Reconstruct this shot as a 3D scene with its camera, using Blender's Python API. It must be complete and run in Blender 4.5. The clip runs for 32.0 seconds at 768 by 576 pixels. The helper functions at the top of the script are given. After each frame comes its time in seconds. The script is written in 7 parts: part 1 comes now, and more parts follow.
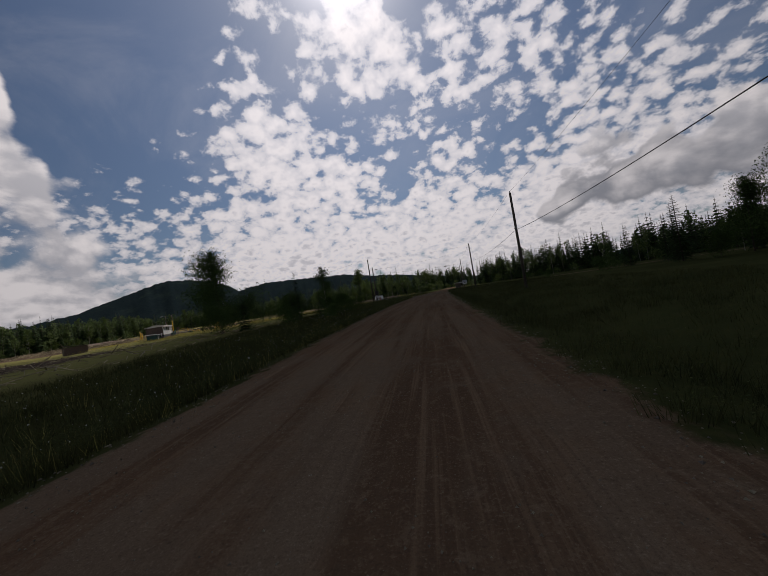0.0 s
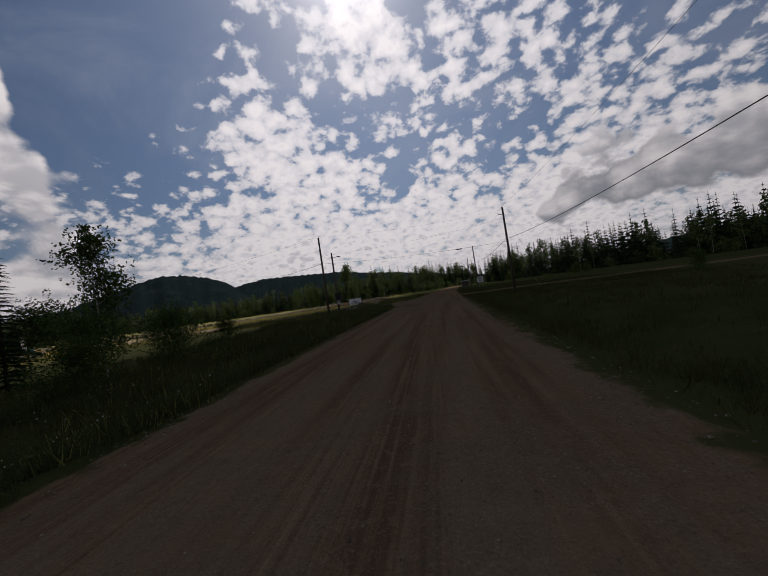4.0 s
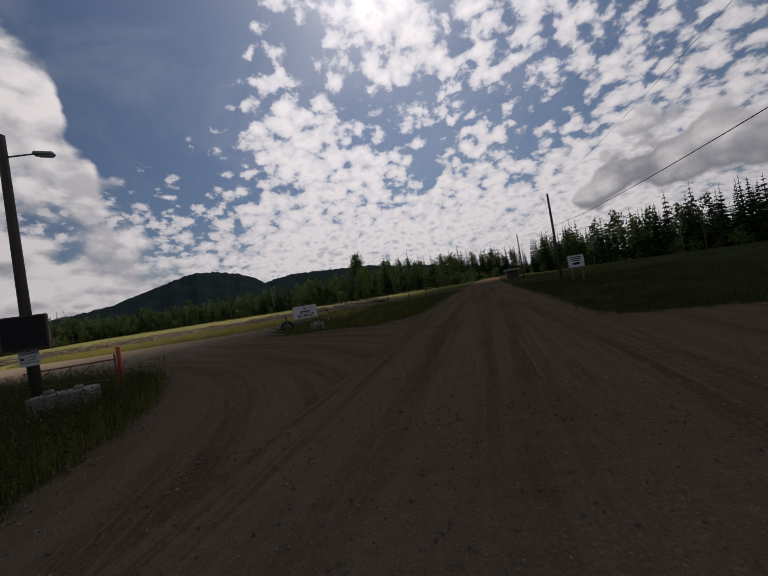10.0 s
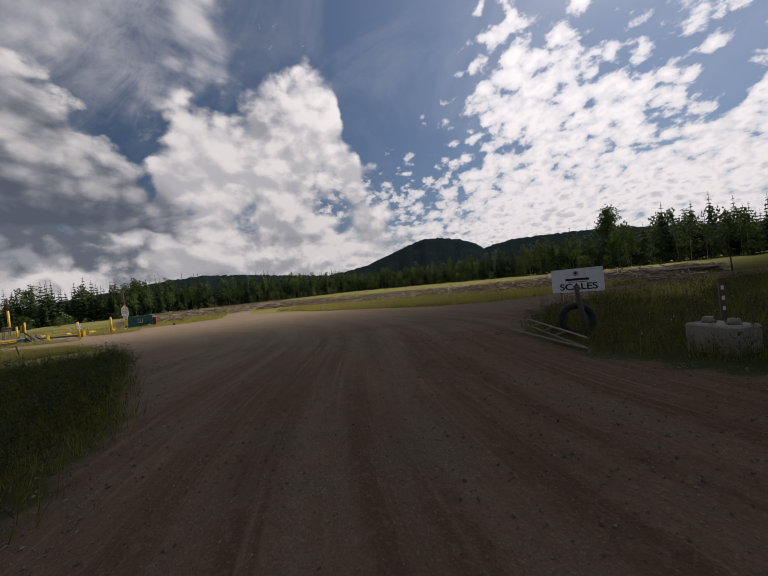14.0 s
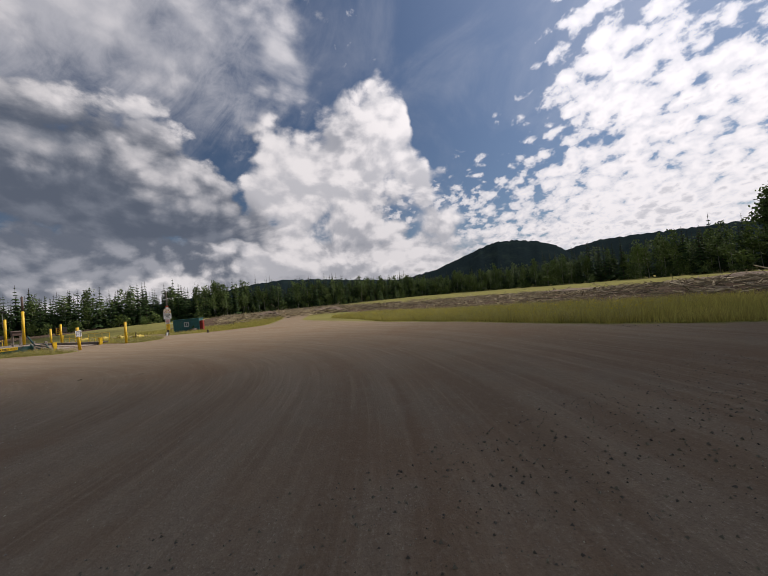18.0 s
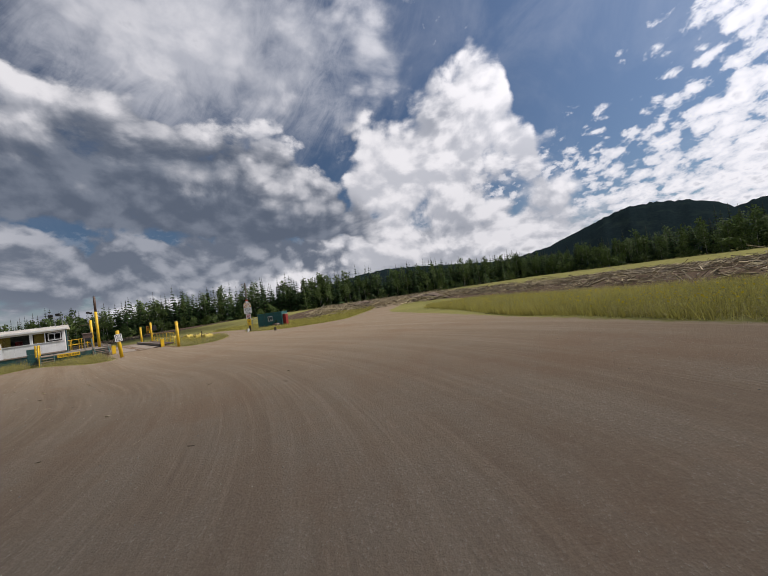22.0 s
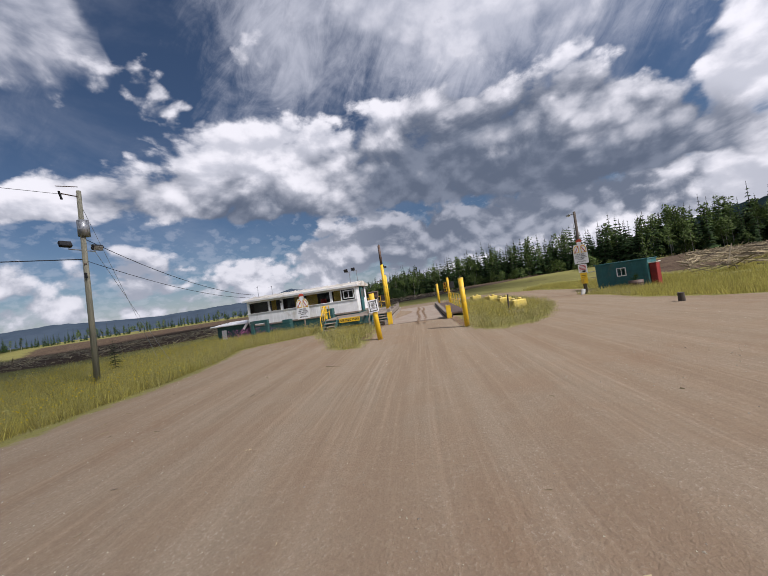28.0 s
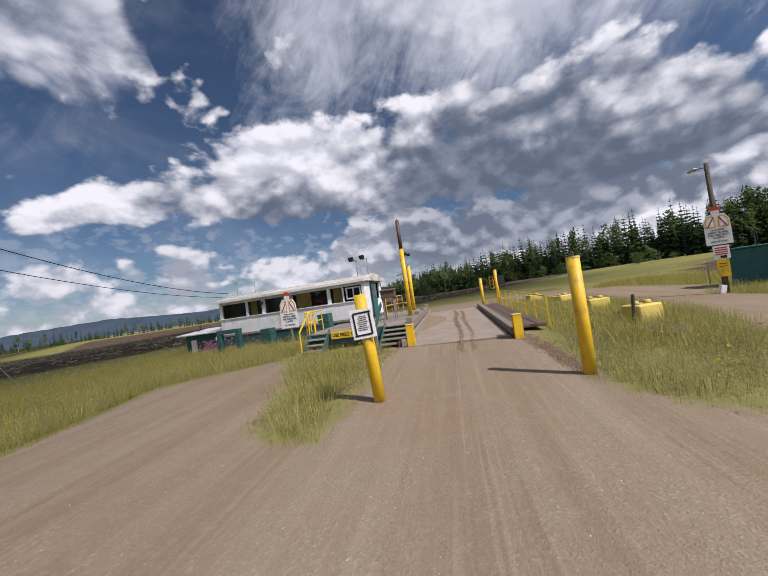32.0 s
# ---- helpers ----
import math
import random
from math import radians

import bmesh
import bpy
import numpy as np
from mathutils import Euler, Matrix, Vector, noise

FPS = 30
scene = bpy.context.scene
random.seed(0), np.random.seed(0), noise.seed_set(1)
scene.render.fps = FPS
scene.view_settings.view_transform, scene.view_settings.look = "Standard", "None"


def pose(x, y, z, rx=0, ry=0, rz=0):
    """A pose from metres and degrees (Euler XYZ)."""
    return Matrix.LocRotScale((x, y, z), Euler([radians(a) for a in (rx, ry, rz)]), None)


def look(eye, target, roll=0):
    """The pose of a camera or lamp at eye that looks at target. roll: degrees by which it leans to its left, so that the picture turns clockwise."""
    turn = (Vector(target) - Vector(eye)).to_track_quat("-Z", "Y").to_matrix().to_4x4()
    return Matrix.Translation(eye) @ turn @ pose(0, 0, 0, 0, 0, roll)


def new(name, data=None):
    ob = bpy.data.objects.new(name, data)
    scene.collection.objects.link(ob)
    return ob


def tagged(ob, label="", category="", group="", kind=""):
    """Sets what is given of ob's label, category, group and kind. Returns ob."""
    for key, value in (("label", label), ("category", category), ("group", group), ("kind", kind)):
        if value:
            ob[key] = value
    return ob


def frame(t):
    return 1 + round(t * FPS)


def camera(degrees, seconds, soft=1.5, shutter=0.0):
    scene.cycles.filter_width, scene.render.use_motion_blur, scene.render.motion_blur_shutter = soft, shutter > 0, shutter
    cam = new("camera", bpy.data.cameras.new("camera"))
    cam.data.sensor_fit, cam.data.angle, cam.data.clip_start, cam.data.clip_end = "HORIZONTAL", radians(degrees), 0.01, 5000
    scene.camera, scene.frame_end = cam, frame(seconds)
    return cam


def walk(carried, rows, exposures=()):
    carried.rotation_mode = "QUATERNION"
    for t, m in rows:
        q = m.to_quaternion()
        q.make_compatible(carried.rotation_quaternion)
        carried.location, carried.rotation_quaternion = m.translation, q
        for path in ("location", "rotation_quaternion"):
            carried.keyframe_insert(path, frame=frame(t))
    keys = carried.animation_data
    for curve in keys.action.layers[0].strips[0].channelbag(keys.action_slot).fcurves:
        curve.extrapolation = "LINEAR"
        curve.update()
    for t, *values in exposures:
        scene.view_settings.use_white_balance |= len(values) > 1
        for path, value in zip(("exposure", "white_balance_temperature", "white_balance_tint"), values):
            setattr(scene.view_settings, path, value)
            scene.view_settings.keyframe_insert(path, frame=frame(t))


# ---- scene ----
cam = camera(100.0, 32.0, soft=0.95)
# seconds, place, yaw, pitch, roll of the drive
PATH = [
    (0.0, 0.00, -0.00, 1.80, 9.51, 1.70, -9.17),
    (0.5, -0.14, 4.20, 1.89, 9.52, 1.49, -8.63),
    (1.0, -0.31, 8.31, 2.01, 9.58, 1.59, -8.91),
    (1.5, -0.48, 12.38, 2.12, 9.68, 1.68, -8.24),
    (2.0, -0.62, 16.38, 2.16, 9.69, 1.67, -8.91),
    (2.5, -0.71, 20.30, 2.17, 9.78, 1.55, -8.81),
    (3.0, -0.76, 24.14, 2.21, 9.87, 1.34, -8.92),
    (3.5, -0.77, 27.96, 2.31, 9.52, 1.27, -8.67),
    (5.5, -0.78, 42.95, 2.50, 9.26, 1.08, -8.69),
    (6.0, -0.76, 46.29, 2.54, 9.30, 0.97, -9.02),
    (6.5, -0.78, 49.58, 2.56, 9.40, 0.85, -8.77),
    (7.0, -0.80, 52.69, 2.58, 9.47, 0.80, -9.05),
    (7.5, -0.77, 55.62, 2.58, 9.61, 0.71, -8.84),
    (8.0, -0.74, 58.40, 2.59, 9.69, 0.72, -9.07),
    (8.5, -0.69, 61.05, 2.59, 9.78, 0.65, -9.13),
    (9.0, -0.84, 63.63, 2.59, 10.03, 0.66, -9.47),
    (9.5, -1.06, 66.09, 2.56, 11.47, 0.72, -9.45),
    (10.0, -1.58, 68.41, 2.59, 14.52, 0.84, -9.31),
    (10.5, -2.40, 70.59, 2.62, 18.87, 1.05, -8.40),
    (11.0, -3.41, 72.65, 2.64, 24.14, 0.99, -7.53),
    (11.5, -4.53, 74.47, 2.64, 29.58, 0.76, -7.07),
    (12.0, -5.70, 75.99, 2.63, 34.36, 0.52, -6.93),
    (12.5, -6.94, 77.26, 2.60, 38.99, 0.12, -5.81),
    (13.0, -8.17, 78.30, 2.60, 43.58, -0.24, -6.15),
    (13.5, -9.55, 79.19, 2.63, 47.96, -0.23, -5.18),
    (14.0, -11.00, 79.94, 2.66, 52.24, -0.04, -6.04),
    (14.5, -12.38, 80.67, 2.59, 55.95, 0.41, -6.55),
    (15.0, -13.96, 81.40, 2.52, 59.45, 0.44, -6.49),
    (15.5, -15.73, 82.17, 2.51, 62.03, 0.12, -3.63),
    (17.5, -21.37, 85.56, 2.50, 63.91, 2.15, -4.05),
    (18.0, -22.42, 86.35, 2.47, 64.15, 1.98, -5.34),
    (18.5, -23.51, 87.11, 2.42, 64.51, 1.70, -5.60),
    (19.0, -24.64, 87.86, 2.39, 64.93, 1.44, -6.62),
    (19.5, -25.87, 88.58, 2.33, 65.66, 1.19, -7.50),
    (20.0, -27.17, 89.16, 2.26, 66.97, 1.03, -7.59),
    (20.5, -28.55, 89.67, 2.21, 69.39, 1.01, -8.55),
    (21.0, -29.99, 90.08, 2.19, 73.22, 1.16, -8.25),
    (21.5, -31.41, 90.35, 2.22, 77.52, 1.39, -8.74),
    (22.0, -32.78, 90.51, 2.26, 82.31, 1.61, -7.87),
    (22.5, -34.06, 90.58, 2.28, 86.85, 1.67, -7.56),
    (23.0, -35.42, 90.55, 2.30, 91.53, 1.64, -7.41),
    (23.5, -36.92, 90.36, 2.30, 96.33, 1.49, -7.63),
    (24.0, -38.43, 89.95, 2.31, 101.15, 1.36, -7.00),
    (24.5, -39.90, 89.51, 2.30, 105.97, 1.11, -7.41),
    (25.0, -41.32, 88.96, 2.32, 110.71, 0.99, -7.56),
    (25.5, -42.73, 88.29, 2.33, 115.34, 0.85, -8.19),
    (26.0, -44.05, 87.51, 2.33, 119.97, 0.88, -8.70),
    (26.5, -45.18, 86.71, 2.33, 124.42, 0.83, -7.95),
    (28.5, -49.03, 83.70, 2.39, 135.42, 1.30, -8.62),
    (29.0, -49.78, 83.05, 2.38, 136.79, 1.30, -8.46),
    (29.5, -50.51, 82.39, 2.38, 137.84, 1.23, -7.97),
    (30.0, -51.26, 81.77, 2.39, 138.52, 1.25, -8.12),
    (30.5, -51.93, 81.18, 2.40, 138.69, 1.16, -7.50),
    (31.0, -52.61, 80.64, 2.40, 138.79, 1.24, -8.62),
    (31.5, -53.23, 80.10, 2.40, 138.86, 1.37, -8.51),
    (32.0, -53.83, 79.60, 2.41, 138.95, 1.38, -8.21),
]


def drive_pose(x, y, z, yaw, pitch, roll):
    a, b = radians(yaw), radians(pitch)
    ahead = Vector((-math.sin(a) * math.cos(b), math.cos(a) * math.cos(b), math.sin(b)))
    eye = Vector((x, y, z))
    return look(eye, eye + ahead, roll)


walk(cam, [(row[0], drive_pose(*row[1:])) for row in PATH],
     exposures=[(0.0, -0.76, 6800, 18), (9.0, -0.74, 6800, 18), (12.0, -0.58, 6820, 17), (16.0, -0.33, 6850, 17), (19.0, -0.28, 6650, 16), (21.0, -0.24, 6560, 15),
                (23.0, -0.1, 6400, 15), (26.0, 0.04, 6280, 17), (32.0, 0.06, 6270, 18)])

# ---------------------------------------------------------------- light
SUN_AZ, SUN_EL = 8.6, 49.5   # degrees to the left of +y, and above the horizon
SUN_WAY = Vector((-math.sin(radians(SUN_AZ)) * math.cos(radians(SUN_EL)),
                  math.cos(radians(SUN_AZ)) * math.cos(radians(SUN_EL)), math.sin(radians(SUN_EL))))
sun = new("sun", bpy.data.lights.new("sun", "SUN"))
sun.data.energy, sun.data.angle, sun.data.color = 5.0, radians(0.5), (1.0, 0.95, 0.87)
sun.matrix_world = look(SUN_WAY * 500, (0, 0, 0))


class Nodes:
    """Short hand for node trees."""

    def __init__(self, tree):
        self.tree = tree

    def add(self, kind, **settings):
        n = self.tree.nodes.new(kind)
        for key, value in settings.items():
            if key == "operation":
                n.operation = value
            elif key == "blend_type":
                n.blend_type = value
            elif key == "data_type":
                n.data_type = value
            elif key == "attribute_name":
                n.attribute_name = value
            elif key == "feature":
                n.feature = value
        return n

    def put(self, socket, value):
        if isinstance(value, bpy.types.NodeSocket):
            self.tree.links.new(value, socket)
        elif isinstance(value, (tuple, list)) and len(value) == 3 and socket.type == "RGBA":
            socket.default_value = (*value, 1.0)
        else:
            socket.default_value = value

    def math(self, op, a, b=0.0, c=0.0, clamp=False):
        n = self.add("ShaderNodeMath", operation=op)
        n.use_clamp = clamp
        self.put(n.inputs[0], a)
        self.put(n.inputs[1], b)
        self.put(n.inputs[2], c)
        return n.outputs[0]

    def vmath(self, op, a, b=(0, 0, 0)):
        n = self.add("ShaderNodeVectorMath", operation=op)
        self.put(n.inputs[0], a)
        self.put(n.inputs[1], b)
        return n.outputs[0]

    def noise(self, vector, scale, detail=4.0, rough=0.55, distort=0.0):
        n = self.add("ShaderNodeTexNoise")
        if vector is not None:
            self.put(n.inputs["Vector"], vector)
        n.inputs["Scale"].default_value = scale
        n.inputs["Detail"].default_value = detail
        n.inputs["Roughness"].default_value = rough
        n.inputs["Distortion"].default_value = distort
        return n.outputs["Fac"]

    def mix(self, fac, a, b, blend="MIX"):
        n = self.add("ShaderNodeMix", data_type="RGBA", blend_type=blend)
        self.put(n.inputs[0], fac)
        self.put(n.inputs[6], a)
        self.put(n.inputs[7], b)
        return n.outputs[2]

    def step(self, value, low, high, smooth=True):
        n = self.add("ShaderNodeMapRange")
        n.interpolation_type = "SMOOTHSTEP" if smooth else "LINEAR"
        self.put(n.inputs[0], value)
        self.put(n.inputs[1], low)
        self.put(n.inputs[2], high)
        return n.outputs[0]

    def xyz(self, x, y, z):
        n = self.add("ShaderNodeCombineXYZ")
        for s, v in zip(n.inputs, (x, y, z)):
            self.put(s, v)
        return n.outputs[0]

    def split(self, v):
        n = self.add("ShaderNodeSeparateXYZ")
        self.put(n.inputs[0], v)
        return n.outputs


# ---- the sky: clear blue, small broken cloud round the sun, heaped cloud to the west
world = bpy.data.worlds.new("sky")
scene.world = world
world.use_nodes = True
world.node_tree.nodes.clear()
W = Nodes(world.node_tree)
sky = W.add("ShaderNodeTexSky")
sky.sky_type, sky.sun_disc = "NISHITA", False
sky.sun_elevation, sky.sun_rotation = radians(SUN_EL), radians(-SUN_AZ)
sky.air_density, sky.dust_density, sky.ozone_density = 1.0, 0.6, 2.0
way = W.add("ShaderNodeTexCoord").outputs["Generated"]
dx, dy, dz = W.split(way)
el = W.math("MULTIPLY", W.math("ARCSINE", dz), 57.2958)
# compass in degrees to the left of +y, from -105 to 255
c75, s75 = math.cos(radians(75)), math.sin(radians(75))
ahead = W.math("SUBTRACT", W.math("MULTIPLY", dy, c75), W.math("MULTIPLY", dx, s75))
aside = W.math("MULTIPLY", W.math("ADD", W.math("MULTIPLY", dx, c75), W.math("MULTIPLY", dy, s75)), -1.0)
az = W.math("ADD", W.math("MULTIPLY", W.math("ARCTAN2", aside, ahead), 57.2958), 75.0)
sun_dot = W.add("ShaderNodeVectorMath", operation="DOT_PRODUCT")
W.put(sun_dot.inputs[0], way)
sun_dot.inputs[1].default_value = tuple(SUN_WAY)
toward = W.math("MAXIMUM", sun_dot.outputs["Value"], 0.0)

# small broken cloud: rounded puffs in a thin sheet, thicker towards the horizon
lift = W.math("ADD", W.math("MAXIMUM", dz, 0.0), 0.50)
flat = W.xyz(W.math("DIVIDE", dx, lift), W.math("DIVIDE", dy, lift), 0.0)


def ramp(value, low, high, stops, top):
    """A height in degrees that follows the compass smoothly through given stops."""
    n = W.add("ShaderNodeValToRGB")
    n.color_ramp.interpolation = "EASE"
    W.put(n.inputs[0], W.math("DIVIDE", W.math("SUBTRACT", value, low), high - low))
    while len(n.color_ramp.elements) < len(stops):
        n.color_ramp.elements.new(0.5)
    for e, (a, v) in zip(n.color_ramp.elements, stops):
        e.position = (a - low) / (high - low)
    for e, (a, v) in zip(n.color_ramp.elements, stops):
        e.color = (v / top, v / top, v / top, 1.0)
    return W.math("MULTIPLY", n.outputs[0], top)


def billows(vector, scale, bend, smoothness=0.35):
    """Rounded heads packed side by side, 1 at their middles."""
    n = W.add("ShaderNodeTexVoronoi", feature="SMOOTH_F1")
    swirl = W.add("ShaderNodeTexNoise")
    W.put(swirl.inputs["Vector"], vector)
    swirl.inputs["Scale"].default_value, swirl.inputs["Detail"].default_value = scale * 0.9, 4.0
    moved = W.add("ShaderNodeVectorMath", operation="SCALE")
    W.put(moved.inputs[0], W.vmath("SUBTRACT", swirl.outputs["Color"], (0.5, 0.5, 0.5)))
    moved.inputs[3].default_value = bend / scale
    W.put(n.inputs["Vector"], W.vmath("ADD", vector, moved.outputs[0]))
    n.inputs["Scale"].default_value = scale
    n.inputs["Smoothness"].default_value = smoothness
    return W.math("SUBTRACT", 1.0, n.outputs["Distance"])


def lump(az0, el0, ra, re, gain):
    """One swelling or gap at a compass and height."""
    a = W.math("DIVIDE", W.math("SUBTRACT", az, az0), ra)
    b = W.math("DIVIDE", W.math("SUBTRACT", el, el0), re)
    q = W.math("ADD", W.math("MULTIPLY", a, a), W.math("MULTIPLY", b, b))
    return W.math("MULTIPLY", W.math("POWER", 2.718, W.math("MULTIPLY", q, -1.0)), gain)


def summed(spots):
    total = lump(*spots[0])
    for spot in spots[1:]:
        total = W.math("ADD", total, lump(*spot))
    return total


coarse = W.noise(flat, 2.6, 3.0, 0.5)
fine = W.noise(flat, 26.0, 8.0, 0.62, 0.2)
cells = billows(flat, 19.0, 1.2, 0.2)
puff = W.math("ADD", W.math("MULTIPLY", fine, 0.72), W.math("MULTIPLY", coarse, 0.66))
puff = W.math("ADD", puff, W.math("MULTIPLY", W.math("SUBTRACT", cells, 0.38), 0.40))
puff = W.math("ADD", puff, W.math("MULTIPLY", W.math("SUBTRACT", 1.0, W.step(el, 5.0, 26.0)), 0.27))
puff = W.math("ADD", puff, W.math("MULTIPLY", W.math("SUBTRACT", 1.0, W.step(az, 30.0, 56.0)), 0.215))
puff = W.math("ADD", puff, summed(((27, 29, 8, 7, 0.16), (9, 40, 8, 7, 0.20), (-6, 34, 10, 8, 0.10), (15, 22, 9, 6, 0.10), (36, 18, 8, 4, 0.08),
                                   (45, 39, 11, 10, -0.30), (50, 28, 5, 5, -0.20), (-3, 43, 4, 4, -0.24), (-5, 27, 5, 3, -0.08), (-18, 34, 12, 8, 0.08), (31, 20, 5, 3, -0.10), (3, 22, 5, 3, -0.08))))
puff_mask = W.step(puff, 0.925, 1.07)
puff_thick = W.step(puff, 1.0, 1.28)

# heaped cloud: banks between a flat base and a swelling top
tall = W.xyz(dx, dy, W.math("MULTIPLY", dz, 1.45))
sunward = W.xyz(dx, W.math("ADD", dy, 0.018), W.math("ADD", W.math("MULTIPLY", dz, 1.45), 0.042))
BODY = 4.6
body = W.noise(tall, BODY, 9.0, 0.56, 0.25)
body_up = W.noise(sunward, BODY, 9.0, 0.56, 0.25)
heads = W.math("ADD", W.math("MULTIPLY", billows(tall, 8.0, 1.0), 0.60), W.math("MULTIPLY", billows(tall, 21.0, 1.0), 0.40))
heads_up = W.math("ADD", W.math("MULTIPLY", billows(sunward, 8.0, 1.0), 0.60), W.math("MULTIPLY", billows(sunward, 21.0, 1.0), 0.40))
bulge = W.math("ADD", body, W.math("MULTIPLY", W.math("SUBTRACT", heads, 0.5), 0.40))
bulge_up = W.math("ADD", body_up, W.math("MULTIPLY", W.math("SUBTRACT", heads_up, 0.5), 0.40))
relief = W.math("SUBTRACT", bulge, bulge_up)
rough_edge = W.math("MULTIPLY", W.math("SUBTRACT", bulge, 0.53), 4.6)


def bank(top, base, soft_top, soft_base):
    """How deep inside a bank a direction lies: above 0 within."""
    down = W.math("DIVIDE", W.math("SUBTRACT", top, el), soft_top)
    up = W.math("DIVIDE", W.math("SUBTRACT", el, base), soft_base)
    return W.math("ADD", W.math("MINIMUM", W.math("MINIMUM", down, up), 1.2), rough_edge)


MAIN_TOP = ramp(az, 40, 200, ((52, 0), (64, 4), (72, 8), (79, 15), (86, 21.5), (92, 26), (98, 30), (109, 31.5), (123, 34), (132, 31.5), (139, 29), (147, 30), (156, 30), (163, 27), (172, 25), (178, 23.5), (184, 20), (190, 15), (198, 8)), 50.0)
MAIN_BASE = ramp(az, 40, 200, ((60, 2), (79, 9), (90, 10.5), (102, 10.5), (113, 12.2), (126, 14), (147, 14.8), (157, 13.6), (164, 15), (176, 14.8), (190, 12)), 50.0)
LOBE_TOP = ramp(az, 30, 110, ((38, 4), (43, 10), (48, 13), (53, 18), (55.5, 26), (58, 34), (63, 37.5), (68, 35), (75, 31.5), (81, 30), (84.5, 26), (89, 17), (96, 10), (104, 4)), 50.0)
EAST_TOP = ramp(az, -105, 0, ((-100, 18), (-70, 20), (-54, 19), (-46, 17.5), (-40, 19.5), (-37, 16), (-34, 20), (-30, 22), (-26, 21), (-22, 18), (-19.5, 12), (-16, 8), (-8, 4)), 50.0)
UPPER_TOP = ramp(az, 60, 200, ((66, 20), (71, 39), (80, 45), (100, 49), (128, 49), (142, 44), (152, 20), (168, 20), (172, 38), (176, 46), (196, 48)), 50.0)
UPPER_BASE = ramp(az, 60, 200, ((66, 36), (80, 30), (95, 30), (110, 31), (126, 34), (145, 40), (166, 40), (172, 34), (178, 31.5), (184, 30), (196, 30)), 50.0)
main = W.math("ADD", bank(MAIN_TOP, MAIN_BASE, 4.5, 1.7), summed(((86, 25.5, 3.5, 2.0, -0.8), (80, 20.5, 3.0, 1.8, -0.7))))
lobe = W.math("ADD", bank(LOBE_TOP, -3.0, 5.5, 2.0), summed(((87, 25.5, 3.5, 2.0, -0.8), (82, 22, 3.0, 1.6, -0.7), (65, 29, 8, 10, 0.45), (54, 30, 3, 4, -0.5))))
east = W.math("SUBTRACT", bank(EAST_TOP, 5.0, 4.5, 4.0), 0.35)
upper = bank(UPPER_TOP, UPPER_BASE, 4.5, 5.0)
row = W.math("ADD", W.math("ADD", W.math("MULTIPLY", rough_edge, 1.3), W.math("MULTIPLY", W.math("SUBTRACT", 1.0, W.step(el, 8.5, 13.5)), 0.95)), summed(((104, 8, 34, 9, 1.9), (72, 6, 12, 6, 0.8), (158, 11.5, 14, 2.4, -0.9), (184, 10, 9, 4, -0.3), (130, 8, 12, 3, 0.3))))
row = W.math("SUBTRACT", W.math("MULTIPLY", row, W.step(az, 52.0, 66.0)), 0.5)
main_mask, lobe_mask = W.step(main, 0.0, 0.55), W.step(lobe, 0.0, 0.8)
east_mask, upper_mask, row_mask = W.step(east, 0.0, 0.55), W.step(upper, -0.3, 1.3), W.step(row, 0.0, 0.6)

# light on the heaps: bright where they swell towards the sun, grey in their folds, dark at the flat base
LIT, FOLD, BASE = (0.87, 0.875, 0.885), (0.56, 0.585, 0.625), (0.115, 0.145, 0.195)
lit = W.step(relief, -0.11, 0.13)
heap_light = W.mix(lit, FOLD, LIT)
rumple = W.math("MULTIPLY", W.math("SUBTRACT", bulge, 0.53), 30.0)
sunk = W.math("SUBTRACT", W.math("SUBTRACT", MAIN_TOP, el), rumple)
sunk = W.math("ADD", sunk, summed(((108, 18, 22, 30, 3.5), (160, 20, 16, 20, -1.5))))
main_dark = W.step(sunk, 2.5, 15.5)
main_colour = W.mix(main_dark, heap_light, W.mix(lit, BASE, (0.20, 0.235, 0.29)))
lobe_dark = W.math("MULTIPLY", summed(((69, 27, 6, 4, 0.66), (62, 15, 9, 5, 0.40), (64, 7, 18, 6, 0.60))), W.math("SUBTRACT", 1.25, lit))
lobe_colour = W.mix(lobe_dark, heap_light, (0.30, 0.33, 0.38))
east_dark = W.math("MULTIPLY", W.math("SUBTRACT", 1.0, W.step(W.math("ADD", el, rumple), 6.0, 22.0)), 0.9)
east_colour = W.mix(east_dark, heap_light, (0.20, 0.225, 0.265))
upper_colour = W.mix(W.step(bulge, 0.40, 0.68), (0.50, 0.53, 0.58), (0.76, 0.775, 0.80))
row_bright = W.math("ADD", W.step(W.math("ADD", relief, lump(155, 10, 22, 6, 0.04)), -0.06, 0.14), 0.0)
row_colour = W.mix(row_bright, W.mix(W.step(az, 128.0, 150.0), (0.15, 0.18, 0.23), (0.34, 0.37, 0.42)), W.mix(W.step(az, 120.0, 150.0), (0.38, 0.41, 0.46), (0.76, 0.77, 0.79)))

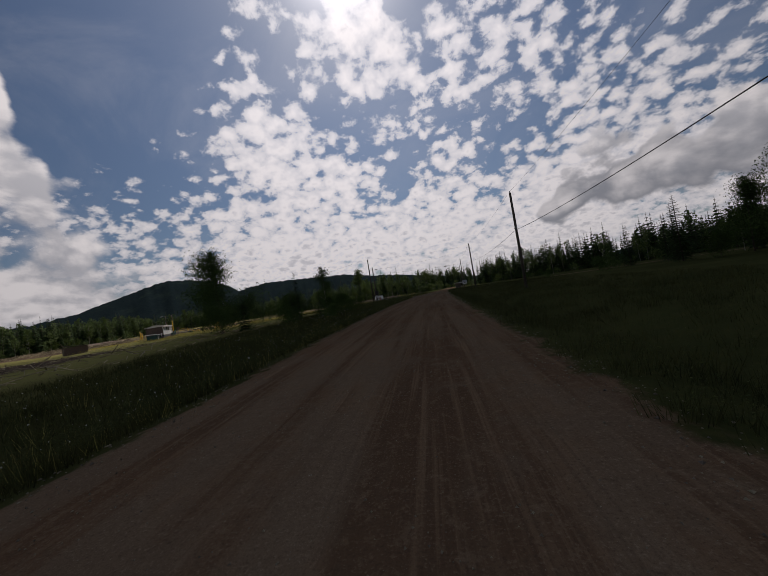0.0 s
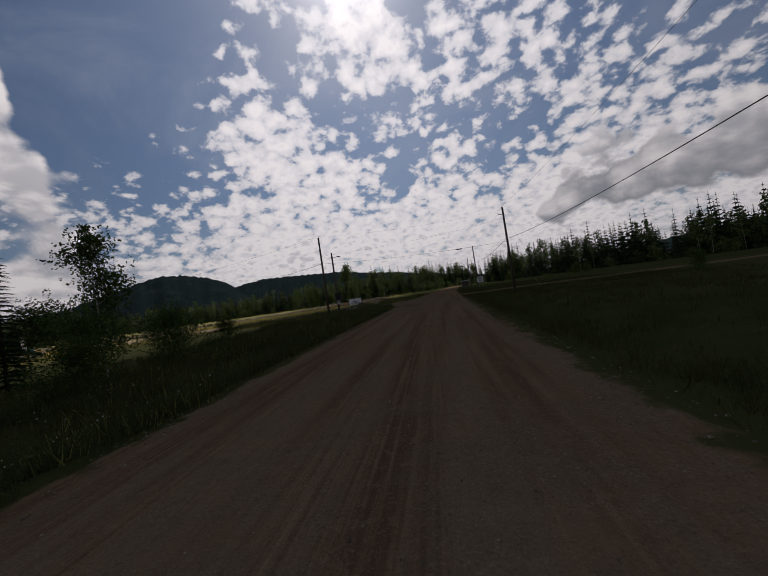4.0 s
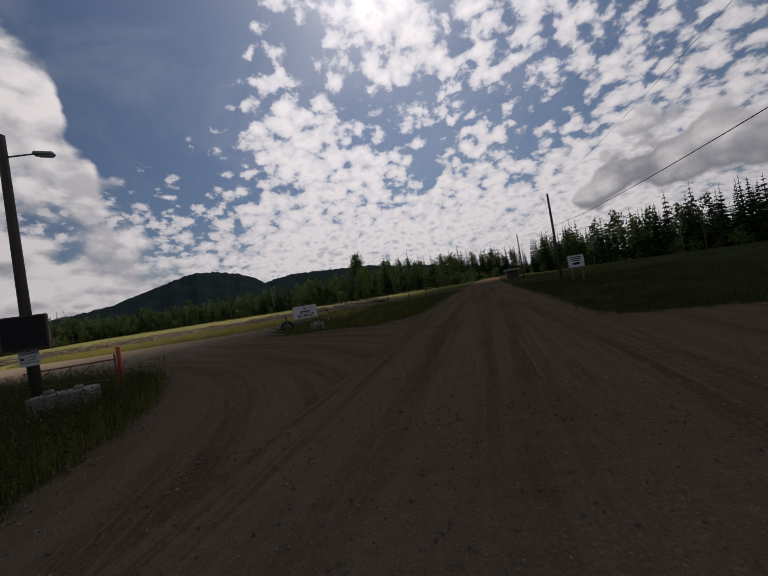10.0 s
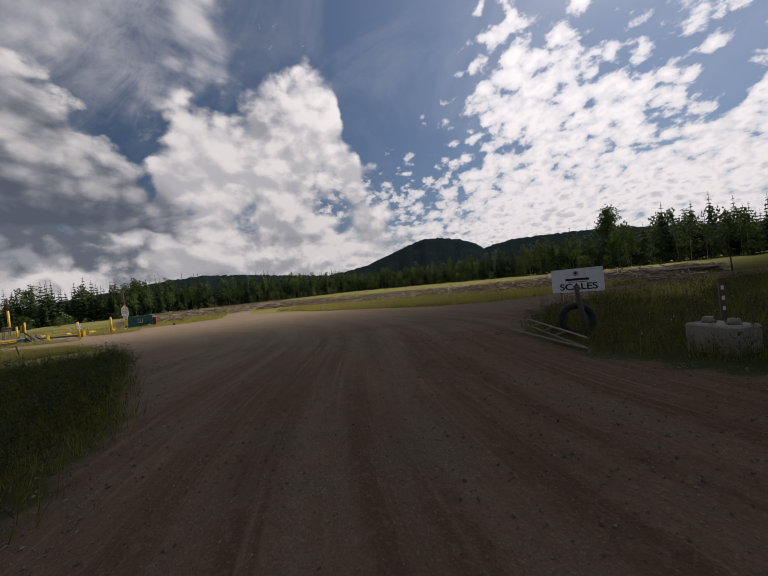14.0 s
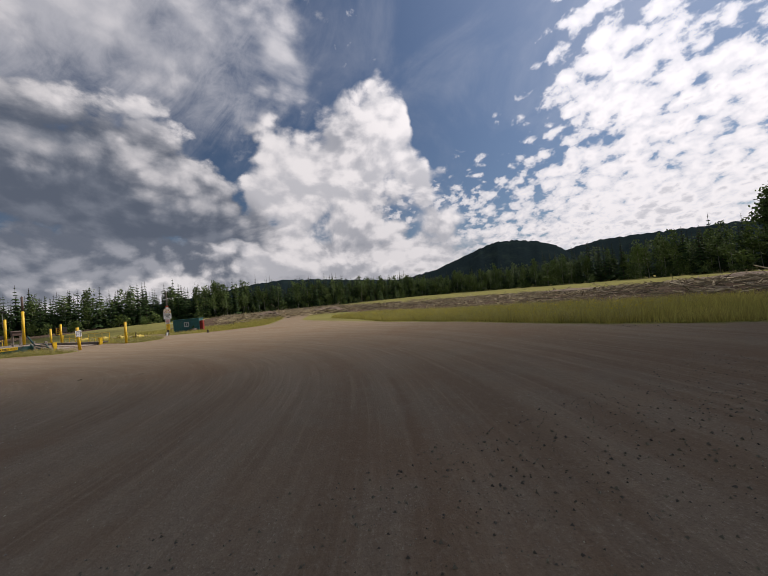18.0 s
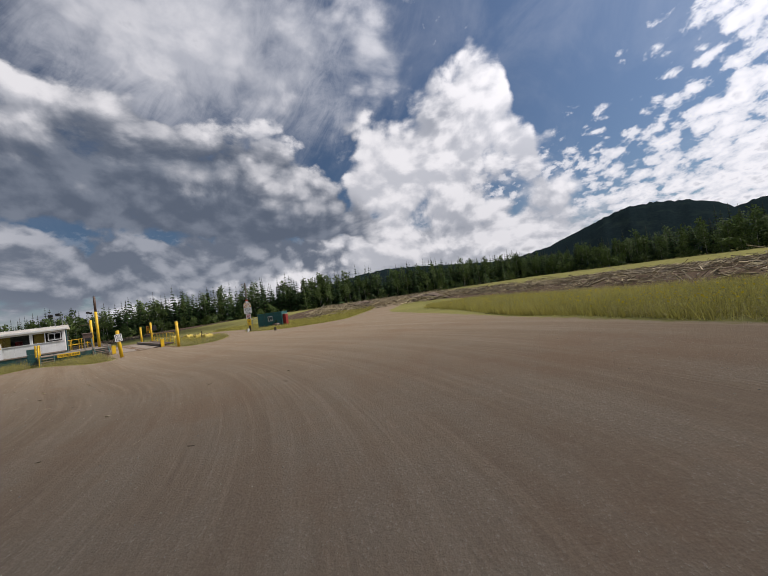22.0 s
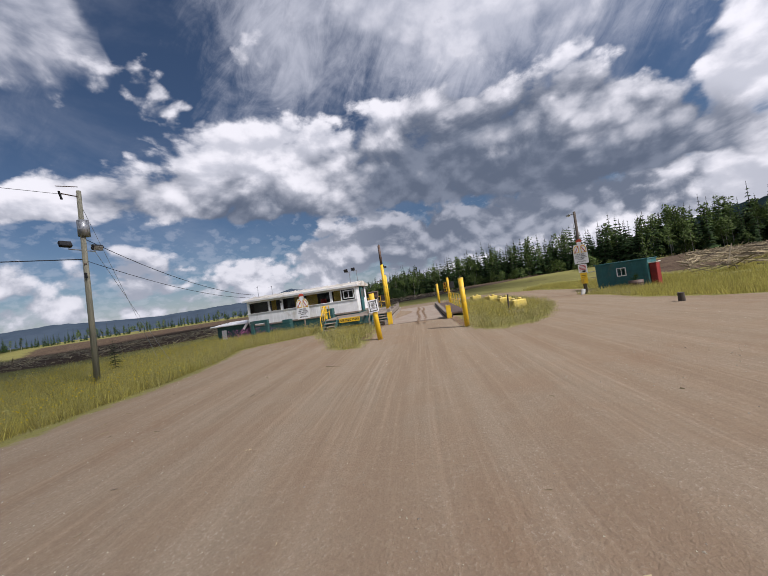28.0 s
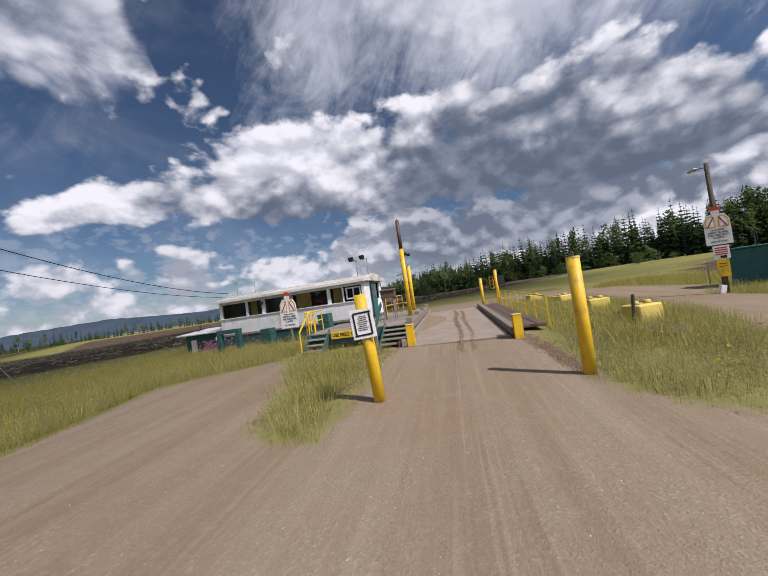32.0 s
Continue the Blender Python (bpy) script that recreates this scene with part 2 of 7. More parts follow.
# a thin combed veil high in the south-west
combed = W.xyz(W.math("ADD", W.math("MULTIPLY", az, 0.07), W.math("MULTIPLY", el, 0.05)), W.math("MULTIPLY", el, 0.045), 0.0)
streak = W.math("ADD", W.math("MULTIPLY", W.noise(combed, 3.0, 8.0, 0.66, 0.8), 0.38), W.math("MULTIPLY", W.noise(tall, 3.2, 7.0, 0.6, 0.4), 0.62))
streak_mask = W.math("MULTIPLY", W.step(W.math("ADD", streak, summed(((112, 38, 34, 11, 0.20), (168, 36, 7, 10, -0.12), (150, 42, 12, 8, 0.08)))), 0.44, 0.80), W.math("MULTIPLY", W.step(az, 62.0, 92.0), W.step(el, 18.0, 30.0)))

shine = W.math("ADD", 1.0, W.math("MULTIPLY", W.math("POWER", toward, 3.5), 0.85))
glare = W.math("MULTIPLY", W.math("POWER", toward, 200.0), 1.6)
blue = W.mix(1.0, sky.outputs[0], (0.044, 0.050, 0.053), "MULTIPLY")
puff_colour = W.mix(puff_thick, (0.62, 0.65, 0.70), W.mix(W.step(puff, 1.22, 1.46), (0.85, 0.855, 0.87), (0.56, 0.58, 0.62)))
veil = W.noise(W.xyz(W.math("MULTIPLY", dx, 1.2), W.math("MULTIPLY", dy, 2.0), W.math("MULTIPLY", dz, 1.9)), 2.3, 6.0, 0.6, 0.5)
thin = W.mix(W.math("MULTIPLY", W.step(veil, 0.42, 0.74), 0.16), blue, (0.52, 0.55, 0.60))
thin = W.mix(W.math("MULTIPLY", streak_mask, 0.80), thin, (0.58, 0.61, 0.66))
cloudy = W.mix(W.math("MULTIPLY", puff_mask, W.math("SUBTRACT", 0.96, W.math("MULTIPLY", W.step(az, 60.0, 80.0), 0.8))), thin, puff_colour)
cloudy = W.mix(W.math("MULTIPLY", upper_mask, 0.85), cloudy, upper_colour)
cloudy = W.mix(W.math("MULTIPLY", row_mask, 0.95), cloudy, row_colour)
cloudy = W.mix(lobe_mask, cloudy, lobe_colour)
cloudy = W.mix(main_mask, cloudy, main_colour)
cloudy = W.mix(east_mask, cloudy, east_colour)
haze = W.math("MULTIPLY", W.math("SUBTRACT", 1.0, W.step(el, 0.0, 7.0)), 0.4)
shaded = W.mix(haze, cloudy, (0.50, 0.53, 0.58))
bright = W.add("ShaderNodeVectorMath", operation="SCALE")
W.put(bright.inputs[0], shaded)
W.put(bright.inputs[3], shine)
glow = W.add("ShaderNodeVectorMath", operation="ADD")
W.put(glow.inputs[0], bright.outputs[0])
W.put(glow.inputs[1], W.xyz(glare, glare, glare))
back = W.add("ShaderNodeBackground")
W.put(back.inputs[0], glow.outputs[0])
back.inputs[1].default_value = 1.0
world_out = W.add("ShaderNodeOutputWorld")
W.tree.links.new(back.outputs[0], world_out.inputs[0])


# ---------------------------------------------------------------- materials
def material(name, base, second=None, scale=4.0, rough=0.8, metal=0.0, bump=0.0, bump_scale=None, spread=0.0,
             stretch=(1, 1, 1), spec=0.3, dirt=None, dirt_scale=1.2, island=0.0, through_light=0.0):
    """A surface of two colours mixed by noise, with relief, an optional second layer of dirt, and a change of tone from piece to piece."""
    m = bpy.data.materials.new(name)
    m.use_nodes = True
    N = Nodes(m.node_tree)
    bsdf = m.node_tree.nodes["Principled BSDF"]
    where = N.add("ShaderNodeTexCoord").outputs["Object"]
    if stretch != (1, 1, 1):
        where = N.vmath("MULTIPLY", where, stretch)
    fac = N.noise(where, scale, 5.0, 0.6)
    colour = N.mix(N.step(fac, 0.32, 0.68), base, second or tuple(c * 0.75 for c in base))
    if dirt:
        colour = N.mix(N.step(N.noise(where, dirt_scale, 6.0, 0.65), 0.5, 0.72), colour, dirt)
    if spread:
        value = N.add("ShaderNodeObjectInfo").outputs["Random"]
        colour = N.mix(1.0, colour, N.mix(value, (1 - spread,) * 3, (1 + spread,) * 3), "MULTIPLY")
    if island:
        value = N.add("ShaderNodeNewGeometry").outputs["Random Per Island"]
        colour = N.mix(1.0, colour, N.mix(value, (1 - island,) * 3, (1 + island * 0.9, 1 + island, 1 + island * 0.4)), "MULTIPLY")
    N.put(bsdf.inputs["Base Color"], colour)
    N.put(bsdf.inputs["Roughness"], N.math("ADD", rough - 0.08, N.math("MULTIPLY", fac, 0.16), clamp=True))
    bsdf.inputs["Metallic"].default_value = metal
    bsdf.inputs["Specular IOR Level"].default_value = spec
    if bump:
        b = N.add("ShaderNodeBump")
        b.inputs["Strength"].default_value, b.inputs["Distance"].default_value = bump, 0.02
        N.put(b.inputs["Height"], N.noise(where, bump_scale or scale * 4, 5.0, 0.6))
        N.put(bsdf.inputs["Normal"], b.outputs[0])
    if through_light:
        thin = N.add("ShaderNodeBsdfTranslucent")
        N.put(thin.inputs[0], colour)
        both = N.add("ShaderNodeMixShader")
        both.inputs[0].default_value = through_light
        m.node_tree.links.new(bsdf.outputs[0], both.inputs[1])
        m.node_tree.links.new(thin.outputs[0], both.inputs[2])
        m.node_tree.links.new(both.outputs[0], m.node_tree.nodes["Material Output"].inputs[0])
    return m


M = {
    "yellow": material("yellow_paint", (0.72, 0.46, 0.015), (0.62, 0.38, 0.012), 3.0, 0.5, bump=0.15, bump_scale=30, dirt=(0.30, 0.20, 0.06), dirt_scale=2.2, spec=0.4),
    "yellow_old": material("faded_yellow_paint", (0.60, 0.47, 0.10), (0.50, 0.40, 0.13), 2.5, 0.7, bump=0.3, bump_scale=25, dirt=(0.36, 0.30, 0.18), dirt_scale=3.0),
    "white": material("white_siding_paint", (0.74, 0.75, 0.74), (0.66, 0.67, 0.66), 1.5, 0.6, bump=0.1, dirt=(0.50, 0.47, 0.40), dirt_scale=0.9),
    "cream": material("cream_roof_metal", (0.60, 0.57, 0.51), (0.50, 0.47, 0.41), 1.2, 0.55, bump=0.1, dirt=(0.34, 0.28, 0.20), dirt_scale=1.5),
    "green": material("dark_green_paint", (0.022, 0.075, 0.075), (0.03, 0.095, 0.09), 2.0, 0.55, bump=0.15, dirt=(0.09, 0.10, 0.09), dirt_scale=1.4),
    "teal": material("teal_container_paint", (0.03, 0.13, 0.135), (0.025, 0.105, 0.11), 2.0, 0.55, bump=0.1, dirt=(0.07, 0.12, 0.11), dirt_scale=1.1),
    "red": material("red_paint", (0.24, 0.025, 0.022), (0.18, 0.02, 0.018), 3.0, 0.55, bump=0.1, dirt=(0.20, 0.07, 0.05)),
    "orange": material("orange_red_paint", (0.50, 0.07, 0.03), (0.38, 0.05, 0.03), 4.0, 0.6, bump=0.2, dirt=(0.20, 0.08, 0.05), dirt_scale=3.0),
    "pole": material("weathered_pole_wood", (0.10, 0.085, 0.07), (0.065, 0.055, 0.045), 2.0, 0.9, bump=0.5, bump_scale=14, stretch=(6, 6, 0.4)),
    "wood": material("grey_weathered_wood", (0.26, 0.22, 0.175), (0.17, 0.145, 0.12), 3.0, 0.9, bump=0.4, bump_scale=18, stretch=(5, 5, 0.6), spread=0.2),
    "slash": material("broken_wood", (0.36, 0.29, 0.21), (0.20, 0.16, 0.115), 3.0, 0.9, bump=0.3, island=0.5),
    "rust": material("rusty_gate_paint", (0.22, 0.085, 0.05), (0.13, 0.06, 0.04), 5.0, 0.75, bump=0.3, bump_scale=30, dirt=(0.12, 0.075, 0.05), dirt_scale=4.0),
    "steel": material("rusty_steel", (0.10, 0.075, 0.06), (0.16, 0.10, 0.07), 5.0, 0.65, 0.5, bump=0.3, bump_scale=30),
    "dark": material("black_rubber", (0.018, 0.018, 0.019), (0.03, 0.03, 0.03), 8.0, 0.75, bump=0.3),
    "grey": material("galvanised_metal", (0.38, 0.39, 0.40), (0.28, 0.29, 0.30), 6.0, 0.45, 0.7, bump=0.05),
    "brown": material("brown_pipe_paint_and_wall_shade", (0.09, 0.06, 0.05), (0.12, 0.08, 0.06), 4.0, 0.6, bump=0.2),
    "concrete": material("worn_concrete", (0.27, 0.245, 0.205), (0.20, 0.18, 0.155), 2.5, 0.9, bump=0.5, bump_scale=20, dirt=(0.22, 0.18, 0.14), dirt_scale=1.6),
    "deck": material("dusty_concrete_deck", (0.27, 0.225, 0.180), (0.23, 0.185, 0.145), 1.2, 0.92, bump=0.4, bump_scale=25, dirt=(0.25, 0.175, 0.125), dirt_scale=1.1),
    "sign": material("white_sign_face", (0.76, 0.77, 0.78), (0.70, 0.71, 0.72), 2.0, 0.45, dirt=(0.58, 0.57, 0.53), dirt_scale=1.5),
    "ink": material("black_sign_ink", (0.015, 0.015, 0.018), None, 3.0, 0.5),
    "red_ink": material("red_sign_ink", (0.45, 0.03, 0.03), None, 3.0, 0.5),
    "lens_red": material("signal_lens_red", (0.40, 0.03, 0.02), None, 3.0, 0.3),
    "lens_amber": material("signal_lens_amber", (0.55, 0.22, 0.02), None, 3.0, 0.3),
    "lens_green": material("signal_lens_dark", (0.02, 0.09, 0.06), None, 3.0, 0.3),
    "wire": material("black_cable", (0.012, 0.012, 0.013), None, 3.0, 0.6),
    "curtain": material("ochre_wall_board", (0.42, 0.28, 0.06), (0.36, 0.23, 0.05), 3.0, 0.8),
    "inside": material("shaded_room_colour", (0.12, 0.11, 0.10), (0.09, 0.085, 0.08), 3.0, 0.9),
    "pane_dark": None,
    "bark": material("spruce_bark", (0.075, 0.058, 0.045), (0.05, 0.04, 0.032), 5.0, 0.95, bump=0.6, bump_scale=20, stretch=(4, 4, 0.7)),
    "pale_bark": material("aspen_bark", (0.34, 0.33, 0.29), (0.20, 0.19, 0.16), 3.0, 0.9, bump=0.4, bump_scale=12, stretch=(1, 1, 3)),
    "spruce": material("spruce_needles", (0.026, 0.046, 0.020), (0.040, 0.066, 0.028), 0.6, 0.75, island=0.45, through_light=0.15, spec=0.04),
    "aspen": material("aspen_leaves", (0.080, 0.118, 0.042), (0.105, 0.142, 0.055), 0.5, 0.65, island=0.5, through_light=0.16, spec=0.04),
    "willow": material("willow_leaves", (0.04, 0.07, 0.022), (0.06, 0.095, 0.03), 2.0, 0.65, island=0.5, through_light=0.3, spec=0.04),
    # roadside grass darkened in colour, in place of cloud shade
    "blades": material("shaded_meadow_grass", (0.034, 0.039, 0.017), (0.058, 0.059, 0.025), 0.35, 0.7, island=0.5, through_light=0.3, spec=0.04),
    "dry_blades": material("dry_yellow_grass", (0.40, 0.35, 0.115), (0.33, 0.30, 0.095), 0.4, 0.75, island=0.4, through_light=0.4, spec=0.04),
    # lighter copy of the grass, its sunlight put into the colour
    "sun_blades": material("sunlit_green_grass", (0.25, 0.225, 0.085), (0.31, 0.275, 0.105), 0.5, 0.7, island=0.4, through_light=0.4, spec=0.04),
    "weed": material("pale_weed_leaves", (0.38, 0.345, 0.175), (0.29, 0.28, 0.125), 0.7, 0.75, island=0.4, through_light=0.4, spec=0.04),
    "seed": material("dry_seed_heads", (0.46, 0.39, 0.25), (0.34, 0.26, 0.16), 0.7, 0.8, island=0.4, through_light=0.2, spec=0.04),
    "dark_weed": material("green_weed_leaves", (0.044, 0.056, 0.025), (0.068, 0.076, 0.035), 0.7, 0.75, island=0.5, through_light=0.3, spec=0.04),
    "old_rubber": material("dusty_grey_rubber", (0.13, 0.115, 0.095), (0.075, 0.068, 0.06), 5.0, 0.9, bump=0.4, bump_scale=30),
    "petal": material("white_petals", (0.70, 0.70, 0.66), None, 3.0, 0.7, through_light=0.2, spec=0.04),
    "yellow_petal": material("yellow_petals", (0.62, 0.48, 0.03), None, 3.0, 0.7, through_light=0.2, spec=0.04),
    "fireweed": material("fireweed_petals", (0.42, 0.16, 0.32), (0.35, 0.12, 0.28), 3.0, 0.7, through_light=0.2, spec=0.04),
    "olive_blades": material("olive_weedy_grass", (0.120, 0.112, 0.034), (0.190, 0.168, 0.052), 0.35, 0.7, island=0.5, through_light=0.3, spec=0.04),
    "pale_stone": material("pale_gravel_stone", (0.30, 0.27, 0.23), (0.38, 0.345, 0.30), 6.0, 0.9, bump=0.4, island=0.35, spec=0.05),
    "stone": material("grey_stone", (0.125, 0.110, 0.092), (0.19, 0.170, 0.146), 6.0, 0.9, bump=0.4, island=0.4, spec=0.05),
    # distance haze put into both hill colours: bluer, and paler on far_hill
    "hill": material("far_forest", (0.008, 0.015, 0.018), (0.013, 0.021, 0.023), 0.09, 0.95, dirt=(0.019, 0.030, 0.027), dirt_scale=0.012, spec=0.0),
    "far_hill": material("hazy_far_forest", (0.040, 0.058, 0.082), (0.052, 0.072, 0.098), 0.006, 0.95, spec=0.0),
    "cloud": material("shade_cloud", (0.9, 0.9, 0.9), None, 0.01, 1.0),
}
glass = bpy.data.materials.new("window_glass")
glass.use_nodes = True
gb = glass.node_tree.nodes["Principled BSDF"]
gb.inputs["Base Color"].default_value = (0.75, 0.8, 0.8, 1)
gb.inputs["Roughness"].default_value = 0.03
gb.inputs["Transmission Weight"].default_value = 1.0
gb.inputs["IOR"].default_value = 1.25
M["glass"] = glass


def ground_material():
    """Gravel, meadow and turned soil on one sheet, told apart by the sheet's own masks."""
    m = bpy.data.materials.new("gravel_meadow_and_soil")
    m.use_nodes = True
    N = Nodes(m.node_tree)
    bsdf = m.node_tree.nodes["Principled BSDF"]
    where = N.add("ShaderNodeTexCoord").outputs["Object"]
    gravel = N.add("ShaderNodeAttribute", attribute_name="gravel").outputs["Fac"]
    soil = N.add("ShaderNodeAttribute", attribute_name="soil").outputs["Fac"]
    lat = N.add("ShaderNodeAttribute", attribute_name="lateral").outputs["Fac"]
    along = N.add("ShaderNodeAttribute", attribute_name="along").outputs["Fac"]
    # 0 in the shaded east, 1 in the sunlit west
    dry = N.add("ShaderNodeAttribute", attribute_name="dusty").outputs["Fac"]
    edge = N.math("ADD", gravel, N.math("MULTIPLY", N.math("SUBTRACT", N.noise(where, 1.6, 5.0, 0.65), 0.5), 0.75))
    on_gravel = N.step(edge, 0.44, 0.60)
    # gravel: damp clay ruts along the wheel tracks, pale dust between, stones
    track = N.noise(N.xyz(N.math("MULTIPLY", lat, 1.0), N.math("MULTIPLY", along, 0.045), 0.0), 1.35, 4.0, 0.6)
    streaks = N.noise(N.xyz(N.math("MULTIPLY", lat, 5.0), N.math("MULTIPLY", along, 0.12), 3.0), 1.6, 4.0, 0.65)
    wear = N.math("ADD", N.math("MULTIPLY", N.step(track, 0.38, 0.64), N.math("SUBTRACT", 1.0, N.math("MULTIPLY", dry, 0.78))), N.math("MULTIPLY", dry, 0.40))
    dust = N.mix(wear, (0.118, 0.086, 0.064), (0.200, 0.158, 0.122))
    dust = N.mix(N.math("MULTIPLY", N.step(streaks, 0.50, 0.70), N.math("SUBTRACT", 0.8, N.math("MULTIPLY", dry, 0.42))), dust, (0.225, 0.180, 0.140))
    # narrow tread lines left by tyres
    tread = N.noise(N.xyz(N.math("MULTIPLY", lat, 13.0), N.math("MULTIPLY", along, 0.16), 7.0), 1.4, 3.0, 0.6)
    ragged = N.step(N.noise(N.xyz(N.math("MULTIPLY", lat, 0.5), N.math("MULTIPLY", along, 0.09), 1.0), 1.5, 3.0, 0.6), 0.42, 0.60)
    dust = N.mix(N.math("MULTIPLY", N.math("MULTIPLY", N.step(tread, 0.53, 0.66), ragged), N.math("SUBTRACT", 0.55, N.math("MULTIPLY", dry, 0.22))), dust, (0.105, 0.082, 0.064))
    dust = N.mix(N.math("MULTIPLY", N.math("MULTIPLY", N.step(tread, 0.46, 0.34), ragged), N.math("SUBTRACT", 0.40, N.math("MULTIPLY", dry, 0.16))), dust, (0.250, 0.212, 0.172))
    dust = N.mix(N.math("MULTIPLY", N.step(N.noise(where, 0.22, 4.0), 0.48, 0.68), 0.5), dust, (0.150, 0.102, 0.072))
    pebble = N.noise(where, 34.0, 3.0, 0.7)
    grit = N.noise(where, 110.0, 2.0, 0.6)
    # drifts of grey gravel between bare clay
    drift = N.step(N.math("ADD", N.math("MULTIPLY", track, 0.5), N.math("MULTIPLY", N.noise(where, 0.9, 6.0, 0.65), 0.6)), 0.50, 0.62)
    clump = N.noise(where, 7.0, 5.0, 0.7)
    dust = N.mix(N.math("MULTIPLY", drift, N.math("SUBTRACT", 0.5, N.math("MULTIPLY", dry, 0.3))), dust, (0.165, 0.150, 0.130))
    dust = N.mix(N.math("MULTIPLY", N.step(clump, 0.54, 0.66), N.math("SUBTRACT", 0.42, N.math("MULTIPLY", dry, 0.26))), dust, (0.115, 0.094, 0.075))
    dust = N.mix(N.math("MULTIPLY", N.step(clump, 0.46, 0.36), N.math("SUBTRACT", 0.36, N.math("MULTIPLY", dry, 0.2))), dust, (0.235, 0.205, 0.168))
    dust = N.mix(N.math("MULTIPLY", N.step(pebble, 0.55, 0.68), N.math("ADD", N.math("SUBTRACT", 0.36, N.math("MULTIPLY", dry, 0.18)), N.math("MULTIPLY", drift, 0.2))), dust, (0.29, 0.265, 0.232))
    dust = N.mix(N.math("MULTIPLY", N.step(pebble, 0.46, 0.32), N.math("SUBTRACT", 0.48, N.math("MULTIPLY", dry, 0.22))), dust, (0.075, 0.060, 0.050))
    dust = N.mix(N.math("MULTIPLY", N.step(grit, 0.5, 0.66), 0.35), dust, (0.095, 0.077, 0.063))
    # road clay browner, yard paler; cloud shade and sun also put into colour
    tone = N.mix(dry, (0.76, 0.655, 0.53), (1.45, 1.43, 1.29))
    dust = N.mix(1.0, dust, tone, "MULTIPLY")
    # meadow: drier in the west, darkened in the east as shade put into colour
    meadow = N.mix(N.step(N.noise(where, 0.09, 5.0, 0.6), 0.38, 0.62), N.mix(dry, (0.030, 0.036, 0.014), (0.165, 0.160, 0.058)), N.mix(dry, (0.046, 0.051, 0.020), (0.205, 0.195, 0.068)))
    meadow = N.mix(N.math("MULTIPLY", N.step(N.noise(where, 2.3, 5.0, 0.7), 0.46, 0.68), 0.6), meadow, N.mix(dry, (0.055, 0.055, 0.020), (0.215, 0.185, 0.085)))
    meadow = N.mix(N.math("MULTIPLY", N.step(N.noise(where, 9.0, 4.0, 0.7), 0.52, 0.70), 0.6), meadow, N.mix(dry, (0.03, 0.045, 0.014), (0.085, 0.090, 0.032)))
    # turned soil with wood rests
    earth = N.mix(N.step(N.noise(where, 0.35, 6.0, 0.65), 0.36, 0.64), (0.066, 0.047, 0.034), (0.108, 0.080, 0.057))
    earth = N.mix(N.math("MULTIPLY", N.step(N.noise(where, 3.0, 5.0, 0.7), 0.55, 0.66), 0.7), earth, (0.20, 0.16, 0.115))
    on_soil = N.step(N.math("ADD", soil, N.math("MULTIPLY", N.math("SUBTRACT", N.noise(where, 0.16, 6.0, 0.65), 0.5), 0.9)), 0.42, 0.62)
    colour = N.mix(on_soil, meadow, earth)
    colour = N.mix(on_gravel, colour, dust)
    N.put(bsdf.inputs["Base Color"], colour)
    bsdf.inputs["Roughness"].default_value = 0.95
    bsdf.inputs["Specular IOR Level"].default_value = 0.0
    b = N.add("ShaderNodeBump")
    b.inputs["Strength"].default_value, b.inputs["Distance"].default_value = 0.55, 0.03
    N.put(b.inputs["Height"], N.math("ADD", pebble, N.math("MULTIPLY", track, 0.25)))
    N.put(bsdf.inputs["Normal"], b.outputs[0])
    return m


M["ground"] = ground_material()


# ---------------------------------------------------------------- the lie of the land
def smooth(a, b, x):
    t = np.clip((np.asarray(x, float) - a) / (b - a), 0, 1)
    return t * t * (3 - 2 * t)


ROAD = [(-0.8, -400), (-1.5, 0), (-2.1, 25), (-2.2, 45), (-1.9, 70), (-0.7, 95), (1.6, 140), (6.5, 200), (20, 300), (58, 420)]
# southern and northern edge of the gravel yard
YARD_SOUTH = [
    (-5.6, 65.2), (-6.4, 70.2), (-9.0, 74.2), (-13.0, 78.0), (-18, 79.6), (-29, 79.6), (-38, 78.2), (-43.4, 76.7), (-47.5, 74.7),
    (-51.8, 71.4), (-54.9, 67.8), (-58.4, 68.8), (-57.1, 71.6), (-55.4, 74.4), (-55.7, 76.3), (-57.5, 75.7), (-60.8, 73.0),
    (-61.6, 75.4), (-59.2, 77.5), (-59.0, 79.4), (-60.8, 80.2), (-64.3, 79.6), (-68.8, 78.2), (-73.3, 75.2), (-76.4, 72.2), (-77.8, 77.0),
    (-72.0, 80.8), (-68.0, 82.4), (-65.5, 85.2), (-65.3, 88.4), (-67.2, 90.8), (-74, 92.4), (-84, 95.0), (-100, 98)]
YARD_NORTH = [
    (-130, 104), (-130, 110), (-100, 104), (-80, 98.6), (-73, 96.2), (-66, 95.6), (-57.7, 96.6), (-48.7, 98.0), (-37.7, 99.2),
    (-30.5, 100.0), (-26.3, 101.2), (-23, 104.5), (-18, 112), (-10, 126), (-4.0, 140), (0, 150), (0, 140), (-7, 125), (-14, 110),
    (-18.4, 101.8), (-19.2, 95.8), (-16.6, 89.6), (-13.6, 87.2), (-9.8, 86.8), (-7.0, 85.6), (-4.6, 88.6), (-3, 80)]
YARD = YARD_SOUTH + YARD_NORTH
SIDE_ROAD = [(0.2, 77.0), (5.7, 75.6), (13, 74.2), (30, 73.0), (60, 75), (120, 88)]
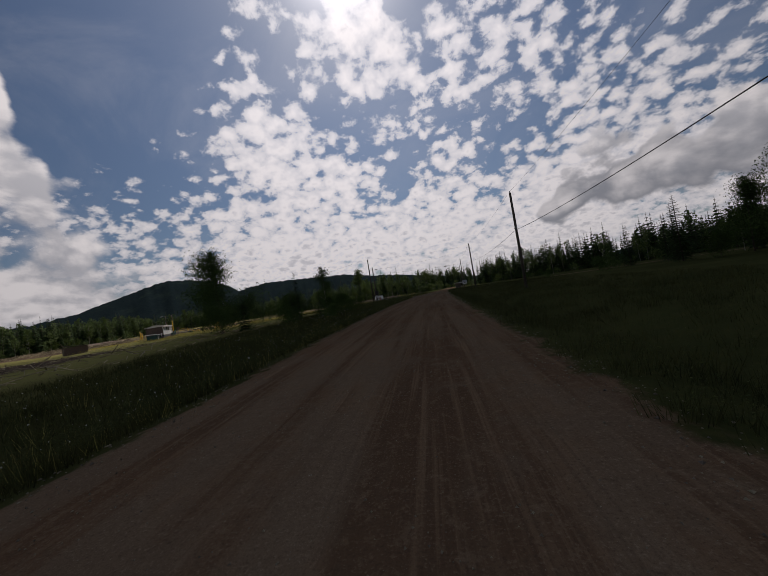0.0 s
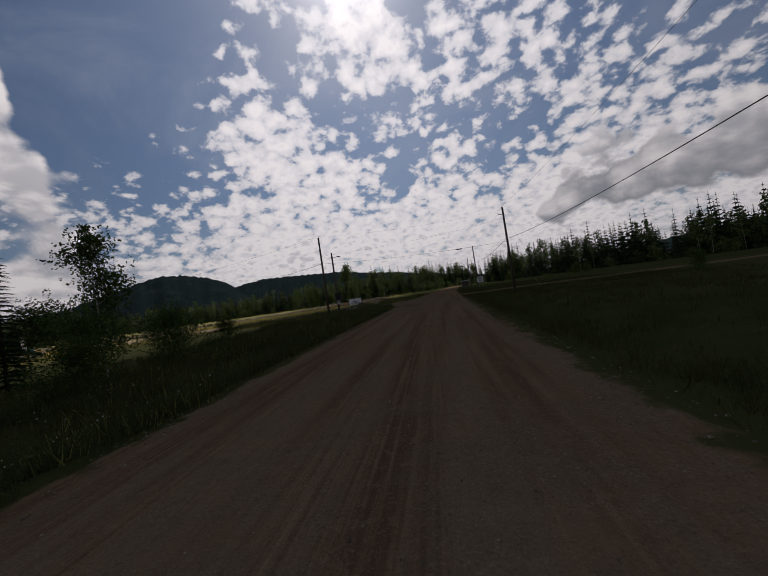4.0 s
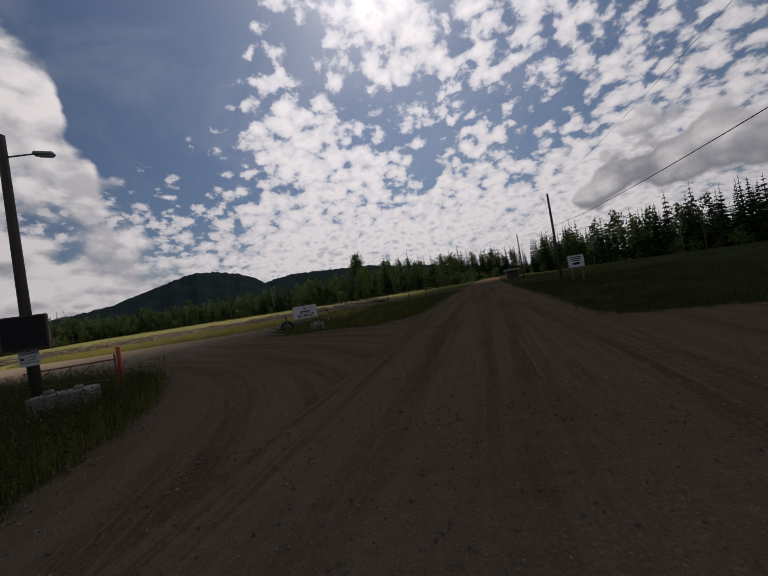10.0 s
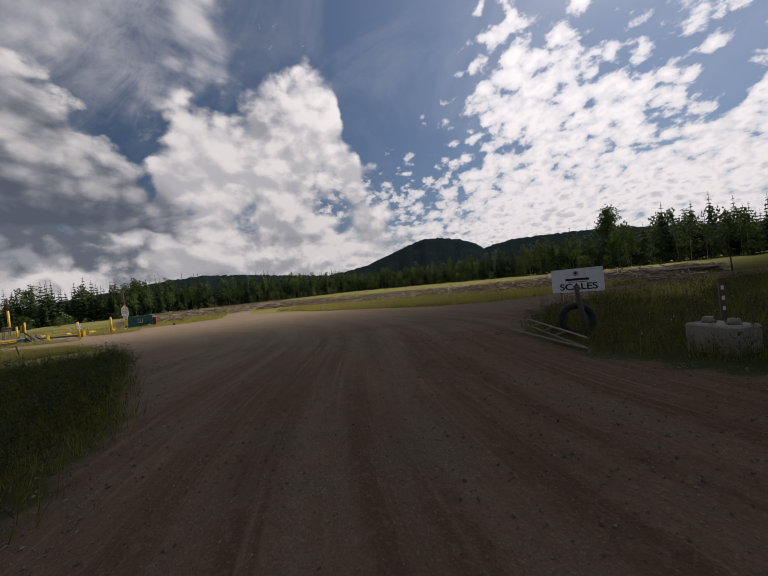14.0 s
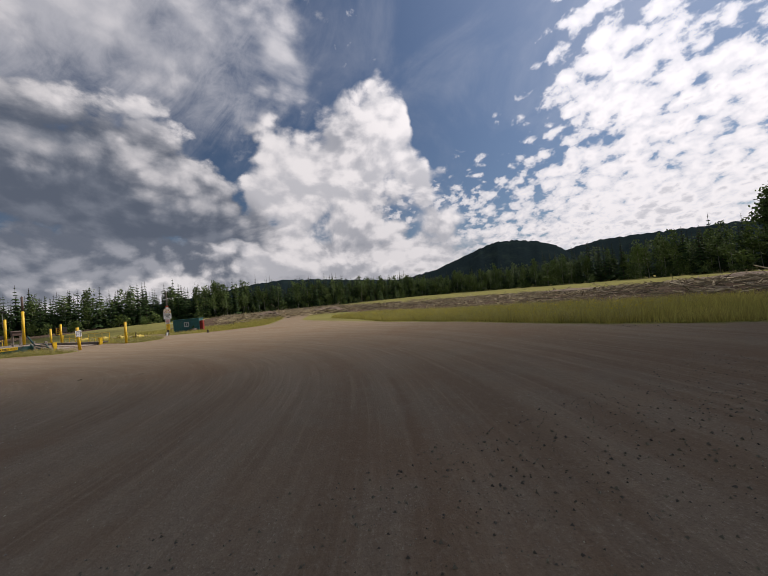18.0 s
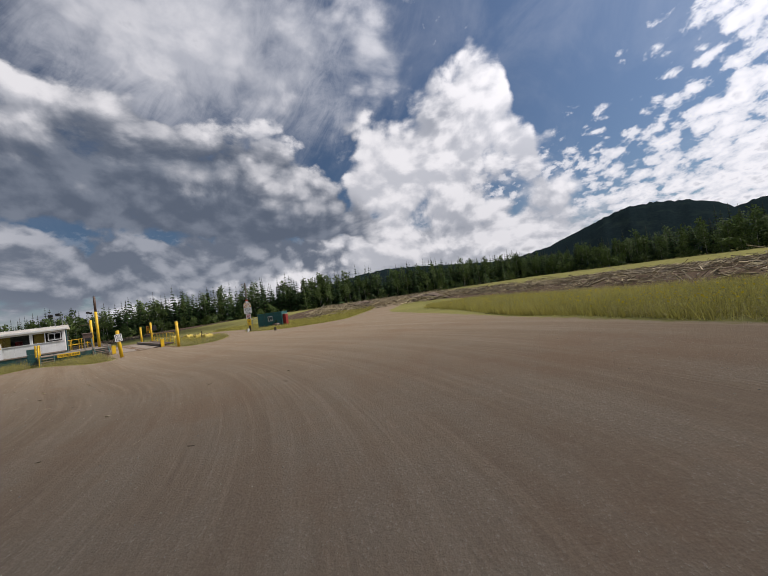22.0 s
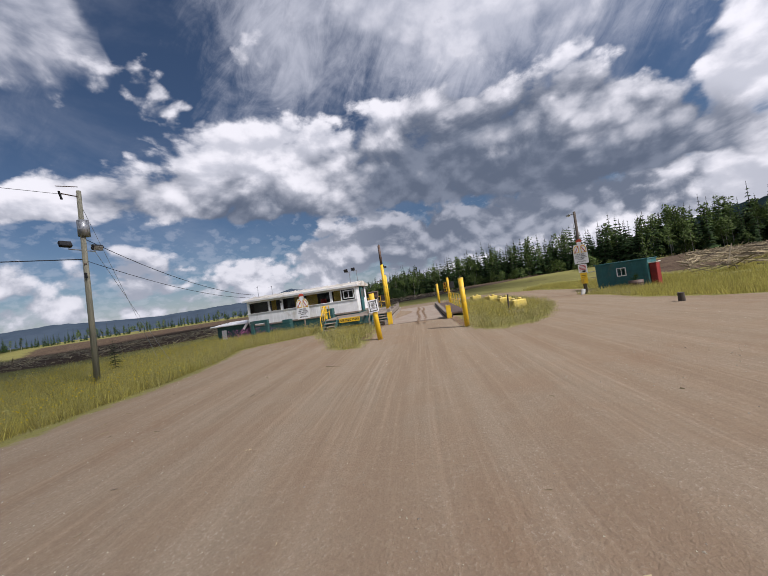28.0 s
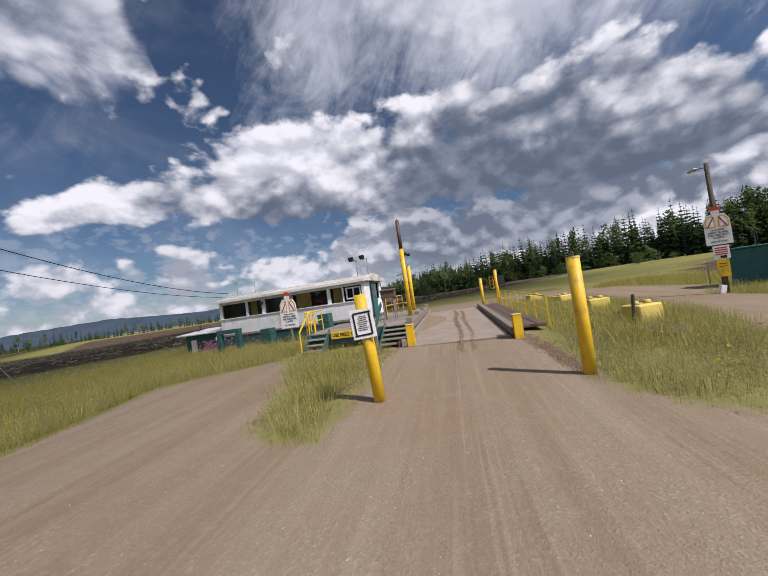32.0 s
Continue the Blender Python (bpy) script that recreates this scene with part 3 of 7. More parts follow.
TRUCK_LINE = [(-0.8, 40), (-0.8, 62), (-3.3, 72.5), (-8.2, 78.3), (-15.6, 82.2), (-25, 88.1), (-34, 90.6), (-43, 88.1), (-51.4, 81.6), (-61.8, 73.6), (-74.5, 63.8)]


def rounded(line, n=8):
    """A line bent smoothly through its points."""
    out = []
    for i in range(len(line) - 1):
        p0, p1, p2, p3 = (np.array(line[min(max(k, 0), len(line) - 1)], float) for k in (i - 1, i, i + 1, i + 2))
        for k in range(n):
            t = k / n
            out.append(tuple(0.5 * (2 * p1 + (p2 - p0) * t + (2 * p0 - 5 * p1 + 4 * p2 - p3) * t ** 2 + (3 * p1 - p0 - 3 * p2 + p3) * t ** 3)))
    return out + [line[-1]]


TRUCK_LINE = rounded(TRUCK_LINE)
EXIT = [(-68.6, 68.2), (-75.2, 63.0), (-79, 61.4), (-83, 65), (-82.4, 71), (-79, 76)]


def to_line(px, py, line):
    """Distance, signed sideways offset and length along, to a line of points."""
    best, side, run, length = np.full(px.shape, 1e9), np.zeros(px.shape), np.zeros(px.shape), 0.0
    for (ax, ay), (bx, by) in zip(line[:-1], line[1:]):
        ux, uy = bx - ax, by - ay
        n = math.hypot(ux, uy)
        t = np.clip(((px - ax) * ux + (py - ay) * uy) / n ** 2, 0, 1)
        d = np.hypot(px - ax - t * ux, py - ay - t * uy)
        closer = d < best
        best = np.where(closer, d, best)
        side = np.where(closer, np.copysign(d, (px - ax) * uy - (py - ay) * ux), side)
        run = np.where(closer, length + t * n, run)
        length += n
    return best, side, run


def outside(px, py, ring):
    """Signed distance to a closed ring, below zero within."""
    d, _, _ = to_line(px, py, ring + ring[:1])
    inside = np.zeros(px.shape, bool)
    for (ax, ay), (bx, by) in zip(ring, ring[1:] + ring[:1]):
        cross = ((ay > py) != (by > py)) & (px < (bx - ax) * (py - ay) / (by - ay + 1e-12) + ax)
        inside ^= cross
    return np.where(inside, -d, d)


def lie(px, py):
    """Height of the smooth land without ditches."""
    px, py = np.asarray(px, float), np.asarray(py, float)
    z = np.where(py > 0, 0.95 * (1 - np.exp(-np.maximum(py, 0) / 30)), 0.02 * np.maximum(py, -60))
    z = z - 0.40 * np.exp(-((px + 31) ** 2 + (py - 92) ** 2) / 200) - 0.28 * smooth(-34, -50, px)
    z = z + 0.30 * np.exp(-((px + 66) ** 2 + (py - 64) ** 2) / 110) - 0.40 * np.exp(-((px + 79) ** 2 + (py - 81) ** 2) / 120)
    far = np.hypot(px + 40, py - 85)
    z = z + 0.011 * np.maximum(far - 75, 0) * smooth(40, -40, px) * smooth(900, 300, far) * (0.25 + 0.75 * smooth(-40, 70, py))
    z = z - 0.016 * np.maximum(px - 10, 0) * smooth(400, 120, far)
    z = z + 0.45 * smooth(110, 119, py) * smooth(-100, -80, px) * smooth(-8, -24, px) * smooth(160, 128, py)
    return z


def masks(px, py):
    road, side, run = to_line(px, py, ROAD)
    yard = outside(px, py, YARD)
    by, _, _ = to_line(px, py, SIDE_ROAD)
    out, _, _ = to_line(px, py, EXIT)
    drive, _, _ = to_line(px, py, TRUCK_LINE[::4])
    dist = np.minimum(np.minimum(np.minimum(road - 3.7, yard), np.minimum(by - 2.6, out - 3.0)), drive - 2.15)
    return dist, side, run


def height(px, py):
    px, py = np.asarray(px, float), np.asarray(py, float)
    dist, side, _ = masks(px, py)
    z = lie(px, py)
    ditch = np.exp(-((dist - 2.6) / 1.3) ** 2) * 0.45 * smooth(70, 55, py) * smooth(14, 8, np.abs(px + 1.5))
    bank = 0.10 * smooth(0.1, 0.9, dist)
    return z - ditch - bank * smooth(60, 30, dist) * 0.8


def h(x, y):
    return float(height(np.array([x]), np.array([y]))[0])


def spaced(low, high, fine_low, fine_high, step):
    out, v, s = [fine_low], fine_low, step
    while v > low:
        s *= 1.22
        v -= s
        out.insert(0, max(v, low))
    v = fine_low
    while v < fine_high:
        v += step
        out.append(v)
    s = step
    while v < high:
        s *= 1.22
        v += s
        out.append(min(v, high))
    return np.array(out)


def build_ground():
    xs, ys = spaced(-4600, 4600, -92, 22, 0.62), spaced(-4600, 4600, -6, 118, 0.62)
    gx, gy = np.meshgrid(xs, ys)
    px, py = gx.ravel(), gy.ravel()
    dist, side, run = masks(px, py)
    z = height(px, py)
    wob = np.array([noise.noise(Vector((a * 0.35, b * 0.35, 0.3))) for a, b in zip(px, py)])
    near = np.hypot(px + 30, py - 70) < 300
    z = z + np.where(near, wob * np.where(dist > 0.5, 0.10, 0.018), 0)
    gravel = np.clip(0.5 - dist / 2.2, 0, 1)
    d2, s2, r2 = to_line(px, py, TRUCK_LINE)
    off_road = (px < -4.5) & (py > 66)
    lat, along = np.where(off_road, s2, side), np.where(off_road, r2 + 500, run)
    piles = smooth(104.5, 108, py + 0.02 * px) * smooth(150, 125, py) * smooth(-125, -95, px) * smooth(-12, -20, px)
    west = smooth(-86, -104, px) * smooth(72, 84, py) * smooth(150, 120, py) * smooth(-230, -160, px)
    south = smooth(52, 36, py) * smooth(-30, -48, px) * smooth(-420, -250, py) * smooth(-330, -200, px) * 0.8
    behind = smooth(-76, -88, px) * smooth(48, 60, py) * smooth(92, 78, py) * smooth(-190, -130, px) * 0.38
    soil = np.clip(piles + west + south + behind, 0, 1)
    nx, ny = len(xs), len(ys)
    i, j = np.meshgrid(np.arange(nx - 1), np.arange(ny - 1))
    a = (j * nx + i).ravel()
    quads = np.stack([a, a + 1, a + nx + 1, a + nx], 1)
    is_gravel = gravel[quads].mean(1) > 0.5
    verts = np.stack([px, py, z], 1)
    for name, keep, label, cat in (("ground", ~is_gravel, "uneven meadow ground with grass, weeds and turned brown soil", "ground"),
                                   ("road", is_gravel, "gravel road and yard of packed brown dirt with wheel tracks", "road")):
        q = quads[keep]
        used, inv = np.unique(q, return_inverse=True)
        me = bpy.data.meshes.new(name)
        me.from_pydata(verts[used].tolist(), [], inv.reshape(q.shape).tolist())
        # the last mask steers tone from shaded east to sunlit west
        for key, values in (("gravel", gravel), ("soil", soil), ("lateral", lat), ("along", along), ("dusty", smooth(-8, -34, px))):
            me.attributes.new(key, "FLOAT", "POINT").data.foreach_set("value", values[used].astype(np.float32))
        me.polygons.foreach_set("use_smooth", np.ones(len(q), bool))
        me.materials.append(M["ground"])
        tagged(new(name, me), label, cat, kind="structure")


build_ground()


# ---------------------------------------------------------------- building helpers
def mesh_from(name, verts, faces, mat, flat_shade=True):
    me = bpy.data.meshes.new(name)
    me.from_pydata(verts, [], faces)
    me.materials.append(mat)
    if not flat_shade:
        me.polygons.foreach_set("use_smooth", np.ones(len(me.polygons), bool))
    return me


def finish(bm, name, mat, smooth_faces=False):
    me = bpy.data.meshes.new(name)
    bm.normal_update()
    bm.to_mesh(me)
    bm.free()
    me.materials.append(mat)
    if smooth_faces:
        me.polygons.foreach_set("use_smooth", np.ones(len(me.polygons), bool))
    return me


def thing(name, x, y, z, turn, label, category, group=""):
    ob = new(name)
    ob.matrix_basis = pose(x, y, z, 0, 0, turn)
    return tagged(ob, label, category, group)


def part(name, bm, mat, parent, label="", smooth_faces=False):
    ob = new(name, bm if isinstance(bm, bpy.types.Mesh) else finish(bm, name, mat, smooth_faces))
    ob.parent = parent
    return tagged(ob, label)


def box(size, at=(0, 0, 0), turn=(0, 0, 0), bevel=0.0, bm=None):
    """A box with its middle at a place, its edges broken by a bevel."""
    one = bmesh.new()
    bmesh.ops.create_cube(one, size=1.0)
    bmesh.ops.scale(one, vec=size, verts=one.verts)
    if bevel:
        bmesh.ops.bevel(one, geom=one.edges[:], offset=bevel, segments=1, affect="EDGES")
    one.transform(pose(*at, *turn))
    return joined(bm, one)


def joined(bm, one):
    if bm is None:
        return one
    me = bpy.data.meshes.new("scratch")
    one.to_mesh(me)
    one.free()
    bm.from_mesh(me)
    bpy.data.meshes.remove(me)
    return bm


def rod(p, q, r, r2=None, sides=10, bm=None, cap=True):
    """A round bar from p to q, of radius r at p and r2 at q."""
    p, q = Vector(p), Vector(q)
    one = bmesh.new()
    bmesh.ops.create_cone(one, cap_ends=cap, segments=sides, radius1=r, radius2=r if r2 is None else r2, depth=(q - p).length)
    one.transform(Matrix.Translation((p + q) / 2) @ (q - p).to_track_quat("Z", "Y").to_matrix().to_4x4())
    return joined(bm, one)


def prism(outline, depth, bm=None, m=None):
    """An outline in x and z, pushed back along y."""
    one = bmesh.new()
    vs = [one.verts.new((a, 0, b)) for a, b in outline]
    face = one.faces.new(vs)
    grown = bmesh.ops.extrude_face_region(one, geom=[face])
    bmesh.ops.translate(one, vec=(0, depth, 0), verts=[v for v in grown["geom"] if isinstance(v, bmesh.types.BMVert)])
    bmesh.ops.recalc_face_normals(one, faces=one.faces)
    if m is not None:
        one.transform(m)
    return joined(bm, one)


def writing(name, words, size, mat, parent, m, width=None):
    """Words as a flat mesh, standing upright in the x-z plane of their parent."""
    curve = bpy.data.curves.new("letters", "FONT")
    curve.body, curve.size, curve.align_x, curve.align_y, curve.extrude = words, size, "CENTER", "CENTER", 0.002
    curve.offset = size * 0.022
    ob = bpy.data.objects.new("letters", curve)
    me = bpy.data.meshes.new_from_object(ob)
    bpy.data.objects.remove(ob)
    me.name = name
    me.materials.clear()
    me.materials.append(mat)
    if width:
        xs = [v.co.x for v in me.vertices]
        me.transform(Matrix.Diagonal((width / (max(xs) - min(xs)), 1, 1, 1)))
    me.transform(m @ pose(0, 0, 0, 90, 0, 0))
    return part(name, me, mat, parent)


# ---------------------------------------------------------------- hills and far woods
def hill(name, crest, distance, depth, mat, label, seed, cx=-20.0, cy=70.0):
    """A wooded ridge: its crest by compass (degrees left of +y) and height over the horizon (degrees)."""
    rng = random.Random(seed)
    az0, az1 = crest[0][0], crest[-1][0]
    n, rows = 150, 9
    verts, faces = [], []
    for r in range(rows):
        f = r / (rows - 1)
        for i in range(n):
            a = az0 + (az1 - az0) * i / (n - 1)
            e = np.interp(a, [c[0] for c in crest], [c[1] for c in crest])
            top = distance * math.tan(radians(e)) + (noise.noise(Vector((a * 1.7, seed, 0))) * 0.004 + noise.noise(Vector((a * 9, seed, 5))) * 0.0020) * distance * min(1, e / 3)
            prof = math.sin(f * math.pi / 2) ** 1.2
            d = distance - depth * (1 - f) + noise.noise(Vector((a * 0.6, f * 3, seed))) * depth * 0.03
            zz = -12 + (top + 12) * prof + noise.noise(Vector((a * 0.5, f * 4, seed + 3))) * top * 0.04 * math.sin(f * math.pi)
            verts.append((cx - d * math.sin(radians(a)), cy + d * math.cos(radians(a)), zz))
    for r in range(rows - 1):
        for i in range(n - 1):
            k = r * n + i
            faces.append((k, k + 1, k + n + 1, k + n))
    ob = new(name, mesh_from(name, verts, faces, mat, False))
    tagged(ob, label, "hill", kind="structure")


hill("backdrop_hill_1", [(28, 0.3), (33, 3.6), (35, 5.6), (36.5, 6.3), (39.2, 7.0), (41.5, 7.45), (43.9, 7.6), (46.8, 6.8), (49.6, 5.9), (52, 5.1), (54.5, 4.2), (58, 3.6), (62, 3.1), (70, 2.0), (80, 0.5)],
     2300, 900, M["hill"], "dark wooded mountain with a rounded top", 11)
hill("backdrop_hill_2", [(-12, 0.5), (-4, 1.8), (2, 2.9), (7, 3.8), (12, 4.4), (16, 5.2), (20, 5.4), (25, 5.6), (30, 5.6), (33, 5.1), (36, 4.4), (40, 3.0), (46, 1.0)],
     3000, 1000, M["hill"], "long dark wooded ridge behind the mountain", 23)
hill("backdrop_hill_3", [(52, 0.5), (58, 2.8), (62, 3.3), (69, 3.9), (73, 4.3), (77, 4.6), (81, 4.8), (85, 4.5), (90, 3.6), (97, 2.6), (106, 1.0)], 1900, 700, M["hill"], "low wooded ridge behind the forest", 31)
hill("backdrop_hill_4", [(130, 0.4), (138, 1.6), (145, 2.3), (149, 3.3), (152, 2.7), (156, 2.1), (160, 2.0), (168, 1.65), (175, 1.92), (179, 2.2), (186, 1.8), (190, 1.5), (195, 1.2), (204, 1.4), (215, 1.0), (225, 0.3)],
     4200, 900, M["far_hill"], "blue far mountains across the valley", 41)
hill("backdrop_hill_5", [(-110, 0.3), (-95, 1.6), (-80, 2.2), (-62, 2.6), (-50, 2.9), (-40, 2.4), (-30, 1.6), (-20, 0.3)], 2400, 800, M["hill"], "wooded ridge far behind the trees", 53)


def spruce_shape(rng, tall, wide, tiers, per):
    """Trunk and drooping boughs as plain arrays: verts, faces, and a flag for bark."""
    v, f, bark = [], [], []
    k = 5
    for r, z in ((0.012 * tall, 0.0), (0.002 * tall, tall)):
        v += [(r * math.cos(2 * math.pi * i / k), r * math.sin(2 * math.pi * i / k), z) for i in range(k)]
    f += [(i, (i + 1) % k, k + (i + 1) % k, k + i) for i in range(k)]
    bark += [1] * k
    for t in range(tiers):
        u = (t + 0.5 * rng.random()) / tiers
        z = tall * (0.10 + 0.90 * u)
        reach = wide * (1 - u) ** 0.8 * rng.uniform(0.75, 1.15) + 0.10
        for b in range(per):
            a = 2 * math.pi * (b + rng.random() * 0.8) / per + t
            q = reach * rng.uniform(0.65, 1.1)
            c, s = math.cos(a), math.sin(a)
            w = q * 0.42
            drop = q * rng.uniform(0.30, 0.62)
            n = len(v)
            v += [(c * 0.03, s * 0.03, z), (c * q * 0.55 - s * w, s * q * 0.55 + c * w, z - drop * 0.45), (c * q, s * q, z - drop),
                  (c * q * 0.55 + s * w, s * q * 0.55 - c * w, z - drop * 0.45), (c * q * 0.5, s * q * 0.5, z - drop * 0.1 + 0.06 * q)]
            f += [(n, n + 1, n + 4), (n + 1, n + 2, n + 4), (n + 2, n + 3, n + 4), (n + 3, n, n + 4)]
            bark += [0] * 4
    return np.array(v), f, bark


def feathered_spruce(rng, tall, wide, tiers, per):
    """A spruce seen from close by: boughs with rows of hanging twigs on both sides."""
    v, f, bark = [], [], []
    k = 6
    for r, z in ((0.013 * tall, 0.0), (0.002 * tall, tall)):
        v += [(r * math.cos(6.2832 * i / k), r * math.sin(6.2832 * i / k), z) for i in range(k)]
    f += [(i, (i + 1) % k, k + (i + 1) % k, k + i) for i in range(k)]
    bark += [1] * k
    for t in range(tiers):
        u = (t + 0.7 * rng.random()) / tiers
        z = tall * (0.05 + 0.95 * u)
        reach = wide * (1 - u) ** 0.85 * rng.uniform(0.7, 1.15) + 0.06 * wide
        for b in range(per):
            a = 6.2832 * (b + rng.random() * 0.9) / per + t * 1.3
            q = reach * rng.uniform(0.55, 1.12)
            out, side = Vector((math.cos(a), math.sin(a), 0)), Vector((-math.sin(a), math.cos(a), 0))
            drop = q * rng.uniform(0.15, 0.5) * (1.2 - u)
            for j in range(7):
                g = (j + 1) / 7
                root = out * (q * (g - 0.12)) + Vector((0, 0, z - drop * g * g))
                for sgn in (-1, 1):
                    long = q * 0.36 * (1.15 - g * 0.75) * rng.uniform(0.6, 1.2)
                    tip = root + side * (sgn * long * 0.8) + out * (long * rng.uniform(0.35, 0.75)) - Vector((0, 0, long * rng.uniform(0.05, 0.5)))
                    w = out * (0.10 * long + 0.02) + Vector((0, 0, 0.05 * long))
                    n = len(v)
                    v.extend((tuple(root - w), tuple(root + w), tuple(tip)))
                    f.append((n, n + 1, n + 2))
                    bark.append(0)
    return np.array(v), f, bark


def leafy_shape(rng, tall, wide, clumps, leaf, base=0.28, bark_r=0.011):
    """Trunk, limbs and clumps of leaves with gaps between."""
    v, f, bark = [], [], []

    def stick(p, q, r0, r1, k=5):
        n = len(v)
        p, q = Vector(p), Vector(q)
        ax = (q - p).normalized()
        s = ax.orthogonal().normalized()
        t = ax.cross(s)
        for o, r in ((p, r0), (q, r1)):
            v.extend(tuple(o + s * (r * math.cos(6.2832 * i / k)) + t * (r * math.sin(6.2832 * i / k))) for i in range(k))
        f.extend((n + i, n + (i + 1) % k, n + k + (i + 1) % k, n + k + i) for i in range(k))
        bark.extend([1] * k)

    lean = Vector((rng.uniform(-0.04, 0.04) * tall, rng.uniform(-0.04, 0.04) * tall, 0))
    mid, top = Vector((0, 0, tall * 0.55)) + lean * 0.6, Vector((0, 0, tall * 0.97)) + lean
    stick((0, 0, -0.1), mid, bark_r * tall, bark_r * tall * 0.6)
    stick(mid, top, bark_r * tall * 0.6, bark_r * tall * 0.12)
    ends = []
    for i in range(9):
        u = base + (0.93 - base) * (i + rng.random()) / 9
        a = rng.uniform(0, 6.2832)
        p = Vector((0, 0, tall * u)) + lean * u
        q = p + Vector((math.cos(a), math.sin(a), rng.uniform(0.35, 0.8))) * (wide * (1.15 - u) * rng.uniform(0.7, 1.1))
        stick(p, q, bark_r * tall * 0.35, bark_r * tall * 0.1, 4)
        ends.append((p, q))
    for _ in range(clumps):
        if rng.random() < 0.75:
            p, q = rng.choice(ends)
            c = p.lerp(q, rng.uniform(0.3, 1.12)) + Vector((rng.gauss(0, 1), rng.gauss(0, 1), rng.gauss(0, 0.9))) * wide * 0.20
        else:
            u = rng.uniform(base, 1.0)
            c = Vector((0, 0, tall * u)) + lean * u + Vector((rng.gauss(0, 1), rng.gauss(0, 1), 0)) * wide * 0.30 * (1.2 - u)
        for _ in range(3):
            o = c + Vector((rng.gauss(0, 1), rng.gauss(0, 1), rng.gauss(0, 1))) * leaf * 0.9
            d = Vector((rng.gauss(0, 1), rng.gauss(0, 1), rng.gauss(0, 1))).normalized()
            e = d.orthogonal().normalized() * leaf * rng.uniform(0.6, 1.2)
            d = d * leaf * rng.uniform(0.7, 1.3)
            n = len(v)
            v.extend((tuple(o - d), tuple(o + e * 0.6), tuple(o + d), tuple(o - e * 0.6)))
            f.append((n, n + 1, n + 2, n + 3))
            bark.append(0)
    return np.array(v), f, bark


def join_shapes(places, shapes, name, mats, label, category, kind="stuff"):
    """Many copies of a few shapes in one mesh: (x, y, z, scale, turn, shape)."""
    vs, fs, ms, n = [], [], [], 0
    for x, y, z, s, turn, k in places:
        v, f, bark = shapes[k]
        c, q = math.cos(turn) * s, math.sin(turn) * s
        vs.append(np.stack([v[:, 0] * c - v[:, 1] * q + x, v[:, 0] * q + v[:, 1] * c + y, v[:, 2] * s + z], 1))
        fs.extend(tuple(i + n for i in face) for face in f)
        ms.extend(bark)
        n += len(v)
    me = bpy.data.meshes.new(name)
    me.from_pydata(np.concatenate(vs).tolist(), [], fs)
    for m in mats:
        me.materials.append(m)
    me.polygons.foreach_set("material_index", np.array(ms, np.int32))
    return tagged(new(name, me), label, category, kind=kind)


def single_tree(name, shape, x, y, turn, scale, leaf_mat, bark_mat, label, category="tree", group=""):
    """One tree as trunk and crown."""
    top = thing(name, x, y, h(x, y) - 0.05, turn, label, category, group)
    v, f, bark = shape
    for part_name, flag, mat in (("trunk", 1, bark_mat), ("crown", 0, leaf_mat)):
        keep = [face for face, b in zip(f, bark) if b == flag]
        used = sorted({i for face in keep for i in face})
        back = {i: k for k, i in enumerate(used)}
        part(part_name, mesh_from(part_name, (v[used] * scale).tolist(), [tuple(back[i] for i in face) for face in keep], mat), mat, top)
    return top


RNG = random.Random(7)
SPRUCES = [spruce_shape(random.Random(i), RNG.uniform(14, 19), RNG.uniform(2.1, 3.1), 14, 7) for i in range(7)]
ASPENS = [leafy_shape(random.Random(50 + i), RNG.uniform(12, 16), RNG.uniform(3.0, 4.2), 120, 0.42, 0.32, 0.008) for i in range(5)]

BUSHES = [leafy_shape(random.Random(80 + i), RNG.uniform(5, 7), RNG.uniform(3.2, 4.2), 70, 0.46, 0.06, 0.008) for i in range(4)]


def undergrowth(line, step, name, label, seed):
    """A row of bushes and young aspens that closes the foot of a forest edge."""
    rng = random.Random(seed)
    spots = []
    for (ax, ay), (bx, by) in zip(line[:-1], line[1:]):
        n = max(1, int(math.hypot(bx - ax, by - ay) / step))
        for i in range(n):
            u = (i + rng.random()) / n
            q = math.hypot(bx - ax, by - ay)
            d = rng.uniform(-3.0, 6.0)
            x, y = ax + (bx - ax) * u + (ay - by) / q * d, ay + (by - ay) * u + (bx - ax) / q * d
            spots.append((x, y, float(lie(x, y)) - 0.3, rng.uniform(0.3, 0.95), rng.uniform(0, 6.3), rng.randrange(len(BUSHES))))
    join_shapes(spots, BUSHES, name, [M["aspen"], M["pale_bark"]], label, "bushes")


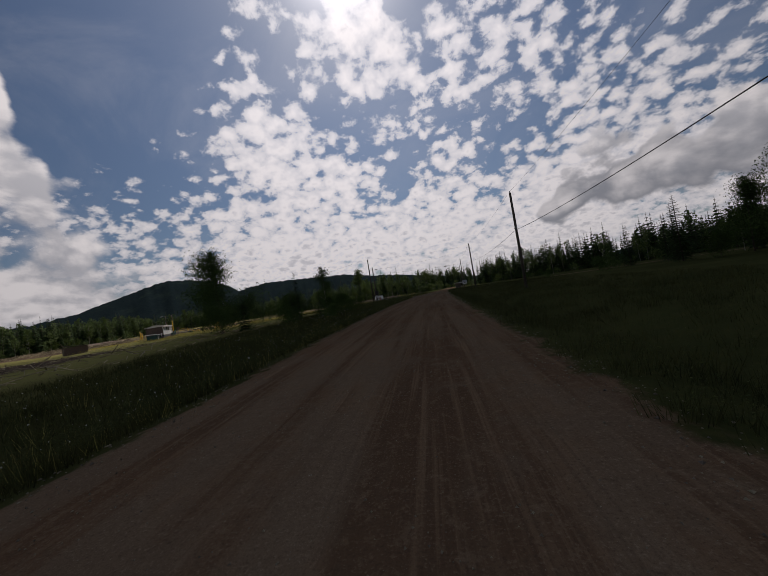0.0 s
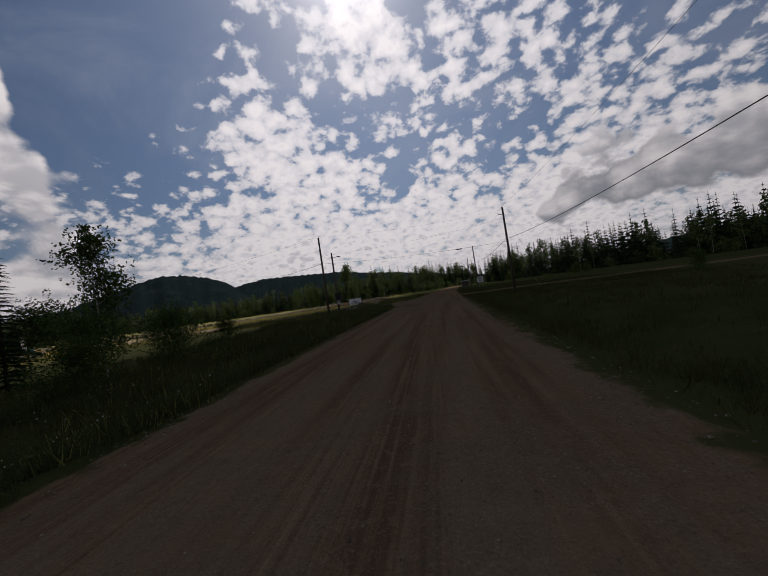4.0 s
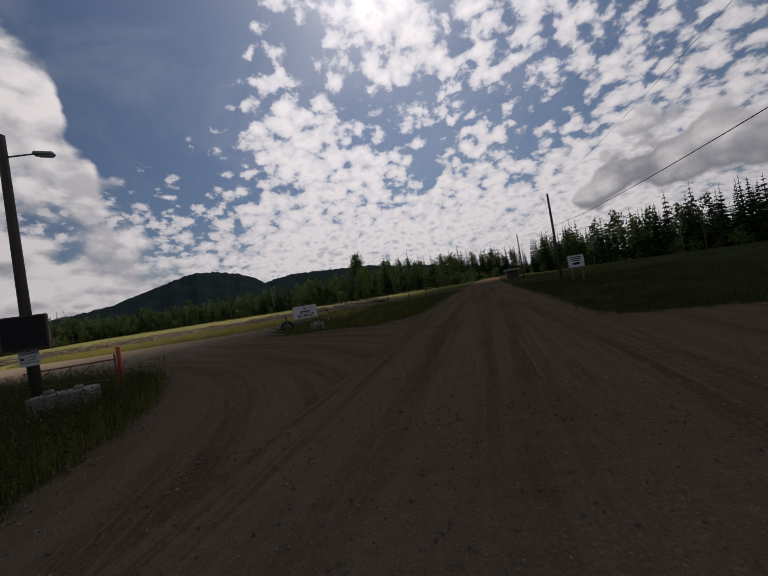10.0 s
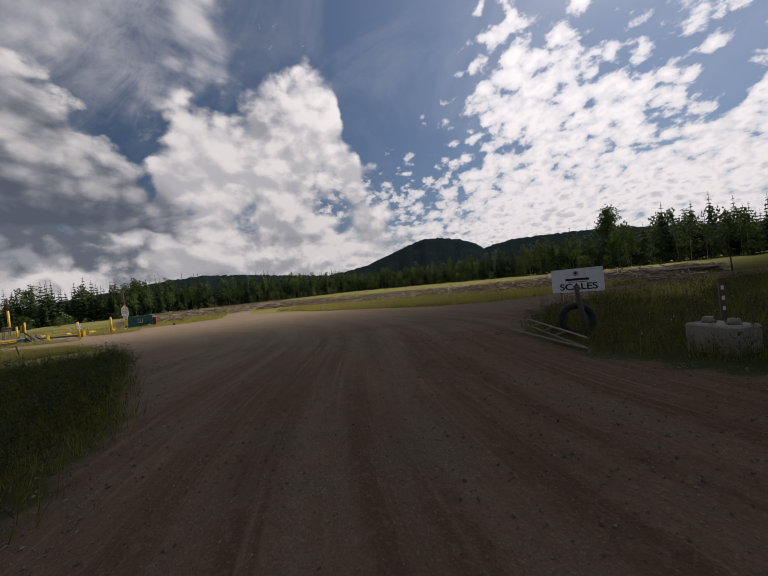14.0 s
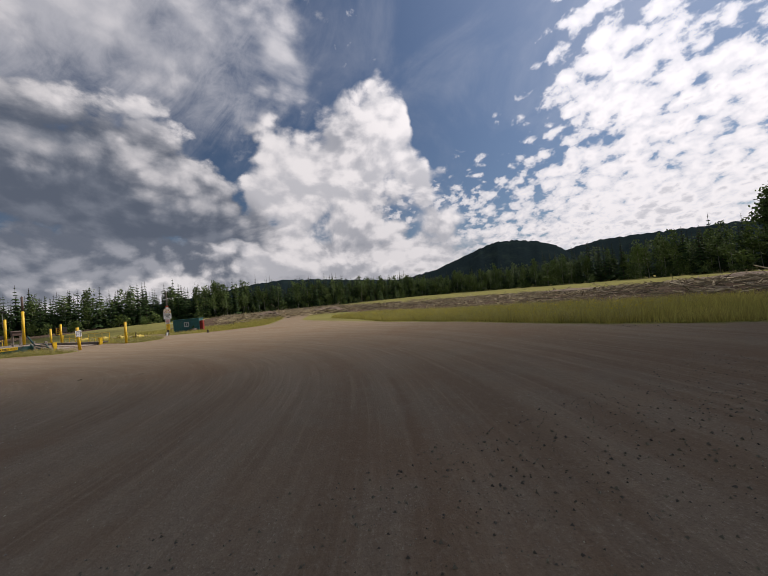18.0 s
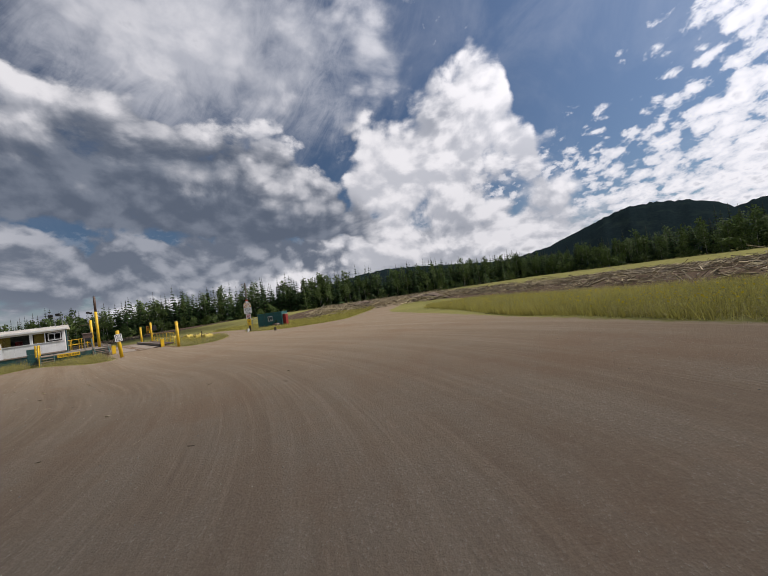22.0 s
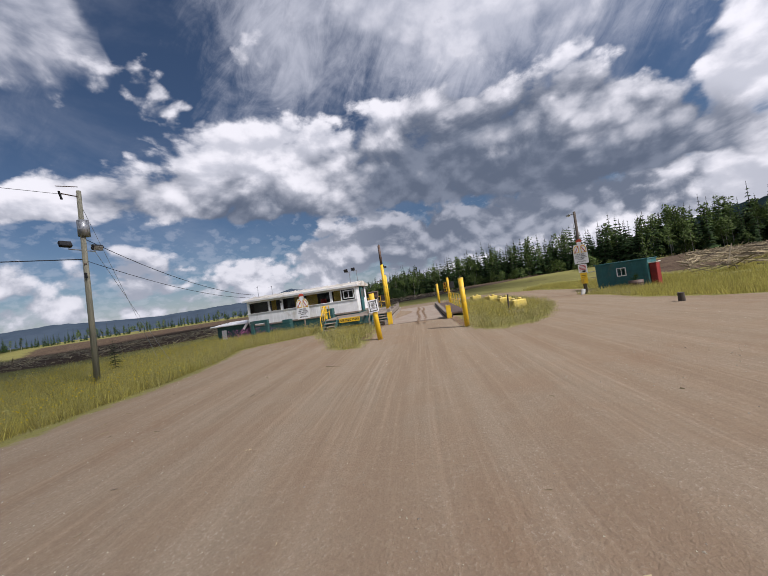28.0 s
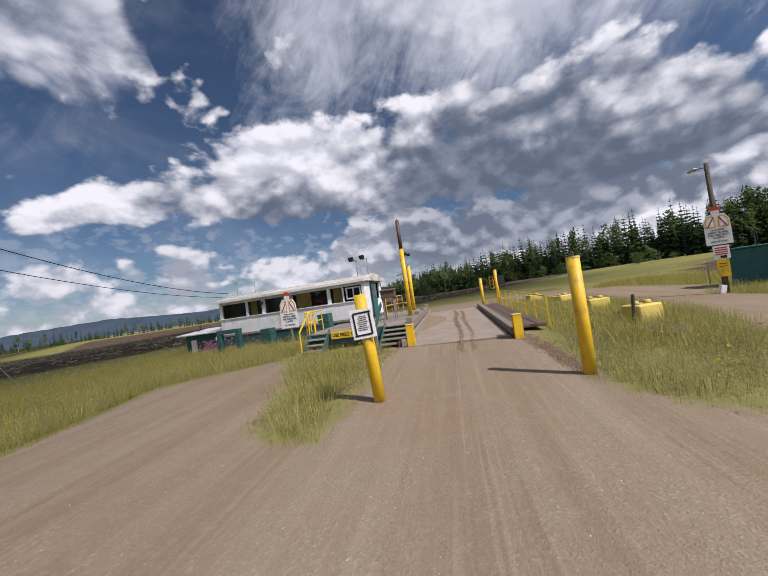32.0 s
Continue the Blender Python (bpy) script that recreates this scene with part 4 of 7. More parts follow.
def belt(line, width, step, aspens, name, label, seed, low=0.75, high=1.15):
    """A band of forest along a line of plan points."""
    rng = random.Random(seed)
    needle, leafy = [], []
    for (ax, ay), (bx, by) in zip(line[:-1], line[1:]):
        n = max(1, int(math.hypot(bx - ax, by - ay) / step))
        for i in range(n):
            for row in range(int(width / 4.5)):
                u = (i + rng.random()) / n
                ox, oy = ay - by, bx - ax
                q = math.hypot(ox, oy)
                d = (row + rng.random()) * 4.5
                x, y = ax + (bx - ax) * u + ox / q * d, ay + (by - ay) * u + oy / q * d
                s = rng.uniform(low, high) * (0.86 if row == 0 else 1.0)
                if rng.random() < (aspens if row < 2 else aspens * 0.6):
                    leafy.append((x, y, float(lie(x, y)) - 0.2, s, rng.uniform(0, 6.3), rng.randrange(len(ASPENS))))
                else:
                    needle.append((x, y, float(lie(x, y)) - 0.2, s * rng.choice((0.8, 1.0, 1.0, 1.12)), rng.uniform(0, 6.3), rng.randrange(len(SPRUCES))))
    if needle:
        join_shapes(needle, SPRUCES, name, [M["spruce"], M["bark"]], label + " of dark pointed spruces", "forest")
    if leafy:
        join_shapes(leafy, ASPENS, name + "_broadleaf", [M["aspen"], M["pale_bark"]], label + " of pale green aspens", "forest")


# lines run with the forest on their left-hand side
belt([(-330, 330), (-225, 210), (-203, 150), (-188, 85), (-186, 20), (-205, -60), (-290, -185)][::-1], 23, 2.1, 0.28, "west_forest", "forest edge beyond the cleared field", 3)
belt([(-240, 212), (-150, 222), (-90, 214), (-35, 196), (-6, 200)], 23, 2.3, 0.45, "north_forest", "forest edge beyond the slash field", 5, 0.66, 1.02)
belt([(20, 230), (30, 205), (52, 185), (80, 165), (100, 125), (96, 92)], 23, 1.6, 0.22, "east_forest", "forest edge beyond the side road", 9, 0.72, 1.15)
belt([(64, 70), (46, 58), (38, 40), (40, 12), (44, -25)], 22, 1.9, 0.34, "roadside_forest", "trees beside the gravel road", 12, 0.5, 0.85)
belt([(-6, 232), (12, 250), (30, 262)], 18, 2.0, 0.35, "road_end_forest", "trees where the road bends out of sight", 17, 0.85, 1.15)
belt([(-430, -440), (-385, -310), (-290, -187)], 16, 4.5, 0.2, "south_west_forest", "far forest edge beyond the brown field", 21)
belt([(150, -330), (20, -420), (-120, -470), (-280, -470), (-430, -430)][::-1], 12, 5.0, 0.25, "south_forest", "far forest edge beyond the brown field", 22, 0.7, 1.1)
undergrowth([(-205, -60), (-186, 20), (-188, 85), (-203, 150), (-225, 210)], 2.6, "west_undergrowth", "pale green bushes along the foot of the west forest", 61)
undergrowth([(-240, 212), (-150, 222), (-90, 214), (-35, 196), (-6, 200)], 2.2, "north_undergrowth", "green bushes along the foot of the north forest", 62)
undergrowth([(-6, 200), (0, 222), (20, 230), (30, 205), (52, 185), (80, 165), (100, 125)], 2.4, "east_undergrowth", "dark green bushes along the foot of the east forest", 63)

BIG_LEAFY = leafy_shape(random.Random(71), 9.2, 3.5, 7500, 0.075, 0.08, 0.010)
THIN_LEAFY = leafy_shape(random.Random(72), 7.0, 1.8, 2200, 0.065, 0.15, 0.007)
YOUNG_SPRUCE = feathered_spruce(random.Random(73), 7.0, 1.7, 34, 9)
SMALL_SPRUCE = feathered_spruce(random.Random(74), 4.0, 1.4, 24, 9)
SHRUB = leafy_shape(random.Random(75), 3.0, 1.9, 1700, 0.055, 0.05, 0.008)
COTTONWOOD = leafy_shape(random.Random(76), 20.0, 5.2, 800, 0.42, 0.3, 0.012)
single_tree("willow_tree", BIG_LEAFY, -27.9, 37.4, 20, 1.15, M["willow"], M["bark"], "broad dark green willow tree beside the gravel road")
single_tree("willow_tree", SHRUB, -24.4, 39.2, 90, 1.5, M["willow"], M["bark"], "low bushy willow beside the taller willow")
single_tree("birch_tree", THIN_LEAFY, -15.9, 44.1, 0, 1.0, M["willow"], M["pale_bark"], "slender young birch with a thin crown by the road")
single_tree("spruce_tree", YOUNG_SPRUCE, -19.8, 43.0, 0, 0.98, M["spruce"], M["bark"], "young dark spruce tree in the roadside meadow")
single_tree("spruce_tree", SMALL_SPRUCE, -22.9, 34.7, 60, 1.0, M["spruce"], M["bark"], "small dark spruce tree in the roadside meadow")
single_tree("spruce_tree", SMALL_SPRUCE, -14.4, 37.2, 140, 0.9, M["spruce"], M["bark"], "small dark spruce tree close to the ditch")
single_tree("spruce_tree", SMALL_SPRUCE, -18.2, 37.7, 200, 1.05, M["spruce"], M["bark"], "small dark spruce tree in the roadside meadow")
for x, y, s in ((-12.4, 34.7, 0.8), (-13.7, 41.7, 0.9), (-11.9, 46.7, 0.6), (-10.4, 30.2, 0.5), (-16.9, 48.2, 0.8), (-15.9, 31.7, 0.75), (-20.4, 40.7, 1.2), (-21.9, 45.2, 1.3), (-13.9, 45.7, 0.9), (-11.1, 39.2, 0.6), (-25.4, 33.7, 1.1), (-31.4, 39.7, 1.3)):
    single_tree("roadside_shrub", SHRUB, x, y, x * 37 % 360, s, M["willow"], M["bark"], "dense green roadside shrub among tall grass", "shrub", "shrubs along the road")
for x, y, s in ((22, 48, 0.7), (27, 55, 0.9), (19, 60, 0.5), (30, 40, 1.0), (26, 100, 0.7), (33, 112, 0.8)):
    single_tree("meadow_shrub", SHRUB, x, y, x * 53 % 360, s, M["willow"], M["bark"], "dark green shrub in the meadow", "shrub", "shrubs in the meadow")
for x, y, s in ((-118, 22, 1.0), (-112, 30, 0.8), (-126, 16, 1.1), (-133, 34, 0.9), (-141, 24, 1.2), (-122, 40, 0.7), (-150, 44, 1.1), (-104, 14, 0.6), (-158, 60, 1.0)):
    single_tree("field_shrub", SHRUB, x, y, x * 53 % 360, s, M["aspen"], M["bark"], "pale green bush in the field before the forest", "shrub", "bushes in the west field")
for x, y, s in ((37, 57, 1.3), (33, 62, 1.05), (40, 64, 1.2), (31, 47, 1.25)):
    single_tree("spruce_tree", YOUNG_SPRUCE, x, y, x * 71 % 360, s, M["spruce"], M["bark"], "dark spruce tree at the meadow's edge")
for x, y, s, t in ((33.5, 31.0, 1.15, 0), (36.0, 37.0, 1.2, 80), (31.0, 24.0, 1.1, 150), (38.0, 46.0, 1.0, 210)):
    single_tree("roadside_tree", BIG_LEAFY, x, y, t, s, M["willow"], M["bark"], "broad dark leafy tree at the meadow's edge", "tree", "leafy trees at the meadow")
single_tree("cottonwood_tree", COTTONWOOD, -56.0, 228.0, 0, 1.15, M["aspen"], M["bark"], "tall cottonwood standing above the other trees")
SAPLING = feathered_spruce(random.Random(77), 1.75, 0.55, 14, 7)
for x, y, s in ((-50.3, 63.6, 0.95), (-58.2, 56.9, 1.2), (-46.5, 66.0, 0.4)):
    single_tree("spruce_tree", SAPLING, x, y, x * 71 % 360, s, M["spruce"], M["bark"], "little spruce sapling in the grass beside the yard")


# ---------------------------------------------------------------- grass, flowers and loose stones
def blades(name, count, where, tall, mats, label, seed, per=7, width=0.012, spread=0.16):
    """Tufts of grass blades as one sheet of thin triangles."""
    rng = np.random.default_rng(seed)
    xy = where(rng, count)
    z = height(xy[:, 0], xy[:, 1])
    n = len(xy)
    size = tall * rng.uniform(0.55, 1.25, n)
    a = rng.uniform(0, 2 * np.pi, (n, per))
    r = spread * np.sqrt(rng.uniform(0, 1, (n, per)))
    ox, oy = xy[:, :1] + r * np.cos(a), xy[:, 1:] + r * np.sin(a)
    lean = rng.uniform(0.1, 0.55, (n, per)) * size[:, None]
    tall_n = size[:, None] * rng.uniform(0.6, 1.1, (n, per))
    face = rng.uniform(0, np.pi, (n, per))
    w = width * rng.uniform(0.7, 1.5, (n, per))
    cx, sx = np.cos(face) * w, np.sin(face) * w
    zb = np.repeat(z[:, None], per, 1) - 0.04
    v = np.stack([np.stack([ox - cx, oy - sx, zb], -1), np.stack([ox + cx, oy + sx, zb], -1),
                  np.stack([ox + np.cos(a) * lean, oy + np.sin(a) * lean, zb + tall_n], -1)], 2).reshape(-1, 3)
    me = bpy.data.meshes.new(name)
    me.from_pydata(v.tolist(), [], np.arange(len(v)).reshape(-1, 3).tolist())
    me.materials.append(mats)
    tagged(new(name, me), label, "grass", kind="stuff")


def weeds(name, count, where, tall, mat, label, seed, stems=3, leaves=7, leaf=0.016):
    """Thin upright stems with small leaves or seed heads all the way up."""
    rng = np.random.default_rng(seed)
    xy = where(rng, count)
    n = len(xy)
    z = height(xy[:, 0], xy[:, 1])[:, None]
    size = (tall * rng.uniform(0.5, 1.25, n))[:, None] * rng.uniform(0.7, 1.1, (n, stems))
    a = rng.uniform(0, 6.283, (n, stems))
    off = rng.uniform(0, 0.10, (n, stems))
    bx, by = xy[:, :1] + np.cos(a) * off, xy[:, 1:] + np.sin(a) * off
    tx, ty = bx + np.cos(a) * size * rng.uniform(0.05, 0.4, (n, stems)), by + np.sin(a) * size * rng.uniform(0.05, 0.4, (n, stems))
    foot, top = np.stack([bx, by, z - 0.03 + 0 * bx], -1), np.stack([tx, ty, z + size], -1)
    w = np.stack([-np.sin(a), np.cos(a), 0 * a], -1) * 0.0022
    tris = [np.stack([foot - w, foot + w, top], 2).reshape(-1, 3)]
    for k in range(leaves):
        u = rng.uniform(0.25, 1.0, (n, stems, 1))
        c = foot + (top - foot) * u + rng.normal(0, 0.018, (n, stems, 3))
        s = leaf * rng.lognormal(0, 0.35, (n, stems, 1))
        d, e = rng.normal(0, 1, (n, stems, 3)), rng.normal(0, 1, (n, stems, 3))
        d /= np.linalg.norm(d, axis=-1, keepdims=True)
        e /= np.linalg.norm(e, axis=-1, keepdims=True)
        tris.append(np.stack([c - d * s, c + e * s * 0.6, c + d * s], 2).reshape(-1, 3))
    v = np.concatenate(tris)
    me = bpy.data.meshes.new(name)
    me.from_pydata(v.tolist(), [], np.arange(len(v)).reshape(-1, 3).tolist())
    me.materials.append(mat)
    tagged(new(name, me), label, "weeds", kind="stuff")


def on_meadow(x0, x1, y0, y1, near, far, bias=1.4, patchy=True):
    """Random places on the grass at some distance from the gravel, thicker close to it."""
    def pick(rng, count):
        x, y = rng.uniform(x0, x1, count * 6), rng.uniform(y0, y1, count * 6)
        d, _, _ = masks(x, y)
        keep = (d > near) & (d < far) & (rng.uniform(0, 1, len(x)) < (np.exp(-np.maximum(d, 0) / (far / bias)) + 0.05) * smooth(near - 0.1, near + 0.9, d))
        side, run = (x + 61.85) * -0.609 + (y - 73.5) * 0.793, (x + 61.85) * -0.793 + (y - 73.5) * -0.609
        patch = np.array([noise.noise(Vector((a * 0.8, b * 0.8, near * 9))) for a, b in zip(x[keep], y[keep])]) if patchy else np.ones(keep.sum())
        keep[keep] = patch > rng.uniform(-0.9, 0.35, len(patch)) if patchy else True
        keep &= ~((np.abs(side - 0.4) < 2.6) & (run > -1.2) & (run < 13)) & ~((side > -6.2) & (side < 0) & (run > 0.2) & (run < 10))
        return np.stack([x, y], 1)[keep][:count]
    return pick


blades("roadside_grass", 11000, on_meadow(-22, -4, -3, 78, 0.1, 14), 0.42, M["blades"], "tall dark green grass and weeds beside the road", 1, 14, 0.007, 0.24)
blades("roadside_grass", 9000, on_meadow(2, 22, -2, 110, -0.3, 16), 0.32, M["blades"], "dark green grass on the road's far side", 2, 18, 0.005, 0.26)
blades("roadside_stalks", 1200, on_meadow(-22, -3, -3, 78, 0.1, 8), 0.55, M["dry_blades"], "pale dry stalks among the roadside grass", 18, 5, 0.004, 0.25)
blades("entrance_grass", 6000, on_meadow(-32, -4, 64, 80, -0.2, 10), 0.38, M["olive_blades"], "tall olive green grass in front of the gate", 3, 12, 0.007, 0.24)
blades("sign_island_grass", 3500, on_meadow(-20, -4, 84, 112, 0.3, 9), 0.45, M["olive_blades"], "olive green grass around the sign and the block", 4, 12, 0.007, 0.24)
blades("yard_edge_grass", 7000, on_meadow(-66, -30, 99, 109, 0.2, 10, 1.0), 0.55, M["dry_blades"], "yellow green grass along the edge of the yard", 5, 12, 0.013, 0.3)
blades("yard_edge_grass", 3500, on_meadow(-32, -14, 99, 112, 0.2, 10, 1.0), 0.5, M["dry_blades"], "yellow green grass behind the sign", 6, 10, 0.012, 0.3)
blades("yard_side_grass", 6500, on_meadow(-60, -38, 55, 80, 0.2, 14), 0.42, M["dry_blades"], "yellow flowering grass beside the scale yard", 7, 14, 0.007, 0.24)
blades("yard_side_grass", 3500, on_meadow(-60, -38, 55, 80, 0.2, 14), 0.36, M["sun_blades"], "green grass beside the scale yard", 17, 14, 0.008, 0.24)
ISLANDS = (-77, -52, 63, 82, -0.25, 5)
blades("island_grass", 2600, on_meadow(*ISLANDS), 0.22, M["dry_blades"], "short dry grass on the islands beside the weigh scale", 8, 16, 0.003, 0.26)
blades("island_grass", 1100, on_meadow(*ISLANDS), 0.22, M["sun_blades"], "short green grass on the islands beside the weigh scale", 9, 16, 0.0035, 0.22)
weeds("island_weeds", 6500, on_meadow(*ISLANDS), 0.40, M["weed"], "pale grey green weeds on the islands beside the weigh scale", 19, 3, 7, 0.015)
weeds("island_seed_heads", 2600, on_meadow(*ISLANDS), 0.42, M["seed"], "dry brown seed heads among the island weeds", 20, 3, 6, 0.012)
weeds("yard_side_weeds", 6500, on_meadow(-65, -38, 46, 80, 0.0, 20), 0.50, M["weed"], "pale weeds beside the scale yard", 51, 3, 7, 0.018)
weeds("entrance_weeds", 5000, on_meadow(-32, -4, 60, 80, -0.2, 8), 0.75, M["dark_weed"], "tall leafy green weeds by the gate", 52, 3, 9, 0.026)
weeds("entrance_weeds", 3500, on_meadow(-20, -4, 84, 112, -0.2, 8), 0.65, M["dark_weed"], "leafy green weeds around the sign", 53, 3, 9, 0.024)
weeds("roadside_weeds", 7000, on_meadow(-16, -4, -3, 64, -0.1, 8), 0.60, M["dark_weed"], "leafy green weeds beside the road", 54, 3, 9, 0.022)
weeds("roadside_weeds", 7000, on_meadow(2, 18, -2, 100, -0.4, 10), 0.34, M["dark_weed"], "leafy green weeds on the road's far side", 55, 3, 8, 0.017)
weeds("yard_edge_weeds", 4500, on_meadow(-66, -30, 99, 109, -0.1, 10, 1.0), 0.6, M["weed"], "pale weeds along the edge of the yard", 56, 3, 7, 0.028)
blades("shed_grass", 5500, on_meadow(-100, -62, 70, 96, 0.15, 9), 0.5, M["dry_blades"], "yellow green grass round the green container", 10, 12, 0.011, 0.26)


def specks(name, count, pick, low, high, size, mat, label, category, seed, flat_z=1.0):
    """Small loose lumps: stones on gravel or flower heads over grass."""
    rng = np.random.default_rng(seed)
    xy = pick(rng, count)
    z = height(xy[:, 0], xy[:, 1]) + rng.uniform(low, high, len(xy))
    s = size * np.minimum(rng.lognormal(0, 0.4, len(xy)), 1.9)
    base = np.array([(1, 0, 0), (-0.5, 0.87, 0), (-0.5, -0.87, 0), (0.1, 0.1, 0.9), (0, 0, -0.5)], float)
    turn = rng.uniform(0, 6.28, len(xy))
    c, q = np.cos(turn), np.sin(turn)
    v = base[None] * rng.uniform(0.7, 1.3, (len(xy), 5, 3)) * s[:, None, None]
    v = np.stack([v[..., 0] * c[:, None] - v[..., 1] * q[:, None] + xy[:, :1], v[..., 0] * q[:, None] + v[..., 1] * c[:, None] + xy[:, 1:], v[..., 2] * flat_z + z[:, None]], -1)
    f = np.array([(0, 1, 3), (1, 2, 3), (2, 0, 3), (1, 0, 4), (2, 1, 4), (0, 2, 4)])
    faces = (f[None] + 5 * np.arange(len(xy))[:, None, None]).reshape(-1, 3)
    me = bpy.data.meshes.new(name)
    me.from_pydata(v.reshape(-1, 3).tolist(), [], faces.tolist())
    me.materials.append(mat)
    tagged(new(name, me), label, category, kind="stuff")


def on_gravel(x0, x1, y0, y1):
    def pick(rng, count):
        x, y = rng.uniform(x0, x1, count * 4), rng.uniform(y0, y1, count * 4)
        d, _, _ = masks(x, y)
        return np.stack([x, y], 1)[d < 0.3][:count]
    return pick


specks("loose_gravel", 18000, on_gravel(-6, 3, -1, 70), 0.0, 0.004, 0.009, M["stone"], "loose grey gravel stones on the dirt road", "gravel", 21)
specks("loose_gravel", 28000, on_gravel(-26, 1, 64, 96), 0.0, 0.004, 0.012, M["stone"], "loose grey gravel stones at the yard entrance", "gravel", 22)
specks("loose_gravel", 15000, on_gravel(-62, -22, 66, 100), 0.0, 0.002, 0.0072, M["pale_stone"], "loose gravel stones on the yard", "gravel", 23)


def on_shoulder(x0, x1, y0, y1, low, high):
    """Places on the crumbling shoulder, by distance from the gravel's edge."""
    def pick(rng, count):
        x, y = rng.uniform(x0, x1, count * 12), rng.uniform(y0, y1, count * 12)
        d, _, _ = masks(x, y)
        return np.stack([x, y], 1)[(d > low) & (d < high)][:count]
    return pick


specks("shoulder_stones", 5200, on_shoulder(-9, 5, -2, 100, -0.7, 0.5), 0.0, 0.012, 0.017, M["stone"], "stones and clods along the crumbling road shoulder", "stones", 71, 0.7)
specks("shoulder_stones", 2600, on_shoulder(-30, -4, 62, 100, -0.8, 0.4), 0.0, 0.012, 0.020, M["stone"], "stones along the edge of the entrance", "stones", 72, 0.7)
specks("scattered_stones", 700, on_gravel(-22, 1, 60, 92), 0.0, 0.01, 0.017, M["stone"], "larger grey stones scattered over the gravel", "stones", 73, 0.6)
specks("scattered_stones", 260, on_gravel(-5.5, 1.5, 0, 60), 0.0, 0.01, 0.016, M["stone"], "larger grey stones scattered on the road", "stones", 74, 0.6)
specks("white_flowers", 900, on_meadow(-16, -4, 0, 40, 0.6, 9), 0.30, 0.5, 0.013, M["petal"], "small white daisy heads in the roadside grass", "flowers", 24)
specks("white_flowers", 700, on_meadow(-18, -5, 64, 100, 0.4, 7), 0.30, 0.5, 0.011, M["petal"], "small white flower heads among the weeds", "flowers", 25)
specks("yellow_flowers", 6500, on_meadow(-69, -38, 48, 80, 0.1, 16), 0.22, 0.48, 0.015, M["yellow_petal"], "small yellow flower heads in the yard grass", "flowers", 26)
specks("yellow_flowers", 1500, on_meadow(-66, -30, 99, 108, 0.3, 8), 0.35, 0.6, 0.025, M["yellow_petal"], "small yellow flower heads along the yard", "flowers", 27)


def slash(name, count, pick, label, seed, long=1.6, lift=0.25, thick=0.035):
    """Broken branches and log ends lying across one another."""
    rng = np.random.default_rng(seed)
    xy = pick(rng, count)
    z = lie(xy[:, 0], xy[:, 1]) + rng.uniform(-0.02, lift, len(xy))
    n = len(xy)
    length, r = long * rng.lognormal(-0.3, 0.6, n), thick * rng.lognormal(0, 0.5, n)
    a, tilt = rng.uniform(0, 6.28, n), rng.normal(0, 0.25, n)
    d = np.stack([np.cos(a) * np.cos(tilt), np.sin(a) * np.cos(tilt), np.sin(tilt)], 1) * length[:, None] / 2
    s = np.stack([-np.sin(a), np.cos(a), 0 * a], 1) * r[:, None]
    u = np.array([0, 0, 1.0]) * r[:, None]
    c = np.column_stack([xy, z])
    v = np.stack([c - d + s, c - d - s * 0.5 + u, c - d - s * 0.5 - u, c + d + s, c + d - s * 0.5 + u, c + d - s * 0.5 - u], 1)
    f = np.array([(0, 1, 4, 3), (1, 2, 5, 4), (2, 0, 3, 5), (0, 2, 1, 1), (3, 4, 5, 5)])
    faces = []
    for k in range(n):
        o = 6 * k
        faces += [(o, o + 1, o + 4, o + 3), (o + 1, o + 2, o + 5, o + 4), (o + 2, o, o + 3, o + 5), (o, o + 2, o + 1), (o + 3, o + 4, o + 5)]
    me = bpy.data.meshes.new(name)
    me.from_pydata(v.reshape(-1, 3).tolist(), [], faces)
    me.materials.append(M["slash"])
    tagged(new(name, me), label, "wood debris", kind="stuff")


def on_ruts(rng, count):
    """Places on the two crumbling lines of mud that tyres left on the scale."""
    t = rng.uniform(0, 1, count) ** 0.8 * 13.4 - 1.8
    l = np.where(rng.uniform(0, 1, count) < 0.62, 0.06, 0.42) + 0.10 * np.sin(t * 0.9) * 0.5 + rng.normal(0, 0.05, count)
    x, y = -61.85 + l * math.cos(radians(127.5)) - t * math.sin(radians(127.5)), 73.5 + l * math.sin(radians(127.5)) + t * math.cos(radians(127.5))
    return np.stack([x, y], 1)


M["soil"] = material("turned_soil", (0.12, 0.085, 0.06), (0.19, 0.14, 0.10), 1.6, 0.95, bump=0.6, bump_scale=8)
M["mud"] = material("dried_red_brown_mud", (0.185, 0.122, 0.084), (0.24, 0.165, 0.118), 3.0, 0.95, bump=0.5, bump_scale=18, island=0.25)
specks("mud_clods", 4200, on_ruts, 0.045, 0.06, 0.015, M["mud"], "crumbled ridges of dried mud on the weigh scale", "mud", 28, 0.6)


def on_edges(rng, count):
    """Places along the broken dirt edges of the way up to the scale."""
    t = rng.uniform(-4.0, 0.3, count)
    l = np.where(rng.uniform(0, 1, count) < 0.7, 1.9 - 0.05 * t, -1.9 + 0.12 * t) + rng.normal(0, 0.11, count)
    x, y = -61.85 + l * math.cos(radians(127.5)) - t * math.sin(radians(127.5)), 73.5 + l * math.sin(radians(127.5)) + t * math.cos(radians(127.5))
    return np.stack([x, y], 1)


